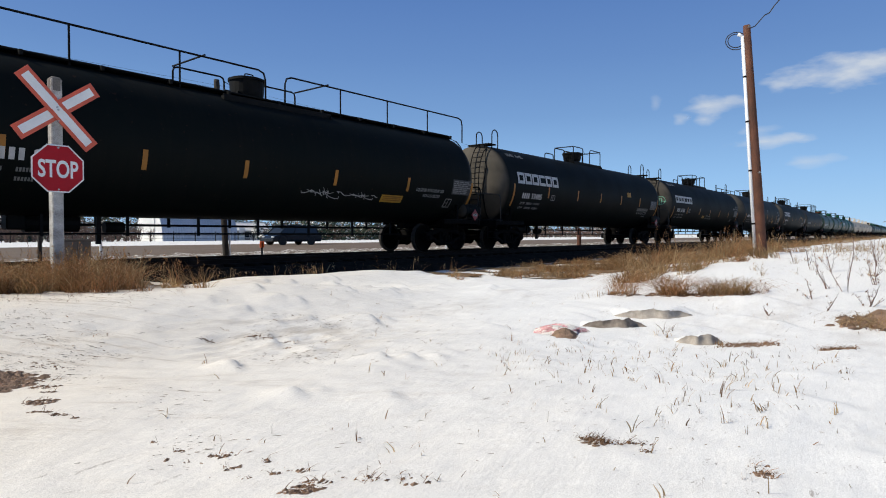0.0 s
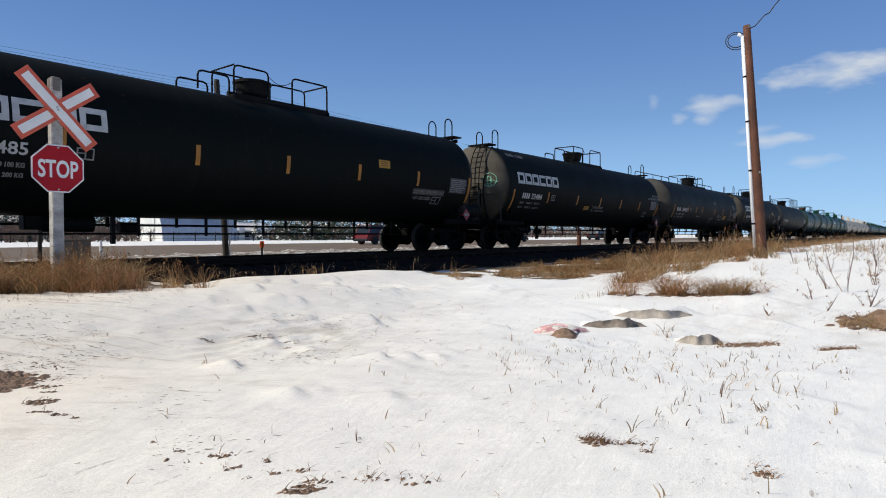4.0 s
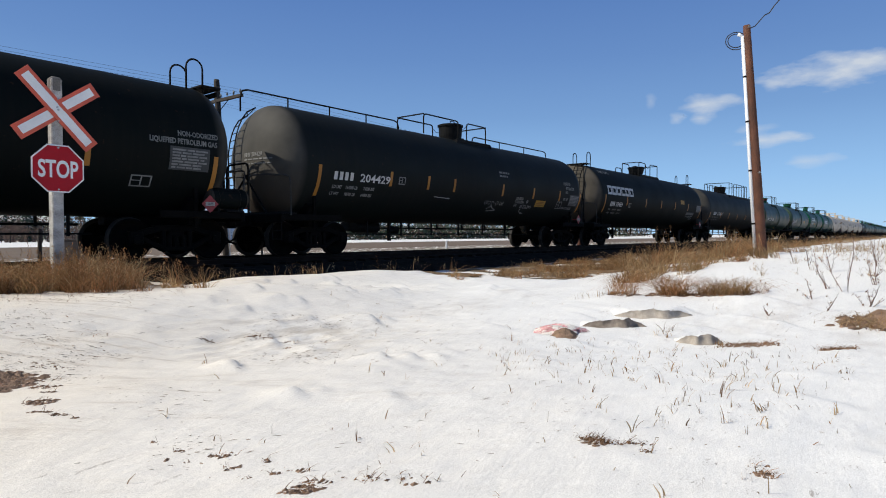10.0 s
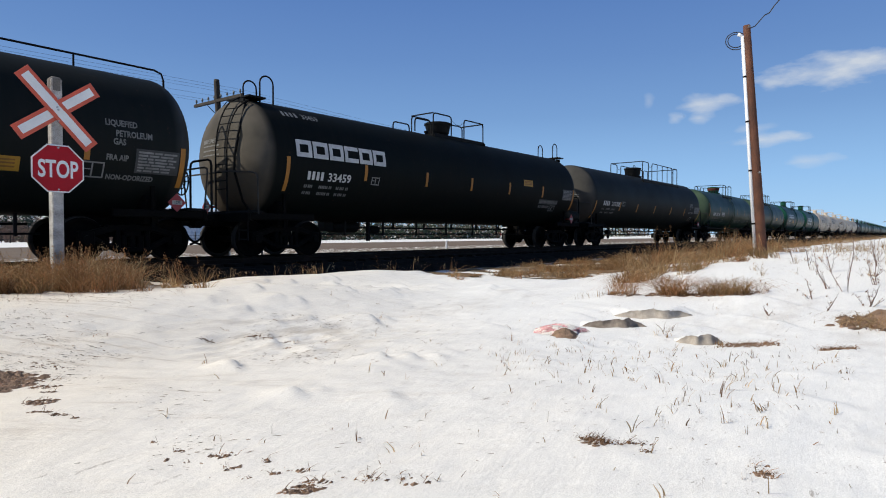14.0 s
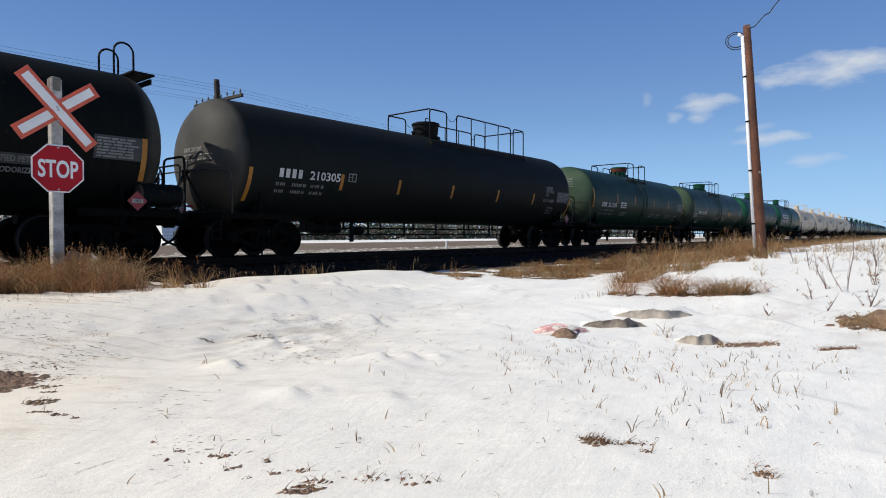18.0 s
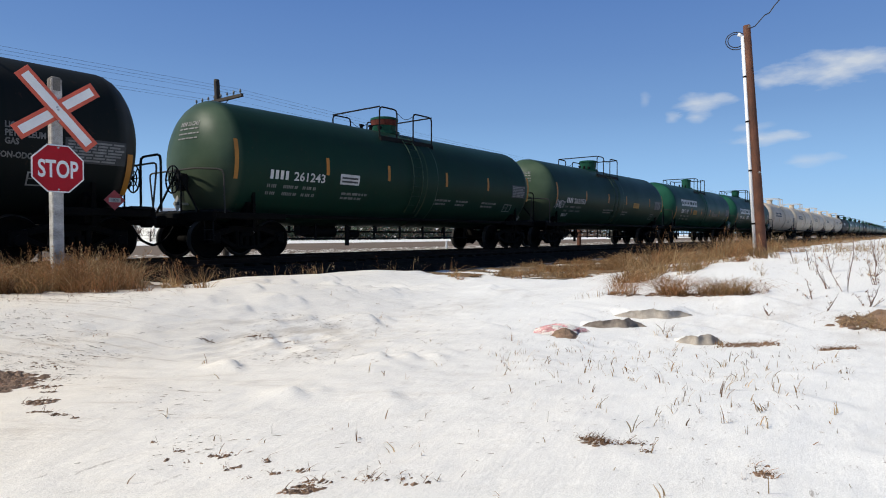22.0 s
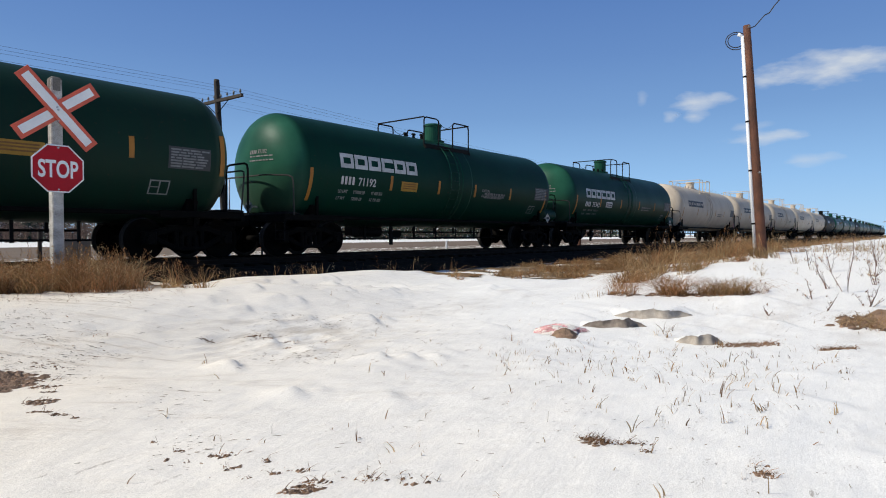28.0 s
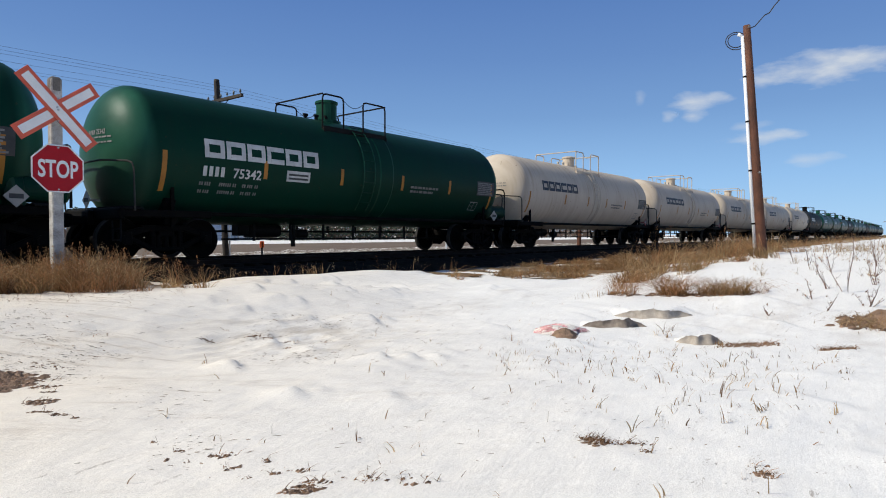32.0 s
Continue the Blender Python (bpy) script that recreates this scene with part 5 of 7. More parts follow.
TRAIN = [
    (-64.46, dict(RAILED, placard_x=8.0, L=18.33, rail_y=-0.6, rail_h=0.70, number="204", num=(-6.4, -0.62, 0.62, -5.7, 0.6), stripe_x=(-8.0, -6.2, -3.64, -1.18, 1.68, 4.69, 8.05), gold=[(3.64, 4.6, -1.03, -0.78)], panel=[(6.96, 8.0, -0.6, -0.1)],
                 square=[(6.75, 7.1, -1.1, -0.76)], texts=[("LIQUEFIED PETROLEUM GAS", 5.1, -0.58, 0.14), ("NON-ODORIZED", 5.5, -0.76, 0.14)], spray=[(0.6, 2.2, -1.02, -0.72, 4), (2.2, 3.5, -0.98, -0.78, 6)],
                 label="black tank car with a full-length roof handrail")),
    (-46.27, dict(BLACK, number="33485", weights=[[(0.05, "LD LMT"), (0.50, "154500 LB"), (1.10, "70 100 KG")], [(0.03, "LT WT"), (0.50, "108500 LB"), (1.10, "49 200 KG")]], gold=[(3.15, 3.63, 0.0, 0.23)], band=[(4.8, 6.4, -0.70, -0.50)],
                  texts=[("LIQUEFIED PETROLEUM GAS", 4.84, -0.65, 0.15), ("NOT ODORIZED", 4.87, -0.86, 0.15)], label="long black tank car with white block lettering")),
    (-28.22, dict(BLACK, number="33484", chalk=True, stripe_a=(-0.63, -0.19), stripe_big=(-1.09, -0.2), gold=[(-1.76, -1.24, -0.83, -0.64)], bars=[(-0.56 + 0.08 * i, -0.56 + 0.08 * i + 0.05, -0.88, -0.79) for i in (0, 2, 3, 4, 6, 7, 8, 10, 11, 12, 13)],
                  texts=[("IN CASE OF EMERGENCY", -0.92, -0.71, 0.14), ("CALL", -0.97, -0.87, 0.14), ("NON-ODORIZED", 6.79, 0.17, 0.155), ("LIQUEFIED PETROLEUM GAS", 6.16, 0.0, 0.155)], label="long black tank car with a pale green sprayed circle")),
    (-10.39, dict(RAILED, paint="grey_black", L=17.61, rail_y=0.6, rail_h=0.46, number="204429", num=(-7.35, -0.45, 0.80, -6.36, 1.25), stripe_x=(-7.86, -5.06, -3.28, -1.88, 1.17, 3.48, 5.71, 7.68), stripe_a=(-0.51, -0.08), stripe_big=(-0.98, -0.1), gold=[(3.8, 4.59, -0.84, -0.56)],
                  weights=[[(0.05, "LD LMT"), (0.55, "164300 LB"), (1.25, "74520 KG")], [(0.03, "LT WT"), (0.58, "98700 LB"), (1.22, "44800 KG")]],
                  panel=[(6.66, 7.6, -0.70, -0.2)], square=[(-4.72, -4.42, -0.43, -0.2), (5.6, 6.06, -0.86, -0.53)], texts=[("LIQUEFIED", 2.2, -0.60, 0.15), ("PETROLEUM", 2.2, -0.74, 0.15), ("GAS", 2.2, -0.88, 0.15), ("LIQUEFIED", 6.04, 0.2, 0.17), ("PETROLEUM", 6.24, 0.0, 0.17), ("GAS", 6.19, -0.16, 0.17), ("FRA AIP", 6.07, -0.47, 0.16), ("NON-ODORIZED", 6.11, -0.87, 0.155)],
                  tags=[("W I D O W.", 0.10, -0.90, 0.26, 0.25), ("WIDOW", 2.65, -0.96, 0.24, 0.25)], prints=[(0.9, 0.7, 0.32)],
                  strokes=[[(-2.85, -0.73), (-2.4, -0.74), (-2.0, -0.755)], [(0.48, -1.06), (0.56, -0.98), (0.68, -0.97), (0.72, -0.92), (0.82, -1.02), (1.12, -1.10), (0.56, -1.16)], [(2.85, -0.96), (2.8, -1.12), (3.1, -1.14), (2.95, -1.21), (3.25, -1.19)], [(3.08, -0.72), (3.02, -0.64), (3.12, -0.59), (3.20, -0.66), (3.08, -0.72)]], bracket=True, label="grey-black tank car with a roof handrail and graffiti")),
    (7.44, dict(BLACK, number="33459", panel=[(6.72, 7.67, -0.46, 0.0)], gold=[(3.4, 4.1, -0.04, 0.2)], band=[(4.8, 6.4, -0.70, -0.50)], texts=[("LIQUEFIED PETROLEUM GAS", 4.84, -0.65, 0.15), ("NOT ODORIZED", 4.87, -0.86, 0.15)], label="long black tank car with white block lettering")),
    (25.55, dict(dome=-0.1, style="plain", head_sign=(0.16, -1.18), placard_x=7.56, head_print=(0.1, -0.9, -0.15, 0.2), paint="grey_black", L=18.3, R=1.51, z=2.43, number="210305", num=(-7.78, -0.45, 0.80, -6.80, 1.08), stripe_x=(-8.62, -5.64, -3.26, -0.55, 2.28, 4.93, 8.12), stripe_a=(-0.68, -0.24), stripe_big=(-1.17, -0.27),
                 texts=[("LIQUEFIED", 5.9, 0.0, 0.15), ("PETROLEUM", 5.9, -0.14, 0.15), ("GAS", 5.9, -0.28, 0.15), ("NON-ODORIZED", 5.75, -0.52, 0.15)], square=[(-5.42, -5.12, -0.42, -0.19), (6.3, 6.8, -1.05, -0.76)], panel=[(6.89, 8.03, -0.52, -0.06)],
                 bracket=True, label="smooth grey-black tank car with a long valve platform")),
    (42.44, dict(SHORT, two_wheels=True, dome=-0.05, rusty=True, paint="olive", L=14.95, number="261243", num=(-5.86, -0.41, 0.62, -5.13, 1.05), stripe_x=(-6.83, -4.0, -1.58, 1.25, 3.73, 6.57), stripe_a=(-0.2, 0.25), stripe_big=(-0.48, 0.45), white_panel=[(-3.53, -2.8, -0.41, -0.13)],
                 panel=[(5.39, 6.37, -0.37, 0.10)], square=[(5.03, 5.56, -0.96, -0.65)], prints=[(-3.4, 1.0, -0.70), (0.43, 1.2, -0.70), (1.95, 0.7, -0.70), (3.5, 0.94, -0.70)], label="olive green tank car with a rusty valve housing")),
    (57.42, dict(SHORT, dome=-0.16, paint="olive", L=15.04, number="262153", num=(-5.65, -0.38, 0.62, -4.94, 1.14), stripe_x=(-6.59, -3.71, -1.17, 1.11, 4.51, 6.6), stripe_a=(-0.23, 0.2), stripe_big=(-0.46, 0.46), spray=[(-6.68, -5.78, -0.66, -0.26, 21), (-5.74, -5.2, -1.06, -0.85, 24)], gold=[(2.11, 2.91, -0.37, -0.11)],
                 panel=[(5.3, 6.3, -0.37, 0.10)], prints=[(-1.6, 1.2, -0.62), (0.52, 1.0, -0.66)], label="olive green tank car with a sprayed tag")),
    (72.45, dict(GREEN, dome=0.54, number="71192", weights=[[(0, "LD LMT"), (0.58, "213800 LB"), (1.30, "97 000 KG")], [(0, "LT WT"), (0.58, "72200 LB"), (1.30, "32 750 KG")]], gold=[(-2.94, -2.18, -0.46, -0.17)], texts=[("CAUTION:", 1.41, -0.26, 0.13), ("CAR UNDER NITROGEN PRESSURE", 1.41, -0.44, 0.12)], label="bright green tank car with white block lettering")),
    (87.25, dict(GREEN, dome=-0.4, number="75342", logo=(-5.49, -2.17, -0.06, 0.35), num=(-5.51, -0.47, 0.60, -4.74, 0.79), stripe_x=(-6.42, -3.83, -1.3, 1.21, 3.6, 6.1), stripe_a=(-0.44, 0.0), stripe_big=(-0.89, 0.0), white_panel=[(-3.19, -2.44, -0.45, -0.18)], label="bright green tank car with a white notice panel")),
]
for i in range(5):
    TRAIN.append((102.0 + 14.6 * i, dict(GREEN, paint="white", placard="placard_red", label="cream white tank car with dark block lettering", far=i > 2)))
for i in range(16):
    TRAIN.append((175.2 + 14.81 * i, dict(GREEN, paint=("grey_black", "green", "olive", "green")[i % 4], label="dark green tank car far down the train", far=True)))


def train():
    for x, c in TRAIN:
        tank_car(c, x)


train()


# ---- crossing sign ----
def crossing_sign():
    x, y = 3.36, 9.38
    g = ground_z(x, y)
    s = thing("crossing_sign", "railway crossing sign and stop sign on a peeling white post", "road sign", m=pose(x, y, 0, 0, 0, 0))
    face = Matrix.Rotation(math.atan2(-y, -x) + radians(90 + 20), 4, "Z")  # its front looks to the road
    bm = bmesh.new()
    add_box(bm, (0, 0, (2.69 + g - 0.3) / 2), (0.14, 0.14, 2.69 - g + 0.3), 0.012, face)
    post = part("post", finish(bm, "post", "white_wood"), s, "peeling white painted square timber post")
    bm = bmesh.new()
    add_box(bm, (0, 0, 2.61), (0.147, 0.147, 0.22), 0.03, face)
    part("post_top", finish(bm, "post_top", "worn_wood"), post, "grey bare worn top of the post")
    tilt = ((47.5, 0.0, 1.27), (-36.7, 0.018, 1.225))
    for ang, back, ln in tilt:
        m = face @ Matrix.Translation((0, -0.075 - 0.02 + back, 2.262)) @ Matrix.Rotation(radians(ang), 4, "Y")
        bm = bmesh.new()
        add_box(bm, (0, 0, 0), (ln, 0.012, 0.21), 0.003, m)
        blade = part("crossbuck_blade", finish(bm, "crossbuck_blade", "border_red"), s, "white blade with a faded red border")
        bm = bmesh.new()
        for e in (-1, 1):
            add_box(bm, (e * (0.05 + (ln - 0.22) / 4), 0, 0), ((ln - 0.22) / 2, 0.004, 0.112), 0, m @ Matrix.Translation((0, -0.008, 0)))
        add_box(bm, (0, 0, 0), (0.12, 0.004, 0.105), 0, m @ Matrix.Translation((0, -0.009, 0)))
        part("white_sheet", finish(bm, "white_sheet", "sign_white"), blade)
    for dx, dz in ((0, 2.262), (-0.012, 2.297), (0.0, 2.412), (0.0, 2.112)):
        bm = bmesh.new()
        add_rod(bm, face @ Vector((dx, -0.09, dz)), face @ Vector((dx, -0.125, dz)), 0.012, 8)
        part("bolt", finish(bm, "bolt", "bolt"), s)

    def octagon(r, y0, y1):
        vs = [face @ Vector((r * math.cos(radians(22.5 + 45 * i)), yy, 1.465 + r * math.sin(radians(22.5 + 45 * i)))) for yy in (y0, y1) for i in range(8)]
        return vs, [tuple(range(8)), tuple(range(15, 7, -1))] + [(i, 8 + i, 8 + (i + 1) % 8, (i + 1) % 8) for i in range(8)]

    r = 0.325 / math.cos(radians(22.5))
    v, f = octagon(r, -0.083, -0.077)
    plate = part("stop_plate", mesh_of("stop_plate", v, f, "sign_white"), s, "red octagon with white rim and letters")
    v, f = octagon(r - 0.02, -0.087, -0.0835)
    part("red_sheet", mesh_of("red_sheet", v, f, "sign_red"), plate)
    vs, fs = glyphs("STOP", 0.325, 0.64, 0.008, 4)
    w = max(a for a, b in vs)
    part("lettering", mesh_of("lettering", [face @ Vector((a - w / 2, -0.0895, 1.465 + b - 0.116)) for a, b in vs], fs, "sign_white"), plate, "white word STOP")
    for dz in (0.285, -0.285):
        bm = bmesh.new()
        add_rod(bm, face @ Vector((0, -0.085, 1.465 + dz)), face @ Vector((0, -0.10, 1.465 + dz)), 0.013, 8)
        part("bolt", finish(bm, "bolt", "bolt"), s)


crossing_sign()


# ---- poles and wires ----
def service_pole():
    x, y = 16.345, 2.99
    g = ground_z(x, y)
    top = Vector((15.96, 3.31, 5.53))
    p = thing("service_pole", "leaning red-brown timber pole with a white conduit", "utility pole", m=pose(x, y, g))
    base = Vector((x, y, g))
    t = top - base
    vs, fs = lathe([(-0.4, 0.125), (0.0, 0.122), (0.3, 0.118), (t.length * 0.5, 0.098), (t.length - 0.03, 0.082), (t.length, 0.07)], 18, "z")
    q = t.to_track_quat("Z", "Y").to_matrix().to_4x4()
    part("pole", mesh_of("pole", [q @ Vector(v) for v in vs], fs, "red_wood", True), p)
    left = Vector((-0.42, 0.90, 0)).normalized()
    bm = bmesh.new()
    a, b = Vector((0, 0, -0.1)) + left * 0.145, t * 0.955 + left * 0.108
    add_rod(bm, a, b, 0.040, 12)
    add_rod(bm, b, b + left * 0.10 + Vector((0, 0, 0.05)), 0.04, 10)
    c = part("conduit", finish(bm, "conduit", "pvc", True), p, "white plastic cable conduit")
    for k in (0.16, 0.40, 0.62, 0.82):
        m = a.lerp(b, k)
        bm = bmesh.new()
        add_rod(bm, m - t.normalized() * 0.02, m + t.normalized() * 0.02, 0.044, 12)
        add_box(bm, m - left * 0.05, (0.05, 0.05, 0.03))
        part("strap", finish(bm, "strap", "steel"), c)
    bm = bmesh.new()
    o = b + left * 0.08
    for k, r in enumerate((0.20, 0.26)):
        add_pipe(bm, [o + left * (r * math.cos(s) * 0.9 + 0.06) + Vector((0.02 * k, 0, r * math.sin(s) * 0.8 - 0.10)) for s in [6.9 * i / 22 for i in range(23)]], 0.011, 6)
    part("cable_loop", finish(bm, "cable_loop", "wire"), p, "loose black cable loop")
    for k in (0.36, 0.985):
        bm = bmesh.new()
        add_rod(bm, t * k + Vector((-0.10, -0.06, 0)), t * k + Vector((-0.17, -0.11, 0)), 0.02, 8)
        part("bolt", finish(bm, "bolt", "bolt"), p)
    bm = bmesh.new()
    u, w = t * 0.985 + Vector((0.08, -0.06, 0)), Vector((1.7, -2.1, 3.9))
    pts = []
    for i in range(25):
        k = i / 24
        pts.append(u + w * k + Vector((0, 0, -0.5 * math.sin(math.pi * min(1, k * 1.0)) * (1 - k * 0.5))) + Vector((0.02 * math.sin(i * 1.9), 0, 0.025 * math.cos(i * 2.3))))
    add_pipe(bm, pts, 0.013, 6)
    part("service_wire", finish(bm, "service_wire", "wire"), p, "twisted overhead service wire")


service_pole()


def telegraph_pole():
    x, y = 12.72, 20.0
    g = -0.42
    p = thing("telegraph_pole", "dark weathered timber telegraph pole with a crossarm", "utility pole", m=pose(x, y, g))
    vs, fs = lathe([(-0.3, 0.11), (0, 0.11), (3, 0.105), (6.45, 0.10), (6.55, 0.09)], 14, "z")
    part("pole", mesh_of("pole", [(a - 0.05 * c, b, c) for a, b, c in vs], fs, "grey_wood", True), p)
    bm = bmesh.new()
    add_box(bm, (-0.33, -0.06, 5.78), (0.09, 3.05, 0.11), 0.01)
    arm = part("crossarm", finish(bm, "crossarm", "grey_wood"), p)
    for sg in (-1, 1):
        bm = bmesh.new()
        add_rod(bm, (-0.33, -0.06 + sg * 0.7, 5.74), (-0.34, 0, 5.29), 0.015, 6)
        part("brace", finish(bm, "brace", "steel"), arm)
    for i in range(8):
        yy = -1.46 + 0.40 * i
        v, f = lathe([(5.82, 0.012), (5.90, 0.012), (5.90, 0.035), (5.95, 0.04), (5.98, 0.025), (6.01, 0.015)], 8, "z")
        part("insulator", mesh_of("insulator", [(a - 0.33, b + yy, c) for a, b, c in v], f, "glass_ins", True), arm, "pale glass insulator")
        if i in (0, 1, 2, 4, 6, 7):
            bm = bmesh.new()
            pts = [Vector((-60 + 3.0 * k - 0.33, yy, 5.99 - 0.55 * math.sin(math.pi * ((k / 20.0) % 1.0)))) for k in range(81)]
            add_pipe(bm, pts, 0.0032, 4)
            part("line_wire", finish(bm, "line_wire", "wire"), p)
    bm = bmesh.new()
    add_rod(bm, (0.13, -0.03, -0.2), (0.13, -0.03, 3.0), 0.03, 10)
    part("guard_pipe", finish(bm, "guard_pipe", "pvc"), p, "white guard pipe at the foot of the pole")


telegraph_pole()


def marker(name, label, x, y, z, h, r, mat, top=None):
    p = thing(name, label, "marker post", m=pose(x, y, z))
    bm = bmesh.new()
    add_rod(bm, (0, 0, -0.3), (0, 0, h), r, 10)
    add_rod(bm, (0, 0, h), (0, 0, h + 0.02), r * 0.7, 10)
    part("post", finish(bm, "post", mat), p)
    if top:
        bm = bmesh.new()
        add_box(bm, (0, 0, h - 0.1), (0.20, 0.06, 0.26), 0.02)
        part("marker_head", finish(bm, "marker_head", top), p, "bright orange marker head")


marker("marker_post", "white round delineator post on the road shoulder", 10.25, 24.45, -0.43, 0.75, 0.05, "pvc")
marker("marker_post", "orange-topped dark marker post beside the track", 15.05, 21.1, -0.36, 0.62, 0.035, "steel", "orange")
marker("marker_post", "white round delineator post on the road shoulder", 31.5, 24.3, -0.36, 0.5, 0.06, "pvc")
marker("timber_stub", "short brown timber post beyond the track", 40.0, 19.0, -0.36, 1.35, 0.16, "red_wood")
marker("timber_stake", "thin grey timber stake in the grass", 8.4, 25.0, -0.4, 1.15, 0.07, "grey_wood")


def cabinet():
    c = thing("signal_cabinet", "grey-brown steel trackside cabinet with a door", "cabinet", m=pose(8.75, 23.0, -0.50, 0, 0, 8) @ Matrix.Diagonal((0.85, 0.85, 0.75, 1)))
    bm = bmesh.new()
    add_box(bm, (0, 0, 0.62), (1.1, 0.6, 1.1), 0.02)
    add_box(bm, (0, 0, 1.19), (1.2, 0.7, 0.05), 0.015)
    add_box(bm, (0, 0, 0.03), (1.2, 0.7, 0.10), 0.01)
    body = part("body", finish(bm, "body", "cabinet"), c)
    for sx in (-0.27, 0.27):
        bm = bmesh.new()
        add_box(bm, (sx, -0.31, 0.62), (0.50, 0.03, 0.98), 0.01)
        d = part("door", finish(bm, "door", "cabinet"), c)
        bm = bmesh.new()
        add_rod(bm, (sx * 0.25, -0.34, 0.55), (sx * 0.25, -0.34, 0.72), 0.012, 6)
        part("handle", finish(bm, "handle", "bolt"), d)


cabinet()


# ---- far side: buildings, fence, trees ----
def quonset():
    b = thing("quonset_hut", "white-fronted arched metal building with grey ribbed roof", "building", m=pose(36.2, 73.3, -0.30))
    r, length = 3.3, 10.0
    n, k = 20, 30
    vs, fs = [], []
    for j in range(k * 2 + 1):
        x = length * j / (k * 2)
        rr = r + (0.05 if j % 2 else 0.0)
        for i in range(n + 1):
            a = math.pi * i / n
            vs.append((x, -rr * math.cos(a), max(0, 4.1 / 3.3 * rr * math.sin(a) ** 0.8)))
    for j in range(k * 2):
        for i in range(n):
            fs.append((j * (n + 1) + i, j * (n + 1) + i + 1, (j + 1) * (n + 1) + i + 1, (j + 1) * (n + 1) + i))
    part("roof", mesh_of("roof", vs, fs, "roof_grey", False), b, "grey ribbed arched sheet roof")
    for x in (0.05, length - 0.05):
        pts = [(x, -(r - 0.03) * math.cos(math.pi * i / n), 4.1 / 3.3 * (r - 0.03) * max(0.0, math.sin(math.pi * i / n)) ** 0.8) for i in range(n + 1)]
        pts2 = [(x + 0.15 * (1 if x < 1 else -1), q[1], q[2]) for q in pts]
        m = len(pts)
        f = [tuple(range(m)), tuple(range(2 * m - 1, m - 1, -1))] + [(i, m + i, m + (i + 1) % m, (i + 1) % m) for i in range(m)]
        w = part("end_wall", mesh_of("end_wall", pts + pts2, f, "siding_white"), b, "white metal end wall")
        if x < 1:
            for dy in (-0.75, 0.75):
                bm = bmesh.new()
                add_box(bm, (-0.02, dy, 1.5), (0.08, 1.44, 3.0), 0.01)
                part("door", finish(bm, "door", "siding_white"), w)


quonset()


def shed(x, y, z, w, d, h, wall, rz=0, label="small tan garden shed with a gable roof", name="shed", cat="shed"):
    b = thing(name, label, cat, m=pose(x, y, z, 0, 0, rz))
    bm = bmesh.new()
    add_box(bm, (0, 0, h / 2 - 0.3), (w, d, h + 0.6), 0.01)
    for sx in (-1, 1):
        vs = [bm.verts.new(v) for v in ((sx * w / 2, -d / 2, h), (sx * w / 2, d / 2, h), (sx * w / 2, 0, h + d * 0.33))]
        bm.faces.new(vs)
    part("wall", finish(bm, "wall", wall), b)
    bm = bmesh.new()
    for sy in (-1, 1):
        ang = math.atan2(d * 0.33, d / 2)
        add_box(bm, (0, 0, 0), (w + 0.5, math.hypot(d / 2, d * 0.33) + 0.35, 0.10), 0.01, Matrix.Translation((0, sy * d / 4 * 1.08, h + d * 0.165 - 0.02)) @ Matrix.Rotation(-sy * ang, 4, "X"))
    part("roof", finish(bm, "roof", "snow"), b, "snow-covered gable roof")
    for k, (dx, ww, hh, zz) in enumerate(((-w * 0.28, 0.9, 1.0, h * 0.58), (w * 0.1, 0.95, 2.0, 1.0), (w * 0.34, 0.9, 1.0, h * 0.58))):
        bm = bmesh.new()
        add_box(bm, (dx, -d / 2 - 0.03, zz), (ww, 0.08, hh), 0.01)
        o = part("door" if k == 1 else "window", finish(bm, "opening", "siding_white"), b)
        if k != 1:
            bm = bmesh.new()
            add_box(bm, (dx, -d / 2 - 0.075, zz), (ww - 0.16, 0.02, hh - 0.16))
            part("pane", finish(bm, "pane", "window"), o)
    return b


shed(49.5, 76, -0.3, 3.4, 3.0, 1.5, "tan_siding")
shed(55.2, 80, -0.3, 4.0, 3.0, 1.6, "siding_white", 0, "small white shed with a snowy roof")
shed(18.0, 88, -0.3, 10, 7, 2.6, "siding_white", 6, "low white bungalow with a snowy roof", "house", "house")
shed(29.0, 96, -0.3, 9, 7, 2.7, "tan_siding", -4, "low tan bungalow with a snowy roof", "house", "house")


def fence():
    f = thing("wire_fence", "wire fence with weathered posts along the road", "fence", m=pose(0, 66, -0.25))
    bm = bmesh.new()
    add_rod(bm, (0, 0, -0.3), (0, 0, 1.15), 0.05, 6)
    post = finish(bm, "post", "grey_wood")
    for i in range(48):
        part("post", post, f, m=pose(12 + 2.6 * i, 0, 0))
    for z in (0.35, 0.7, 1.08):
        bm = bmesh.new()
        add_rod(bm, (12, -0.05, z), (12 + 2.6 * 47, -0.05, z), 0.012, 4)
        part("wire", finish(bm, "wire", "wire"), f)


fence()


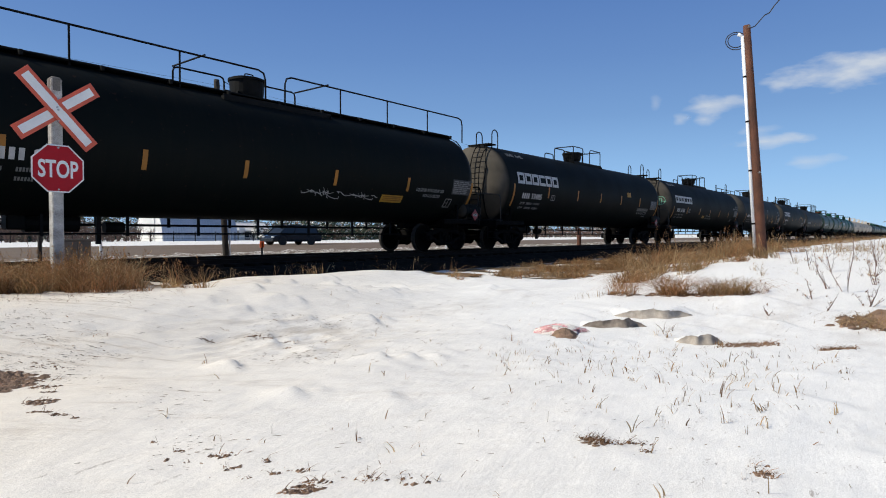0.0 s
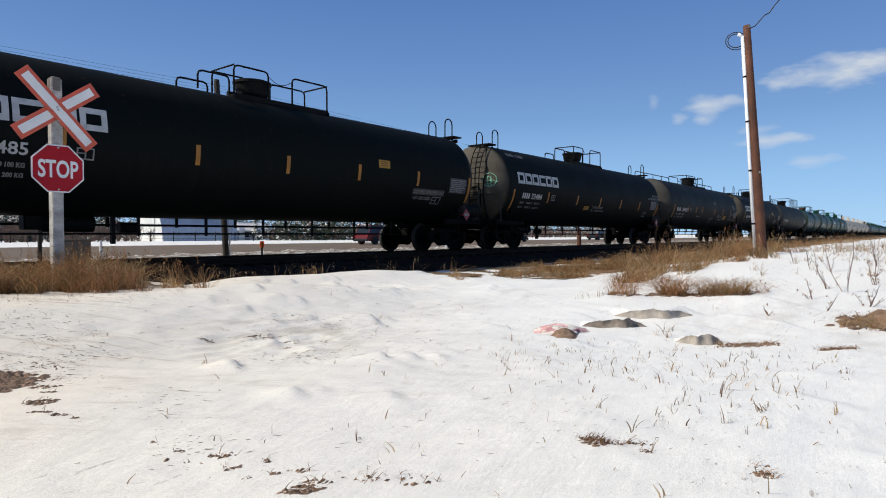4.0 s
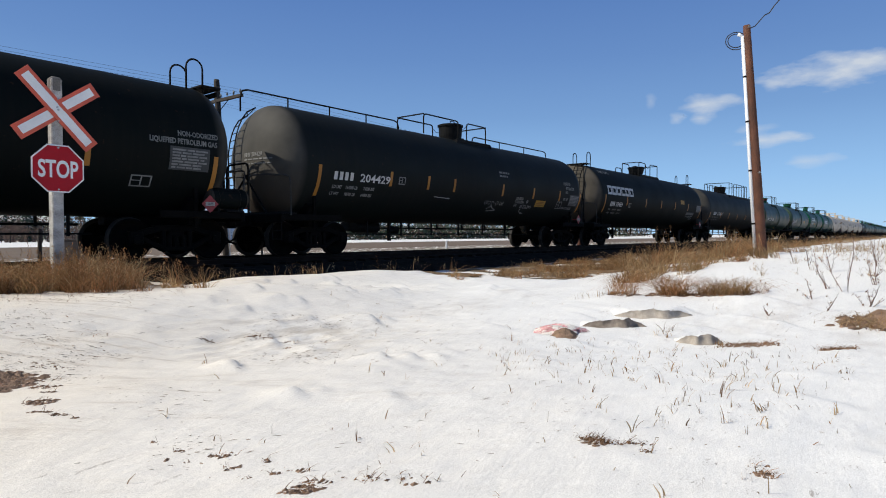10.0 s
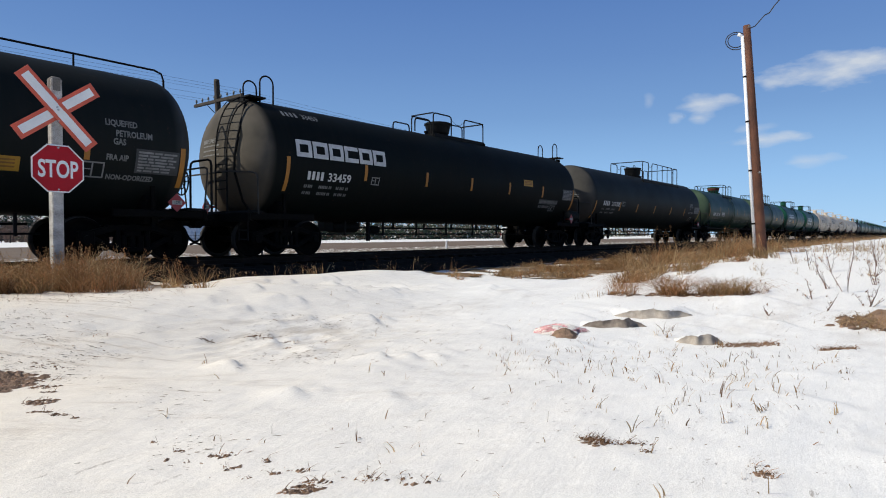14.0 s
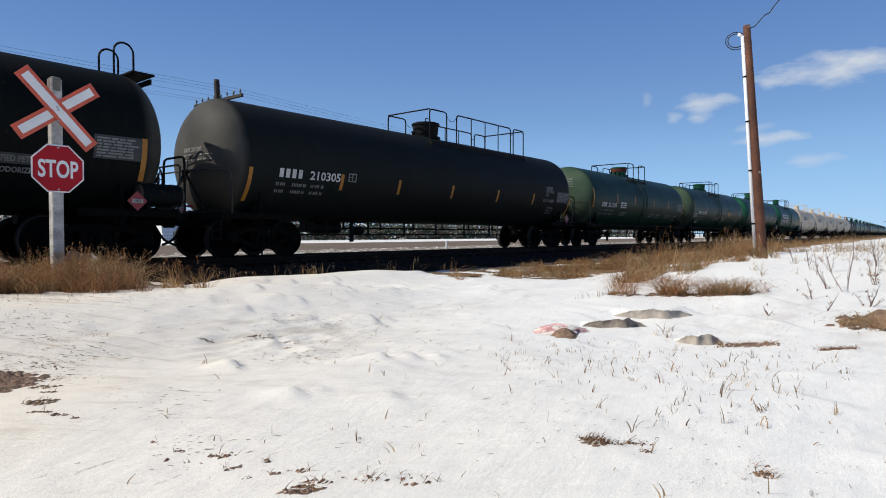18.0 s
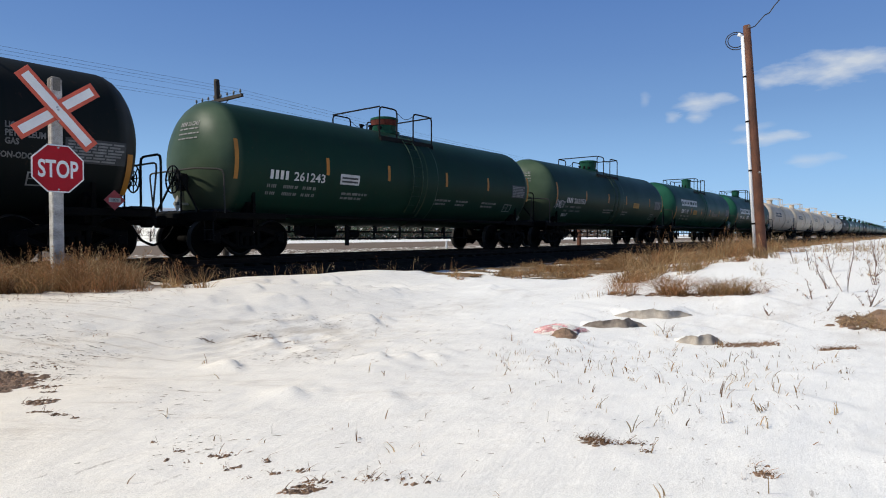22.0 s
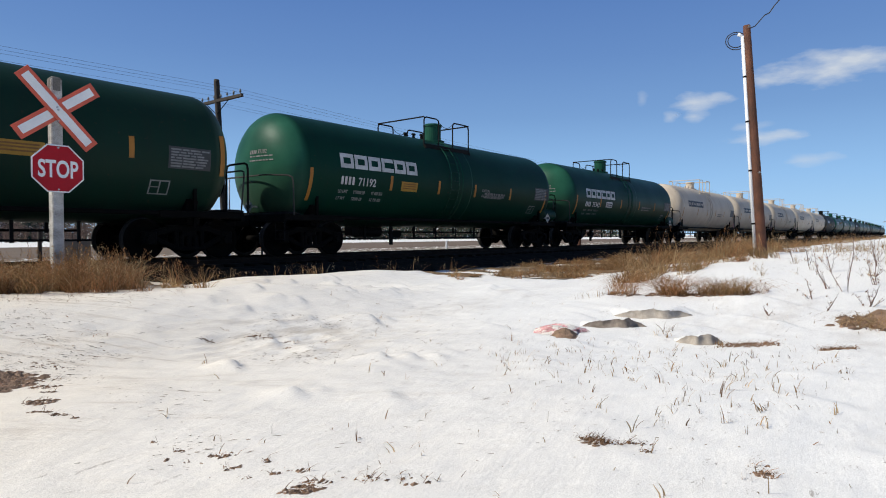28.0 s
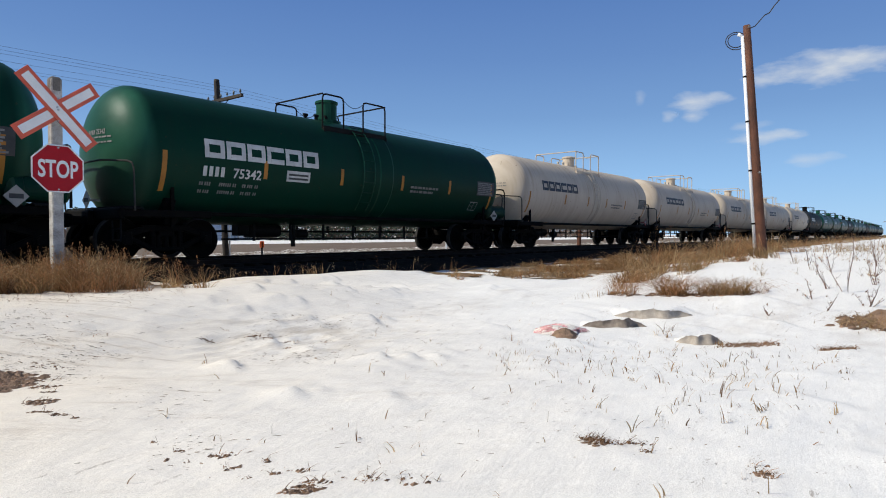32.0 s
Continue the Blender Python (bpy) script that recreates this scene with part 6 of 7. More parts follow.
def spruce_meshes(h, seed, snow):
    rnd = random.Random(seed)
    vs, fs, slots = [], [], []
    r0 = h * rnd.uniform(0.20, 0.26)
    levels = 15
    for lv in range(levels):
        k = lv / (levels - 1)
        z = h * (0.06 + 0.92 * k)
        r = r0 * (1 - k) ** 0.85 + 0.05
        n = max(5, int(15 * (1 - k)) + 4)
        for i in range(n):
            a = 2 * math.pi * (i + rnd.random() * 0.8) / n
            q = r * rnd.uniform(0.65, 1.12)
            d, w = Vector((math.cos(a), math.sin(a), 0)), Vector((-math.sin(a), math.cos(a), 0))
            for seg in range(3):
                s0, s1 = seg / 3, (seg + 1.25) / 3
                ww = 0.16 * q * (1.25 - s0) + 0.05
                b = len(vs)
                z0, z1 = z - q * 0.35 * s0 ** 1.5, z - q * 0.38 * s1 ** 1.4
                vs += [d * q * s0 + w * ww + Vector((0, 0, z0 - ww * 0.5)), d * q * s0 - w * ww + Vector((0, 0, z0 - ww * 0.5)), d * q * s1 + Vector((0, 0, z1 - 0.08)), d * q * s0 + Vector((0, 0, z0 + ww * 0.25))]
                fs += [(b, b + 2, b + 3), (b + 3, b + 2, b + 1), (b, b + 3, b + 1)]
                sn = 1 if rnd.random() < snow else 0
                slots += [sn, sn, 0]
    return mesh_of("crown", vs, fs, ["spruce", "snow"], False, slots)


def spruce(x, y, h, seed, snow=0.3):
    t = thing("spruce_tree", "dark spruce with some snow on its boughs" if snow < 0.45 else "spruce heavily laden with snow", "tree", "spruces beyond the road", pose(x, y, -0.32))
    v, f = lathe([(-0.2, h * 0.02), (h * 0.5, h * 0.012), (h, 0.01)], 8, "z")
    part("trunk", mesh_of("trunk", v, f, "bark"), t)
    part("crown", spruce_meshes(h, seed, snow), t)


for k, (x, y, h, sn) in enumerate(((23.9, 75, 6.6, 0.1), (37.0, 86, 6.0, 0.15), (41.0, 84, 4.6, 0.1), (43.2, 86, 4.2, 0.1), (51.8, 74, 4.2, 0.55), (58.2, 77, 4.0, 0.6), (63.6, 73, 3.8, 0.6), (66.0, 76, 4.4, 0.5), (74.5, 74, 4.2, 0.65),
                                   (80.5, 76, 4.5, 0.6), (88, 75, 4.6, 0.5), (96, 78, 5.0, 0.4), (110, 80, 5.0, 0.4), (28.6, 82, 4.0, 0.3), (20.5, 80, 3.6, 0.5), (134, 84, 5.5, 0.3), (165, 90, 6.5, 0.3))):
    spruce(x, y, h, 40 + k, sn)


def twig_bush(rnd, vs, fs, x, y, z, h, n, spread, r=0.012):
    """Bare branching stems from one root."""
    for i in range(n):
        a, lean = rnd.uniform(0, 6.28), rnd.uniform(0.05, spread)
        p, d = Vector((x + rnd.uniform(-0.08, 0.08), y + rnd.uniform(-0.08, 0.08), z)), Vector((math.cos(a) * lean, math.sin(a) * lean, 1)).normalized()
        stems = [(p, d, h * rnd.uniform(0.6, 1.0), r)]
        for depth in range(3):
            nxt = []
            for p0, d0, l0, r0 in stems:
                q = p0 + d0 * l0 * 0.5
                e = p0 + d0 * l0
                w = Vector((d0.y, -d0.x, 0.1)).normalized() * r0
                u = d0.cross(w).normalized() * r0
                b = len(vs)
                vs += [p0 + w, p0 - w * 0.5 + u * 0.87, p0 - w * 0.5 - u * 0.87, e]
                fs += [(b, b + 1, b + 3), (b + 1, b + 2, b + 3), (b + 2, b, b + 3)]
                if depth < 2:
                    for k in range(3):
                        s = p0 + d0 * l0 * rnd.uniform(0.35, 0.85)
                        dd = (d0 + Vector((rnd.uniform(-0.8, 0.8), rnd.uniform(-0.8, 0.8), rnd.uniform(0, 0.5)))).normalized()
                        nxt.append((s, dd, l0 * rnd.uniform(0.3, 0.5), r0 * 0.6))
            stems = nxt


def hedges():
    rnd = random.Random(5)
    vs, fs = [], []
    spans = [(15, 35, 72, 2.6, 130), (52, 100, 82, 2.4, 260), (100, 190, 84, 3.2, 200)]
    for x0, x1, y, h, n in spans:
        for i in range(n):
            twig_bush(rnd, vs, fs, rnd.uniform(x0, x1), y + rnd.uniform(-2.5, 2.5), -0.3, h * rnd.uniform(0.6, 1.0), 6, 0.5, 0.03)
    tagged(new("bare_hedge", mesh_of("bare_hedge", vs, fs, "twig")), "bare brown shrubs behind the road", "shrubs", kind="stuff")


hedges()


def far_woods():
    """A ragged belt of low dark conifers and brush behind the yards."""
    rnd = random.Random(12)
    vs, fs, slots = [], [], []
    for i in range(640):
        x = 14 + 240 * rnd.random() ** 1.9
        y, h = rnd.uniform(86, 97), rnd.uniform(3.2, 4.9) * (1 + 0.25 * smooth01(90, 200, x))
        dark = rnd.random() < 0.55
        r = h * rnd.uniform(0.22, 0.36)
        for j in range(80):
            k = rnd.random()
            q = r * ((1 - k) ** 0.7 if dark else math.sqrt(max(0.05, 1 - (2 * k - 0.8) ** 2 * 0.5))) * rnd.uniform(0.5, 1.1)
            a = rnd.uniform(0, 6.28)
            c = Vector((x + q * math.cos(a), y + q * math.sin(a), -0.3 + h * (0.03 + 0.95 * k)))
            w = rnd.uniform(0.16, 0.40) * (1.2 - 0.6 * k)
            b = len(vs)
            vs += [c + Vector((rnd.uniform(-w, w) * 1.4, rnd.uniform(-w, w) * 1.4, rnd.uniform(-w, w))) for n in range(3)]
            fs.append((b, b + 1, b + 2))
            slots.append((2 if rnd.random() < 0.14 else 0) if dark else (2 if rnd.random() < 0.05 else 1))
    for i in range(420):
        x, y, h = rnd.uniform(50, 106), rnd.uniform(64, 70), rnd.uniform(1.5, 3.0)
        for j in range(46):
            k = rnd.random()
            a, q = rnd.uniform(0, 6.28), 0.9 * math.sqrt(rnd.random())
            c = Vector((x + q * math.cos(a), y + q * math.sin(a), -0.3 + h * k))
            w = rnd.uniform(0.12, 0.34)
            b = len(vs)
            vs += [c + Vector((rnd.uniform(-w, w) * 1.3, rnd.uniform(-w, w) * 1.3, rnd.uniform(-w, w))) for n in range(3)]
            fs.append((b, b + 1, b + 2))
            slots.append(2 if rnd.random() < 0.08 else rnd.choice((0, 0, 0, 1)))
    tagged(new("far_woods", mesh_of("far_woods", vs, fs, ["spruce", "twig", "snow"], False, slots)), "belt of dark conifers and brush with patches of snow", "woods", kind="stuff")


far_woods()


# ---- dry grass ----
def blade(vs, fs, x, y, z, h, a, lean, w, rnd):
    """One dry leaf: a tapered strip in three bent pieces."""
    d = Vector((math.cos(a), math.sin(a), 0))
    s = Vector((-math.sin(a + 1.0), math.cos(a + 1.0), 0)) * w
    p0 = Vector((x, y, z))
    p1 = p0 + Vector((0, 0, h * 0.5)) + d * h * lean * 0.22
    p2 = p0 + Vector((0, 0, h * 0.85)) + d * h * lean * 0.62
    p3 = p0 + Vector((0, 0, h * (1 - 0.25 * lean))) + d * h * lean * 1.05
    b = len(vs)
    vs += [p0 - s, p0 + s, p1 - s * 0.8, p1 + s * 0.8, p2 - s * 0.5, p2 + s * 0.5, p3]
    fs += [(b, b + 1, b + 3, b + 2), (b + 2, b + 3, b + 5, b + 4), (b + 4, b + 5, b + 6)]


def grass_patch(name, label, spots, mats, seed, kind="stuff", wide=1.0, stalks=0.0, bendy=1.0, mess=1.0):
    """Tufts bent by the wind: each spot is x, y, radius, height, blades; stalks: share of tall seed stalks."""
    rnd = random.Random(seed)
    vs, fs, slots = [], [], []
    for x, y, r, h, n in spots:
        bias, loose, tone = rnd.uniform(0, 6.28), rnd.uniform(0.5, 1.6) * mess, rnd.randrange(len(mats))
        for i in range(n):
            a, q = rnd.uniform(0, 6.28), r * math.sqrt(rnd.random())
            px, py = x + math.cos(a) * q, y + math.sin(a) * q
            lean = bendy * (rnd.uniform(0.1, 1.0) if rnd.random() < 0.5 else rnd.uniform(0.8, 2.4))
            k = len(fs)
            if rnd.random() < stalks:
                top = h * rnd.uniform(1.0, 1.6)
                d = rnd.gauss(bias, 1.0)
                blade(vs, fs, px, py, ground_z(px, py) - 0.02, top, d, rnd.uniform(0.05, 0.5), 0.0022 * wide, rnd)
                tip = vs[-1]
                for j in range(9):
                    c = tip + Vector((rnd.uniform(-0.016, 0.016), rnd.uniform(-0.016, 0.016), -0.016 * j))
                    b = len(vs)
                    vs += [c + Vector((rnd.uniform(-0.014, 0.014), rnd.uniform(-0.014, 0.014), rnd.uniform(-0.02, 0.02))) for e in range(3)]
                    fs.append((b, b + 1, b + 2))
            else:
                blade(vs, fs, px, py, ground_z(px, py) - 0.02, h * rnd.uniform(0.2, 1.15), rnd.gauss(bias, loose), lean, rnd.uniform(0.0012, 0.0032) * (1 + h) * wide, rnd)
            slot = tone if rnd.random() < 0.6 else rnd.randrange(len(mats))
            slots += [slot] * (len(fs) - k)
    return tagged(new(name, mesh_of(name, vs, fs, mats, False, slots)), label, "grass", kind=kind)


def scatter(rnd, n, x0, x1, y0, y1, r, h, blades, keep=None):
    out = []
    while len(out) < n:
        x, y = rnd.uniform(x0, x1), rnd.uniform(y0, y1)
        if keep is None or keep(x, y):
            out.append((x, y, r * rnd.uniform(0.6, 1.4), h * rnd.uniform(0.6, 1.25), int(blades * rnd.uniform(0.6, 1.3))))
    return out


def thatch_edge(x, y):
    """Above zero where dead grass mats the ground between the snow and the track."""
    w = 0.7 * noise.noise((x * 0.6, y * 0.6, 2)) + 0.35 * noise.noise((x * 1.9, y * 1.9, 5))
    strip = min(y - (9.2 - 0.72 * (x - 11)) + w, y - 3.6 + w, 10.5 - y, (32.3 - math.degrees(math.atan2(y, max(x, 0.1)))) * 0.2 + 0.4 * w)
    patch_w = 1.3 * noise.noise((x * 0.8, y * 0.8, 15)) + 0.12
    near = min(y - (9.2 - 2.4 * (x - 11)) + w, y - 2.9 + 0.6 * w, 19 - x, patch_w + 0.4 * w)
    strip = max(strip, near)
    corner = min(y - (8.35 - 0.1 * x) + 0.6 * w, 4.5 - x + 0.5 * w, 11.4 - y)
    return max(strip, corner)


def thatch():
    vs, fs, at = [], [], {}
    step = 0.16

    def spot(i, j):
        if (i, j) not in at:
            x, y = i * step, j * step
            at[(i, j)] = len(vs)
            vs.append((x + 0.06 * noise.noise((x * 9, y * 9, 1)), y + 0.06 * noise.noise((x * 9, y * 9, 6)), ground_z(x, y) + 0.012 + 0.03 * noise.noise((x * 4, y * 4, 8))))
        return at[(i, j)]

    for i in range(-30, 520):
        for j in range(22, 74):
            x, y = i * step, j * step
            if thatch_edge(x + step / 2, y + step / 2) > 0:
                fs.append((spot(i, j), spot(i + 1, j), spot(i + 1, j + 1), spot(i, j + 1)))
    tagged(new("matted_grass", mesh_of("matted_grass", vs, fs, "thatch", True)), "flat mat of dead brown grass with snow in it", "grass", kind="stuff")


thatch()


def dirt_specks():
    """Soil and chaff blown on to the snow, and painted shade of the crust: ragged slivers of many lengths, thickest in
    the thawed hollows.
    """
    rnd = random.Random(77)
    vs, fs, slots = [], [], []
    along, across = Vector((0.70, -0.71)), Vector((0.71, 0.70))
    spots = ((3.14, 5.24, 0.10, 0.05, 14), (3.58, 5.06, 0.22, 0.16, 50), (3.12, 4.25, 0.30, 0.26, 44), (3.38, 3.92, 0.50, 0.30, 70), (3.75, 4.55, 0.40, 0.40, 50), (4.55, 5.30, 0.45, 0.30, 50), (1.95, 6.15, 0.5, 0.25, 60), (1.75, 6.6, 0.5, 0.5, 40), (1.97, 5.67, 0.2, 0.1, 22), (1.70, 5.15, 0.22, 0.3, 70),
             (1.72, 4.75, 0.2, 0.2, 36), (2.16, 5.27, 0.3, 0.2, 24), (2.6, 7.2, 0.9, 0.4, 60), (3.3, 7.0, 0.5, 0.2, 30), (1.9, 3.5, 0.5, 0.6, 40), (1.53, 2.75, 0.15, 0.2, 26), (2.4, 1.9, 0.8, 0.4, 30), (5.5, 7.4, 1.2, 0.4, 36), (5.0, 3.0, 1.6, 0.8, 36), (3.3, 1.0, 0.9, 0.6, 24), (7.0, 2.0, 1.5, 0.8, 20))
    for cx, cy, la, lb, n in spots:
        for i in range(2 * n):
            p = Vector((cx, cy)) + along * rnd.gauss(0, la * 0.6) + across * rnd.gauss(0, lb * 0.6)
            turn = Matrix.Rotation(rnd.gauss(0, 0.35), 2)
            da, db = turn @ along, turn @ across
            far = 0.5 + 0.14 * math.hypot(*p)
            ln = rnd.choice((0.003, 0.005, 0.005, 0.008, 0.012, 0.022)) * rnd.uniform(0.7, 1.3) * far
            wd = min(ln * 0.7, rnd.uniform(0.002, 0.006) * far)
            k, m = len(vs), 9
            for j in range(m):
                t = 6.283 * j / m
                q = p + da * ln * math.cos(t) * rnd.uniform(0.5, 1.3) + db * wd * math.sin(t) * rnd.uniform(0.4, 1.4)
                vs.append((q.x, q.y, ground_z(q.x, q.y) + 0.001))
            vs.append((p.x, p.y, ground_z(p.x, p.y) + wd * 0.4))
            fs += [(k + j, k + (j + 1) % m, k + m) for j in range(m)]
            slots += [0 if rnd.random() < 0.8 else 1] * m
    tagged(new("dirt_specks", mesh_of("dirt_specks", vs, fs, ["silt", "soil"], False, slots)), "thin brown streaks of silt, chaff and painted crust shade on the snow", "soil", kind="stuff")


dirt_specks()


def grasses():
    rnd = random.Random(21)
    # round the crossing sign: clumps with gaps of snow between them
    def by_sign(x, y):
        ragged = 0.35 * noise.noise((x * 1.3, 0.0, 6.0)) + 0.18 * noise.noise((x * 4.0, 0.0, 3.0))
        return y > 8.15 - 0.12 * x + ragged and math.atan2(y, x) > 1.13 + 0.02 * noise.noise((y * 2.0, 0, 1)) and noise.noise((x * 1.7, y * 1.7, 12)) > 0.0
    near = [(3.3, 7.8, 0.15, 0.36, 150), (3.6, 7.95, 0.16, 0.38, 150), (3.05, 7.95, 0.15, 0.38, 130), (3.85, 8.2, 0.14, 0.36, 120), (3.5, 8.4, 0.2, 0.4, 120), (3.62, 7.5, 0.10, 0.16, 60), (2.6, 8.0, 0.15, 0.36, 120), (2.3, 8.15, 0.16, 0.36, 120), (1.9, 8.2, 0.16, 0.36, 120)]
    near += scatter(rnd, 200, 0.4, 5.3, 7.6, 10.8, 0.14, 0.33, 96, by_sign)
    grass_patch("sign_grass", "tangled brown dry grass round the sign post", near, ["straw_orange", "straw_brown", "straw", "straw_brown", "straw_pale"], 1, wide=1.2, stalks=0.05, bendy=1.0, mess=4.0)
    # single clumps and thin stalks along the foot of the bank
    clumps = [(4.30, 8.10, 0.13, 0.24, 60), (4.75, 8.75, 0.12, 0.36, 80), (5.2, 8.85, 0.13, 0.38, 80), (4.05, 7.65, 0.12, 0.12, 40), (5.0, 9.5, 0.12, 0.26, 40)]
    grass_patch("clump_grass", "arching brown grass clumps at the edge of the ballast", clumps, ["straw_orange", "straw", "straw_pale"], 12, wide=1.4, stalks=0.08, bendy=1.3, mess=2.0)
    foot = scatter(rnd, 16, 6.0, 9.0, 9.6, 10.6, 0.14, 0.24, 4) + scatter(rnd, 6, 7.8, 8.6, 9.5, 9.9, 0.12, 0.26, 6) + scatter(rnd, 26, 8.5, 13.5, 9.7, 11.5, 0.16, 0.28, 5)
    grass_patch("bank_grass", "thin dry grass stalks at the foot of the ballast", foot, ["straw", "straw_pale", "straw_brown"], 2, wide=1.6, stalks=0.3, bendy=0.8)

    # strip from the drift to the service pole: low and broken, taller towards the pole
    def bearing(x, y):
        return math.degrees(math.atan2(y, x))

    def patch_of(x, y):
        return noise.noise((x * 0.75, y * 0.75, 41)) + 0.4 * noise.noise((x * 2.2, y * 2.2, 17))

    def in_strip(x, y):
        return patch_of(x, y) > 0.08 and y > 9.2 - 0.72 * (x - 11) + 0.6 * noise.noise((x * 0.6, y * 0.6, 2)) and y < 10.1 + 0.5 * noise.noise((x * 0.5, 0, 4)) and y > 3.4 and bearing(x, y) < 32.5 + 1.2 * noise.noise((x, y, 4))

    strip = scatter(rnd, 330, 11.9, 26, 3.4, 10.8, 0.20, 0.16, 46, lambda x, y: in_strip(x, y) and bearing(x, y) > 21)
    strip += scatter(rnd, 230, 12.5, 36, 3.4, 10.8, 0.20, 0.26, 46, lambda x, y: in_strip(x, y) and bearing(x, y) < 22)
    strip += scatter(rnd, 34, 12.3, 19, 2.9, 8.0, 0.13, 0.58, 44, lambda x, y: y > 8.6 - 0.72 * (x - 11) and 10.5 < bearing(x, y) < 21.5)
    strip += scatter(rnd, 120, 11.8, 18.5, 2.8, 8.5, 0.16, 0.20, 40, lambda x, y: y > 9.2 - 2.4 * (x - 11) and patch_of(x, y) > 0.05)
    strip += scatter(rnd, 22, 10.9, 13.2, 3.3, 4.9, 0.15, 0.36, 60, lambda x, y: 15 < bearing(x, y) < 21)
    strip += [(11.6, 7.0, 0.13, 0.2, 50), (12.0, 7.4, 0.14, 0.24, 50), (12.2, 6.6, 0.13, 0.18, 40), (10.6, 8.0, 0.12, 0.3, 50), (10.3, 7.6, 0.1, 0.18, 30)]
    strip += scatter(rnd, 260, 34, 150, 3.0, 11.5, 0.7, 0.45, 34)
    grass_patch("strip_grass", "broken low straw-coloured dry grass between snow and track", strip, ["straw", "straw_brown", "straw_pale", "straw_orange", "straw"], 3, wide=1.8, stalks=0.05, mess=2.0)
    pole = scatter(rnd, 40, 15.2, 18.2, 2.6, 4.6, 0.22, 0.42, 46)
    grass_patch("pole_grass", "dry grass round the foot of the service pole", pole, ["straw", "straw_orange", "straw_pale"], 4, wide=1.8, stalks=0.06)
    rise = scatter(rnd, 46, 11.0, 20, -0.5, 2.6, 0.10, 0.16, 9) + scatter(rnd, 40, 16, 30, 0.5, 3.4, 0.3, 0.22, 22)
    grass_patch("rise_grass", "sparse pale grass blades on the snowy rise", rise, ["straw_pale", "straw"], 14, wide=1.6, stalks=0.1)
    # tufts standing in the snow
    for x, y, r, h, n in ((9.26, 2.87, 0.20, 0.33, 480), (9.53, 2.25, 0.34, 0.27, 640), (8.66, 3.45, 0.22, 0.22, 190), (9.75, 1.95, 0.25, 0.18, 120), (10.5, 4.0, 0.22, 0.3, 190), (10.6, 3.5, 0.3, 0.14, 120), (10.9, 4.2, 0.35, 0.26, 240), (9.8, 3.9, 0.2, 0.22, 140), (8.0, 0.25, 0.42, 0.16, 420), (8.3, 0.0, 0.4, 0.14, 300)):
        tuft = grass_patch("grass_tuft", "bent brown grass tuft standing out of the snow", [(x, y, r, h, n)], ["straw_brown", "straw", "straw_orange", "straw_pale"], int(x * 10), kind="", wide=1.3, stalks=0.0, bendy=1.7, mess=2.0)
        tagged(tuft, category="grass tuft", group="grass tufts in the snow")
    # strays lying on the snow before the thicker grass
    loose = random.Random(88)
    strays = scatter(loose, 34, 1.5, 4.3, 7.0, 7.85, 0.13, 0.07, 6) + scatter(loose, 12, 4.3, 5.6, 7.6, 8.6, 0.10, 0.08, 6) + scatter(loose, 14, 1.3, 2.6, 5.4, 6.6, 0.12, 0.05, 5)
    grass_patch("stray_grass", "stray brown grass blades lying on the snow", strays, ["straw_brown", "straw", "straw_orange"], 31, wide=1.3, bendy=1.6, mess=3.0)
    # short stubble
    stub = []
    for i in range(230):
        a, d = radians(rnd.uniform(4, 33)), rnd.gauss(5.0, 0.5)
        stub.append((d * math.cos(a), d * math.sin(a), 0.03, rnd.uniform(0.04, 0.10), rnd.choice((1, 2, 3, 4))))
    for i in range(40):
        stub.append((rnd.gauss(3.9, 0.4), rnd.gauss(0.85, 0.25), 0.03, rnd.uniform(0.06, 0.13), rnd.choice((2, 3, 4))))
    for i in range(240):
        d = rnd.uniform(1.9, 8.5)
        a = radians(rnd.uniform(3, 44)) if rnd.random() < 0.8 else radians(rnd.uniform(40, 66))
        stub.append((d * math.cos(a), d * math.sin(a), 0.03, rnd.uniform(0.04, 0.11), rnd.choice((1, 1, 2, 3))))
    stub += [(6.30, 2.05, 0.10, 0.17, 16), (6.55, 2.10, 0.06, 0.14, 8), (8.2, 3.62, 0.10, 0.15, 14), (8.05, 3.8, 0.08, 0.12, 8), (5.7, 1.75, 0.07, 0.12, 8), (6.05, 1.45, 0.08, 0.12, 10), (7.75, 1.3, 0.05, 0.12, 4)]
    grass_patch("stubble", "short dry grass blades poking through the snow", stub, ["straw_brown", "straw", "straw_pale"], 9, wide=1.25, bendy=0.6)


grasses()


def curved_stem(rnd, vs, fs, p, d, length, r, depth, nodes):
    """A tapering crooked twig in five pieces, with finer twigs leaving it on alternate sides."""
    d = d.normalized()
    steps, ring = 5, None
    for i in range(steps + 1):
        w = Vector((d.y, -d.x, 0.05)).normalized()
        u = d.cross(w)
        rr = r * (1 - 0.75 * i / steps)
        b = len(vs)
        vs += [p + w * rr, p - w * rr * 0.5 + u * rr * 0.87, p - w * rr * 0.5 - u * rr * 0.87]
        if ring is not None:
            fs += [(ring + e, ring + (e + 1) % 3, b + (e + 1) % 3, b + e) for e in range(3)]
        ring = b
        if i and depth and rnd.random() < 0.8:
            side = Vector((rnd.uniform(-1, 1), rnd.uniform(-1, 1), rnd.uniform(0.2, 0.9)))
            curved_stem(rnd, vs, fs, p.copy(), d * 0.5 + side, length * rnd.uniform(0.18, 0.42), rr * 0.6, depth - 1, nodes)
        if i > 1:
            nodes.append(p.copy())
        p = p + d * length / steps
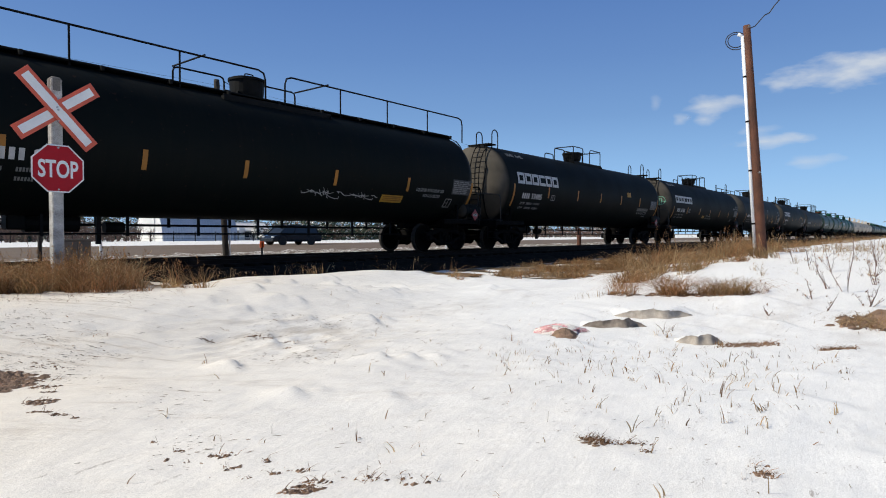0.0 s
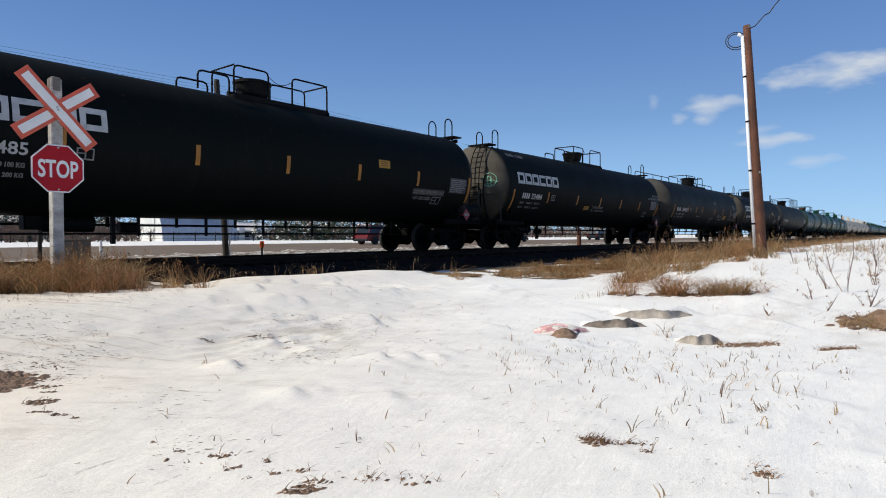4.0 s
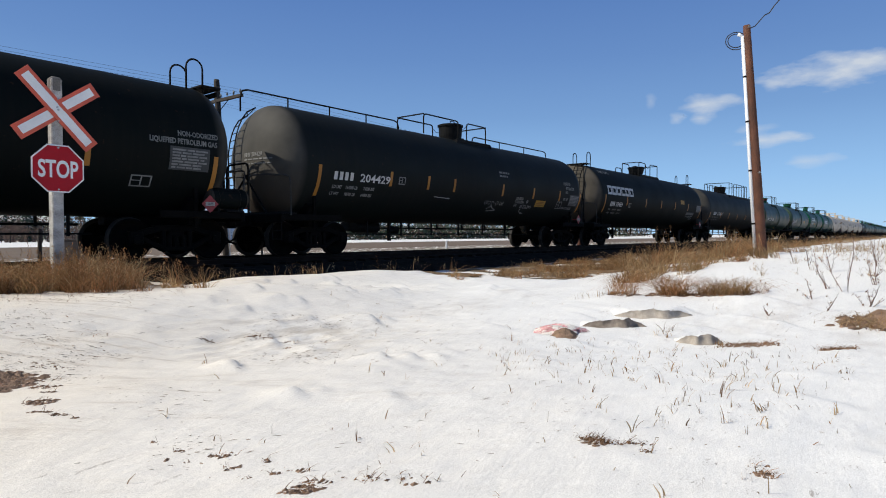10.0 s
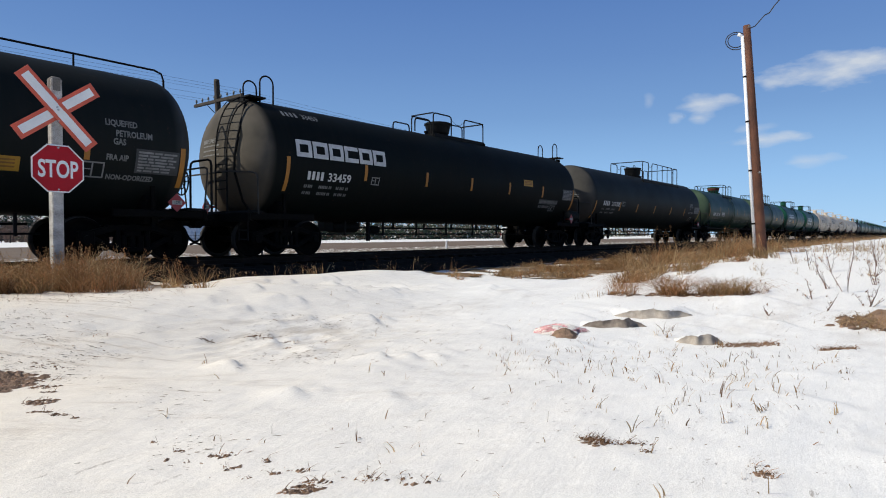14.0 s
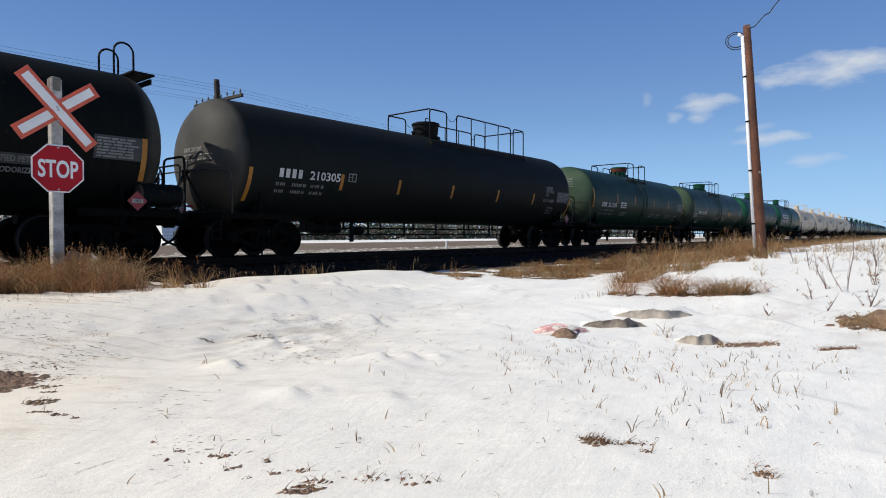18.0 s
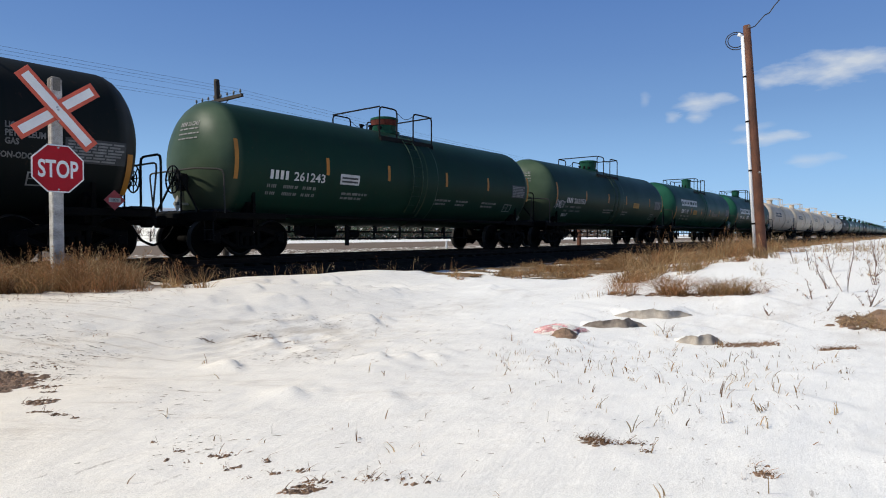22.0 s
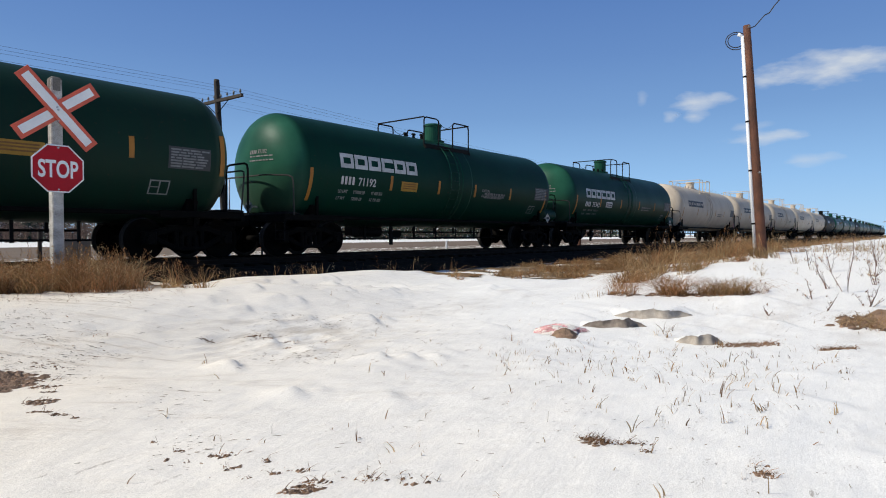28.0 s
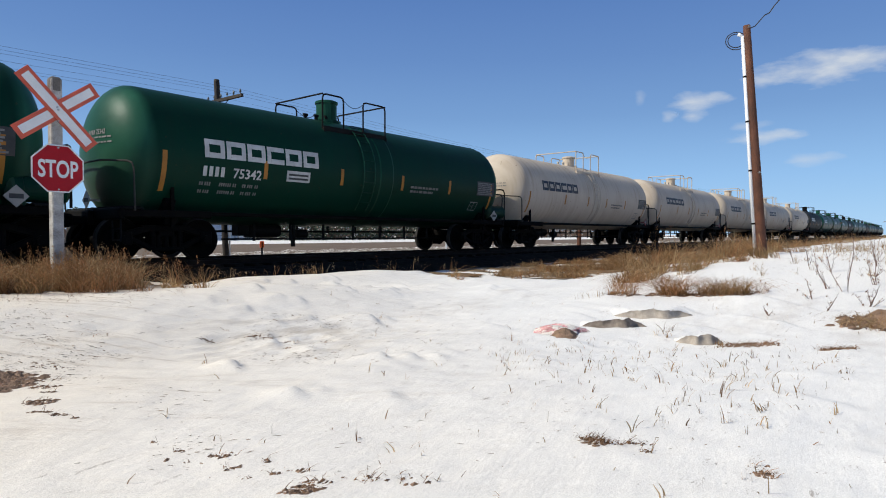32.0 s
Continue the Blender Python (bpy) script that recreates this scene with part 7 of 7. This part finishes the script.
        d = (d + Vector((rnd.uniform(-0.22, 0.22), rnd.uniform(-0.22, 0.22), rnd.uniform(-0.04, 0.08)))).normalized()


def weeds():
    """Bare crooked stems with shrivelled leaves on the rise: root, height, lean of each stem, leaves."""
    plants = ((10.19, 0.80, 0.86, ((0.02, 0.0), (0.25, 0.5)), 14), (10.43, 1.03, 0.50, ((0.1, 0.35), (-0.2, 0.5), (0.3, 0.2)), 16), (9.46, 1.10, 0.28, ((0.1, 0.3), (-0.3, 0.6)), 12), (11.25, 0.50, 0.74, ((0.0, 0.05), (0.2, 0.3), (-0.2, -0.2), (0.1, 0.45)), 30), (11.2, 0.30, 0.8, ((0.0, 0.1), (0.3, -0.2), (-0.1, 0.3)), 24), (9.35, 0.50, 0.34, ((0.1, -0.5), (0.2, 0.4), (0.0, 0.9), (0.3, -0.9)), 26),
              (8.81, 0.85, 0.24, ((0.1, -0.5),), 3), (8.07, 1.40, 0.16, ((0.0, 0.5), (0.1, -0.4)), 4), (9.9, 1.75, 0.18, ((0.0, 0.5),), 4), (13.33, 1.65, 0.45, ((0.0, 0.2), (0.1, -0.2)), 8), (14.1, 2.0, 0.4, ((0.0, 0.1),), 6), (12.6, 1.2, 0.5, ((0.0, 0.3), (0.2, -0.1)), 8), (13.6, 0.6, 0.6, ((0.0, 0.1), (0.2, 0.3)), 10), (14.6, 0.2, 0.8, ((0.0, 0.1), (0.1, -0.3), (0.2, 0.3)), 16), (9.2, 0.05, 0.5, ((0.1, 0.3), (0.0, -0.3)), 14))
    for k, (x, y, h, leans, leaves) in enumerate(plants):
        rnd = random.Random(70 + k)
        vs, fs, nodes = [], [], []
        for i, (a, b) in enumerate(leans):
            root = Vector((x + rnd.uniform(-0.03, 0.03), y + rnd.uniform(-0.05, 0.05), ground_z(x, y) - 0.03))
            curved_stem(rnd, vs, fs, root, Vector((a, b, 1.0)), h * (1.0 if i == 0 else rnd.uniform(0.55, 0.9)), 0.0105 if i == 0 else 0.0065, 2, nodes)
        w = thing("weed_stalk", "bare brown weed stalks with shrivelled leaves in the snow", "weed", "weed stalks on the rise", pose(0, 0, 0))
        part("branching_stem", mesh_of("branching_stem", vs, fs, "twig"), w)
        lv, lf = [], []
        for i in range(leaves):
            q = rnd.choice(nodes)
            side = Vector((rnd.uniform(-1, 1), rnd.uniform(-1, 1), rnd.uniform(-0.6, 0.3))).normalized()
            fold = Vector((-side.y, side.x, rnd.uniform(-0.5, 0.5))) * 0.010
            ln = rnd.uniform(0.018, 0.045)
            b = len(lv)
            lv += [q, q + side * ln * 0.5 + fold, q + side * ln * 0.6 - fold + Vector((0, 0, -0.012)), q + side * ln + Vector((0, 0, -0.02))]
            lf += [(b, b + 1, b + 3), (b, b + 3, b + 2)]
        part("seed_tuft", mesh_of("seed_tuft", lv, lf, "straw_brown"), w)


weeds()


# ---- bare earth, stones and ice in the snow ----
def lump(name, label, category, x, y, sx, sy, h, mat, seed, top=None, group=""):
    rnd = random.Random(seed)
    n, rings = 32, 10
    vs, fs = [], []
    for j in range(rings + 1):
        k = j / rings
        for i in range(n):
            a = 2 * math.pi * i / n
            w = 1 + 0.35 * noise.noise((math.cos(a) * 1.7 + seed, math.sin(a) * 1.7, 3)) + 0.12 * rnd.uniform(-1, 1)
            px, py = x + math.cos(a) * sx * k * w, y + math.sin(a) * sy * k * w
            vs.append((px, py, ground_z(px, py) - 0.015 + h * (1 - k ** 2.2) * (0.8 + 0.5 * noise.noise((px * 5, py * 5, seed))) + h * 0.22 * noise.noise((px * 26, py * 26, seed)) * (1 - k)))
    for j in range(rings):
        for i in range(n):
            fs.append((j * n + i, j * n + (i + 1) % n, (j + 1) * n + (i + 1) % n, (j + 1) * n + i))
    return thing(name, label, category, group, me=mesh_of(name, vs, fs, mat, True))


# Grey of the ledge faces, much darker than the snow caps.
M["ice"] = material("grey_ledge_ice", (0.40, 0.35, 0.295), 0.95, 0.0, 0.35, 14.0, 0.35, 30, spec=0.1)
lump("soil_clod", "brown frozen clod beside pink-stained snow", "soil", 5.62, 2.82, 0.19, 0.14, 0.09, "soil", 1)
lump("stained_snow", "snow crust with a pink stain", "snow", 5.90, 3.02, 0.34, 0.30, 0.10, "pink", 2)


def ledge(x, y, w, d, h, rz, seed, mat="ice"):
    """A shelf of old snow: a white cap that climbs to a lip, and a grey undercut face below it."""
    n, k = 36, 7
    g = thing("snow_ledge", "shelf of old snow with a grey undercut face", "snow", "snow ledges")
    turn = Matrix.Rotation(radians(rz), 4, "Z")
    cap, face, cf, ff = [], [], [], []
    for i in range(n + 1):
        s = i / n * 2 - 1
        hh = h * max(0.0, 1 - abs(s) ** 2.6) * (0.85 + 0.3 * noise.noise((s * 1.4, seed, 0)) + 0.22 * noise.noise((s * 3.5, seed, 3)) + 0.2 * noise.noise((s * 9, seed, 6)))
        edge = -0.05 * noise.noise((s * 2.2, seed, 5)) - d * 0.15 * (1 - s * s)
        for j in range(k + 1):
            q = j / k
            p = turn @ Vector((s * w, edge + d * q * (1.0 - 0.3 * s * s), 0))
            cap.append((x + p.x, y + p.y, ground_z(x + p.x, y + p.y) + hh * (1 - smooth01(0, 1, q)) + 0.006 - 0.02 * q))
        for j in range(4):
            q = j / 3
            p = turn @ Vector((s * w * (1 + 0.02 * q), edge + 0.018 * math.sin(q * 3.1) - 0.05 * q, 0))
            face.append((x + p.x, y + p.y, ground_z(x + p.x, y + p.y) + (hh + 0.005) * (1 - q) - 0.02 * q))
    for i in range(n):
        for j in range(k):
            cf.append((i * (k + 1) + j, (i + 1) * (k + 1) + j, (i + 1) * (k + 1) + j + 1, i * (k + 1) + j + 1))
        for j in range(3):
            ff.append((i * 4 + j, i * 4 + j + 1, (i + 1) * 4 + j + 1, (i + 1) * 4 + j))
    part("cap", mesh_of("cap", cap, cf, "snow", True), g)
    part("undercut", mesh_of("undercut", face, ff, mat, True), g, "grey undercut ice face")


# A darker, browner grey for the face of the first ledge.
M["dirty_ice"] = material("dark_brown_grey_ice", (0.24, 0.20, 0.165), 0.95, 0.0, 0.5, 14.0, 0.5, 30, spec=0.1)
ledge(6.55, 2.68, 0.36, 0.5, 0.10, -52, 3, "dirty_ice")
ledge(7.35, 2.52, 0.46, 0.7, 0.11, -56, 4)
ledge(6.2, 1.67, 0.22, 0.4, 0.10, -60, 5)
lump("soil_clod", "large brown turf mound in the snow", "soil", 8.3, 0.10, 0.62, 0.55, 0.15, "soil", 8)


def turf(x, y, sx, sy, rz, n, seed, blades, label="ragged patch of bare brown earth and dead grass"):
    """Thawed ground: many thin crumbs and flattened dead blades in a ragged outline."""
    rnd = random.Random(seed)
    g = thing("turf_patch", label, "bare earth", "bare earth patches")
    vs, fs = [], []
    c, s = math.cos(radians(rz)), math.sin(radians(rz))
    for i in range(n):
        a, q = rnd.uniform(0, 6.28), math.sqrt(rnd.random()) * (1 + 0.5 * noise.noise((seed, i * 0.37, 0)))
        u, v = sx * q * math.cos(a), sy * q * math.sin(a)
        px, py = x + u * c - v * s, y + u * s + v * c
        r = rnd.uniform(0.005, 0.016) * (1 + 7.0 * min(sx, sy))
        b, m = len(vs), 7
        ph = rnd.uniform(0, 6)
        for j in range(m):
            w = r * rnd.uniform(0.55, 1.2)
            ex, ey = px + w * 1.5 * math.cos(ph + 6.283 * j / m) , py + w * math.sin(ph + 6.283 * j / m)
            vs.append((ex, ey, ground_z(ex, ey) - 0.004))
        vs.append((px, py, ground_z(px, py) + r * rnd.uniform(0.15, 0.5)))
        fs += [(b + j, b + (j + 1) % m, b + m) for j in range(m)]
    part("loose_earth", mesh_of("loose_earth", vs, fs, "soil"), g)
    vs, fs = [], []
    for i in range(blades):
        a, q = rnd.uniform(0, 6.28), math.sqrt(rnd.random()) * 1.1
        u, v = sx * q * math.cos(a), sy * q * math.sin(a)
        px, py = x + u * c - v * s, y + u * s + v * c
        blade(vs, fs, px, py, ground_z(px, py), rnd.uniform(0.012, 0.045), rnd.uniform(0, 6.28), rnd.uniform(1.0, 2.8), rnd.uniform(0.0012, 0.0024), rnd)
    part("dead_grass", mesh_of("dead_grass", vs, fs, "straw_brown"), g)


for k, row in enumerate(((1.36, 4.92, 0.26, 0.24, 420, 60), (1.55, 4.56, 0.10, 0.05, 40, 10), (1.50, 4.34, 0.06, 0.03, 20, 6), (1.36, 4.08, 0.09, 0.075, 90, 14), (1.27, 3.86, 0.07, 0.02, 24, 4), (1.33, 3.72, 0.06, 0.018, 20, 4), (1.37, 3.60, 0.03, 0.014, 8, 2),
                         (1.62, 4.80, 0.10, 0.03, 20, 4), (1.74, 5.10, 0.16, 0.05, 20, 4), (1.58, 2.52, 0.07, 0.03, 26, 6), (1.52, 2.36, 0.045, 0.03, 20, 4), (1.49, 2.74, 0.03, 0.014, 10, 2), (1.40, 2.68, 0.02, 0.012, 6, 1), (1.45, 2.60, 0.015, 0.01, 4, 1), (1.66, 2.32, 0.035, 0.02, 12, 4),
                         (1.50, 2.22, 0.02, 0.02, 8, 2), (1.60, 2.16, 0.03, 0.015, 8, 4), (1.68, 2.10, 0.06, 0.02, 12, 8), (1.55, 1.93, 0.075, 0.05, 60, 16), (1.64, 1.95, 0.07, 0.025, 26, 14), (1.78, 1.83, 0.10, 0.05, 12, 16), (1.92, 1.66, 0.12, 0.05, 8, 14), (1.48, 2.98, 0.03, 0.01, 6, 1),
                         (2.80, 1.24, 0.065, 0.05, 70, 90), (2.86, 1.12, 0.14, 0.016, 40, 40), (2.84, 1.00, 0.035, 0.02, 14, 8), (2.90, 0.51, 0.05, 0.04, 40, 14), (2.98, 0.54, 0.06, 0.012, 10, 4), (9.26, 2.9, 0.40, 0.28, 220, 200), (9.5, 2.25, 0.45, 0.34, 260, 240), (8.7, 3.4, 0.30, 0.22, 120, 160),
                         # The last five rows are dirt mixed with painted shade of crust lips.
                         (6.35, 1.28, 0.28, 0.13, 220, 300), (6.35, 0.55, 0.18, 0.09, 130, 160), (3.60, 5.04, 0.15, 0.05, 46, 2), (3.14, 5.24, 0.06, 0.018, 16, 1), (3.68, 4.86, 0.10, 0.03, 18, 1), (3.42, 4.50, 0.08, 0.02, 10, 1), (3.80, 4.42, 0.09, 0.02, 10, 1))):
    turf(*row[:4], -52, row[4], 300 + k, row[5])
turf(8.25, 0.12, 0.55, 0.6, 0, 420, 400, 900, "large brown turf mound matted with dead grass")


# ---- road traffic ----
def vehicle(name, label, category, length, width, height, roof, paint, x, y, z, face, bed=False):
    """A car body by cross sections along x, nose at +x; roof: where glass begins and ends along the length."""
    v = thing(name, label, category, "traffic on the highway", pose(x, y, z, 0, 0, 0 if face > 0 else 180))
    L, W, H = length, width, height
    belt = H * 0.60
    sec = [(-0.5, 0.50 if not bed else 0.58, 0.82), (-0.47, 0.58, 0.95), (roof[0] - 0.06, 0.60, 1.0), (0.18, 0.60, 1.0), (roof[3], 0.59, 1.0), (0.36, 0.58 if bed else 0.53, 0.97), (0.46, 0.55 if bed else 0.46, 0.94), (0.5, 0.48 if bed else 0.36, 0.86)]
    vs, fs = [], []
    for u, h, w in sec:
        b, t, q = H * 0.17, H * h, W / 2 * w
        vs += [(u * L, -q * 0.94, b), (u * L, -q, b + 0.18), (u * L, -q, t - 0.12), (u * L, -q * 0.93, t), (u * L, q * 0.93, t), (u * L, q, t - 0.12), (u * L, q, b + 0.18), (u * L, q * 0.94, b)]
    n = 8
    for j in range(len(sec) - 1):
        for i in range(n):
            fs.append((j * n + i, j * n + (i + 1) % n, (j + 1) * n + (i + 1) % n, (j + 1) * n + i))
    fs += [tuple(range(n))[::-1], tuple((len(sec) - 1) * n + i for i in range(n))]
    part("body", mesh_of("body", vs, fs, paint), v)
    r0, r1, r2, r3 = [q * L for q in roof]
    q0, q1 = W / 2 * 0.93, W / 2 * 0.78
    vs = [(r0, -q0, belt - 0.02), (r3, -q0, belt - 0.04), (r3, q0, belt - 0.04), (r0, q0, belt - 0.02), (r1, -q1, H - 0.05), (r2, -q1, H - 0.05), (r2, q1, H - 0.05), (r1, q1, H - 0.05)]
    part("glasshouse", mesh_of("glasshouse", vs, [(0, 1, 5, 4), (1, 2, 6, 5), (2, 3, 7, 6), (3, 0, 4, 7), (4, 5, 6, 7)], "window"), v, "tinted window glass")
    bm = bmesh.new()
    add_box(bm, ((r1 + r2) / 2, 0, H - 0.025), (r2 - r1 + 0.1, q1 * 2 + 0.04, 0.06), 0.02)
    part("roof", finish(bm, "roof", paint), v)
    for f in (0.0, 0.33, 0.66, 1.0):
        for sg in (-1, 1):
            bm = bmesh.new()
            xa, xb = r0 + (r3 - r0) * f, r1 + (r2 - r1) * f
            add_rod(bm, (xa, sg * q0, belt - 0.02), (xb, sg * q1, H - 0.05), 0.065 if bed else 0.045, 6)
            part("pillar", finish(bm, "pillar", paint), v)
    for sx in (-0.31, 0.31):
        for sg in (-1, 1):
            vv, ff = lathe([(sg * 0.0, 0.41), (sg * 0.02, 0.41), (sg * 0.02, 0.3)], 20, "y")
            part("wheel_arch", mesh_of("wheel_arch", vv, ff, "tyre"), v, m=pose(sx * L, sg * (W / 2 - 0.012), 0.40))
    for sx in (-0.31, 0.31):
        for sg in (-1, 1):
            vv, ff = lathe([(-0.11, 0.20), (-0.11, 0.35), (-0.08, 0.37), (0.08, 0.37), (0.11, 0.35), (0.11, 0.20)], 20, "y")
            w = part("wheel", mesh_of("wheel", vv, ff, "tyre", True), v, m=pose(sx * L, sg * (W / 2 - 0.12), 0.37))
            vv, ff = lathe([(sg * 0.10, 0.02), (sg * 0.115, 0.06), (sg * 0.10, 0.2), (sg * 0.112, 0.225)], 16, "y")
            part("rim", mesh_of("rim", vv, ff, "alloy", True), w)
    for sg in (-1, 1):
        bm = bmesh.new()
        add_box(bm, (0.47 * L, sg * W * 0.34, H * 0.40), (0.2, 0.35, 0.16), 0.03)
        part("headlight", finish(bm, "headlight", "lamp_clear"), v)
        bm = bmesh.new()
        add_box(bm, (-0.487 * L, sg * W * 0.41, H * 0.48), (0.16, 0.16, 0.28), 0.03)
        part("tail_light", finish(bm, "tail_light", "lamp_red"), v)
    if bed:
        bm = bmesh.new()
        add_box(bm, (-0.305 * L, 0, H * 0.78), (0.37 * L, W * 0.84, H * 0.38), 0.08)
        cap = part("bed_cap", finish(bm, "bed_cap", paint), v, "silver-white canopy over the bed")
        for sg in (-1, 1):
            bm = bmesh.new()
            add_box(bm, (-0.29 * L, sg * W * 0.42, H * 0.80), (0.24 * L, 0.02, H * 0.20), 0.008)
            part("cap_window", finish(bm, "cap_window", "window"), cap)
        bm = bmesh.new()
        add_box(bm, (-0.491 * L, 0, H * 0.80), (0.02, W * 0.66, H * 0.22), 0.008)
        part("cap_window", finish(bm, "cap_window", "window"), cap)
    for u in (-0.5, 0.5):
        bm = bmesh.new()
        add_box(bm, (u * L, 0, H * 0.25), (0.16, W * 0.95, 0.22), 0.04)
        part("bumper", finish(bm, "bumper", "car_grey" if not bed else "alloy"), v)
    return v


ROAD_Z = -0.36
SUV, CAR, VAN, PICKUP = (-0.46, -0.40, 0.14, 0.27), (-0.40, -0.22, 0.10, 0.24), (-0.48, -0.42, 0.20, 0.36), (-0.12, -0.08, 0.12, 0.24)
TRAFFIC = [
    (vehicle("minivan", "dark blue-grey minivan driving along the highway", "car", 5.0, 1.95, 1.75, VAN, "car_dark", 0, 44, ROAD_Z, -1), 44.0, 34.4, -26.5),
    (vehicle("suv", "dark grey sport utility vehicle on the highway", "car", 4.3, 1.8, 1.70, SUV, "car_grey", 0, 43, ROAD_Z, 1), 43.0, -6.4, 26.0),
    (vehicle("sedan", "dark sedan on the highway", "car", 4.7, 1.82, 1.45, CAR, "car_dark", 0, 40, ROAD_Z, 1), 40.0, -31.0, 24.1),
    (vehicle("suv", "dark red sport utility vehicle on the highway", "car", 4.7, 1.9, 1.75, SUV, "car_red", 0, 40, ROAD_Z, 1), 40.0, -60.1, 25.4),
    (vehicle("pickup_truck", "silver-white crew cab pickup truck on the highway", "truck", 5.1, 2.0, 1.9, PICKUP, "car_silver", 0, 40, ROAD_Z, 1, True), 40.0, -315.7, 27.3),
]


# ---- clouds ----
def cloud_material(thick):
    m = bpy.data.materials.new("thin_fair_weather_cloud")
    m.use_nodes = True
    n, l = m.node_tree.nodes, m.node_tree.links
    n.clear()
    out, mixs = n.new("ShaderNodeOutputMaterial"), n.new("ShaderNodeMixShader")
    tr, em = n.new("ShaderNodeBsdfTransparent"), n.new("ShaderNodeEmission")
    tc, inf, sep = n.new("ShaderNodeTexCoord"), n.new("ShaderNodeObjectInfo"), n.new("ShaderNodeSeparateXYZ")
    l.new(tc.outputs["Generated"], sep.inputs["Vector"])
    ns = n.new("ShaderNodeTexNoise")
    ns.noise_dimensions = "4D"
    ns.inputs["Scale"].default_value, ns.inputs["Detail"].default_value, ns.inputs["Roughness"].default_value = 0.014, 7, 0.56
    squash = n.new("ShaderNodeMapping")
    squash.inputs["Scale"].default_value = (0.55, 1.5, 1)
    l.new(tc.outputs["Object"], squash.inputs["Vector"])
    l.new(squash.outputs["Vector"], ns.inputs["Vector"])
    mul = n.new("ShaderNodeMath")
    mul.operation = "MULTIPLY"
    mul.inputs[1].default_value = 40
    l.new(inf.outputs["Random"], mul.inputs[0])
    l.new(mul.outputs[0], ns.inputs["W"])

    def calc(op, a, b=None):
        k = n.new("ShaderNodeMath")
        k.operation = op
        for i, q in enumerate((a, b)):
            if q is None:
                continue
            if isinstance(q, (int, float)):
                k.inputs[i].default_value = q
            else:
                l.new(q, k.inputs[i])
        return k.outputs[0]

    dx = calc("SUBTRACT", sep.outputs["X"], 0.5)
    dz = calc("SUBTRACT", sep.outputs["Y"], 0.42)
    rr = calc("ADD", calc("MULTIPLY", calc("MULTIPLY", dx, dx), 4.0), calc("MULTIPLY", calc("MULTIPLY", dz, dz), 4.6))
    fall = calc("SUBTRACT", 1.0, calc("POWER", rr, 0.6))
    dens = calc("MULTIPLY", calc("SUBTRACT", calc("ADD", calc("MULTIPLY", fall, 0.70), calc("MULTIPLY", ns.outputs["Fac"], 1.25)), 0.80), 1.9)
    cl = n.new("ShaderNodeClamp")
    l.new(dens, cl.inputs["Value"])
    alpha = calc("MULTIPLY", cl.outputs["Result"], thick)
    em.inputs["Color"].default_value, em.inputs["Strength"].default_value = (0.72, 0.76, 0.80, 1), 0.95
    l.new(alpha, mixs.inputs["Fac"])
    l.new(tr.outputs[0], mixs.inputs[1])
    l.new(em.outputs[0], mixs.inputs[2])
    l.new(mixs.outputs[0], out.inputs["Surface"])
    return m




def cloud_kind(thick):
    key = "cloud %.2f" % thick
    if key not in M:
        M[key] = cloud_material(thick)
    return key


CLOUDS = []


def sky_point(az, el, d=2400.0):
    """A place in the sky: az degrees right of the camera's heading, el degrees up."""
    a = radians(37.974 - az)
    return Vector((d * math.cos(radians(el)) * math.cos(a), d * math.cos(radians(el)) * math.sin(a), d * math.sin(radians(el))))


def cloud(az, el, w, h, daz, del_, thick):
    """A flat far cloud of w by h degrees that drifts by daz, del_ degrees."""
    d = 2400.0
    a, b = d * radians(w) / 2, d * radians(h) / 2
    me = mesh_of("cloud", [(-a, -b, 0), (a, -b, 0), (a, b, 0), (-a, b, 0)], [(0, 1, 2, 3)], cloud_kind(thick))
    c = new("cloud", me)
    tagged(c, "thin white fair-weather cloud in the blue sky", "cloud", "clouds", kind="structure")

    def at(k):
        p = sky_point(az + daz * k, el + del_ * k)
        return Matrix.Translation(p) @ p.to_track_quat("-Z", "Y").to_matrix().to_4x4()

    CLOUDS.append((c, at(0), at(1)))


cloud(33.6, 12.9, 15.0, 3.9, -1.35, 0.45, 0.80)
cloud(23.6, 11.1, 7.4, 2.3, -1.25, 0.40, 0.72)
cloud(21.1, 10.0, 2.0, 1.4, -0.95, 0.30, 0.42)
cloud(23.1, 9.9, 2.9, 1.5, -0.95, 0.35, 0.52)
cloud(27.9, 7.8, 9.0, 1.7, -0.6, 0.35, 0.66)
cloud(27.0, 8.7, 4.4, 1.2, -0.6, 0.40, 0.34)
cloud(30.9, 6.0, 5.8, 1.6, -0.1, 0.15, 0.40)
cloud(19.1, 11.6, 1.3, 1.8, -1.3, 0.50, 0.26)
cloud(28.6, 12.0, 2.4, 1.4, -1.2, 0.45, 0.25)


# ---- what moves ----
def motions():
    times = [1.0 * i for i in range(33)]
    turns = [0.1 * i for i in range(321)]
    for car, x16, sets, spec in CARS:
        walk(car, [(t, on_track(x16 - travel(t))) for t in times])
        if spec.get("far"):
            continue
        for w in sets:
            x, z = w.matrix_basis.translation.x, w.matrix_basis.translation.z
            walk(w, [(t, Matrix.Translation((x, 0, z)) @ Matrix.Rotation(-travel(t) / 0.457, 4, "Y")) for t in turns])

    for v, y, x0, speed in TRAFFIC:
        walk(v, [(t, pose(x0 + speed * t, y, ROAD_Z, 0, 0, 0 if speed > 0 else 180)) for t in (0.0, 16.0, 32.0)])
    for c, a, b in CLOUDS:
        walk(c, [(0.0, a), (32.0, b)])


motions()
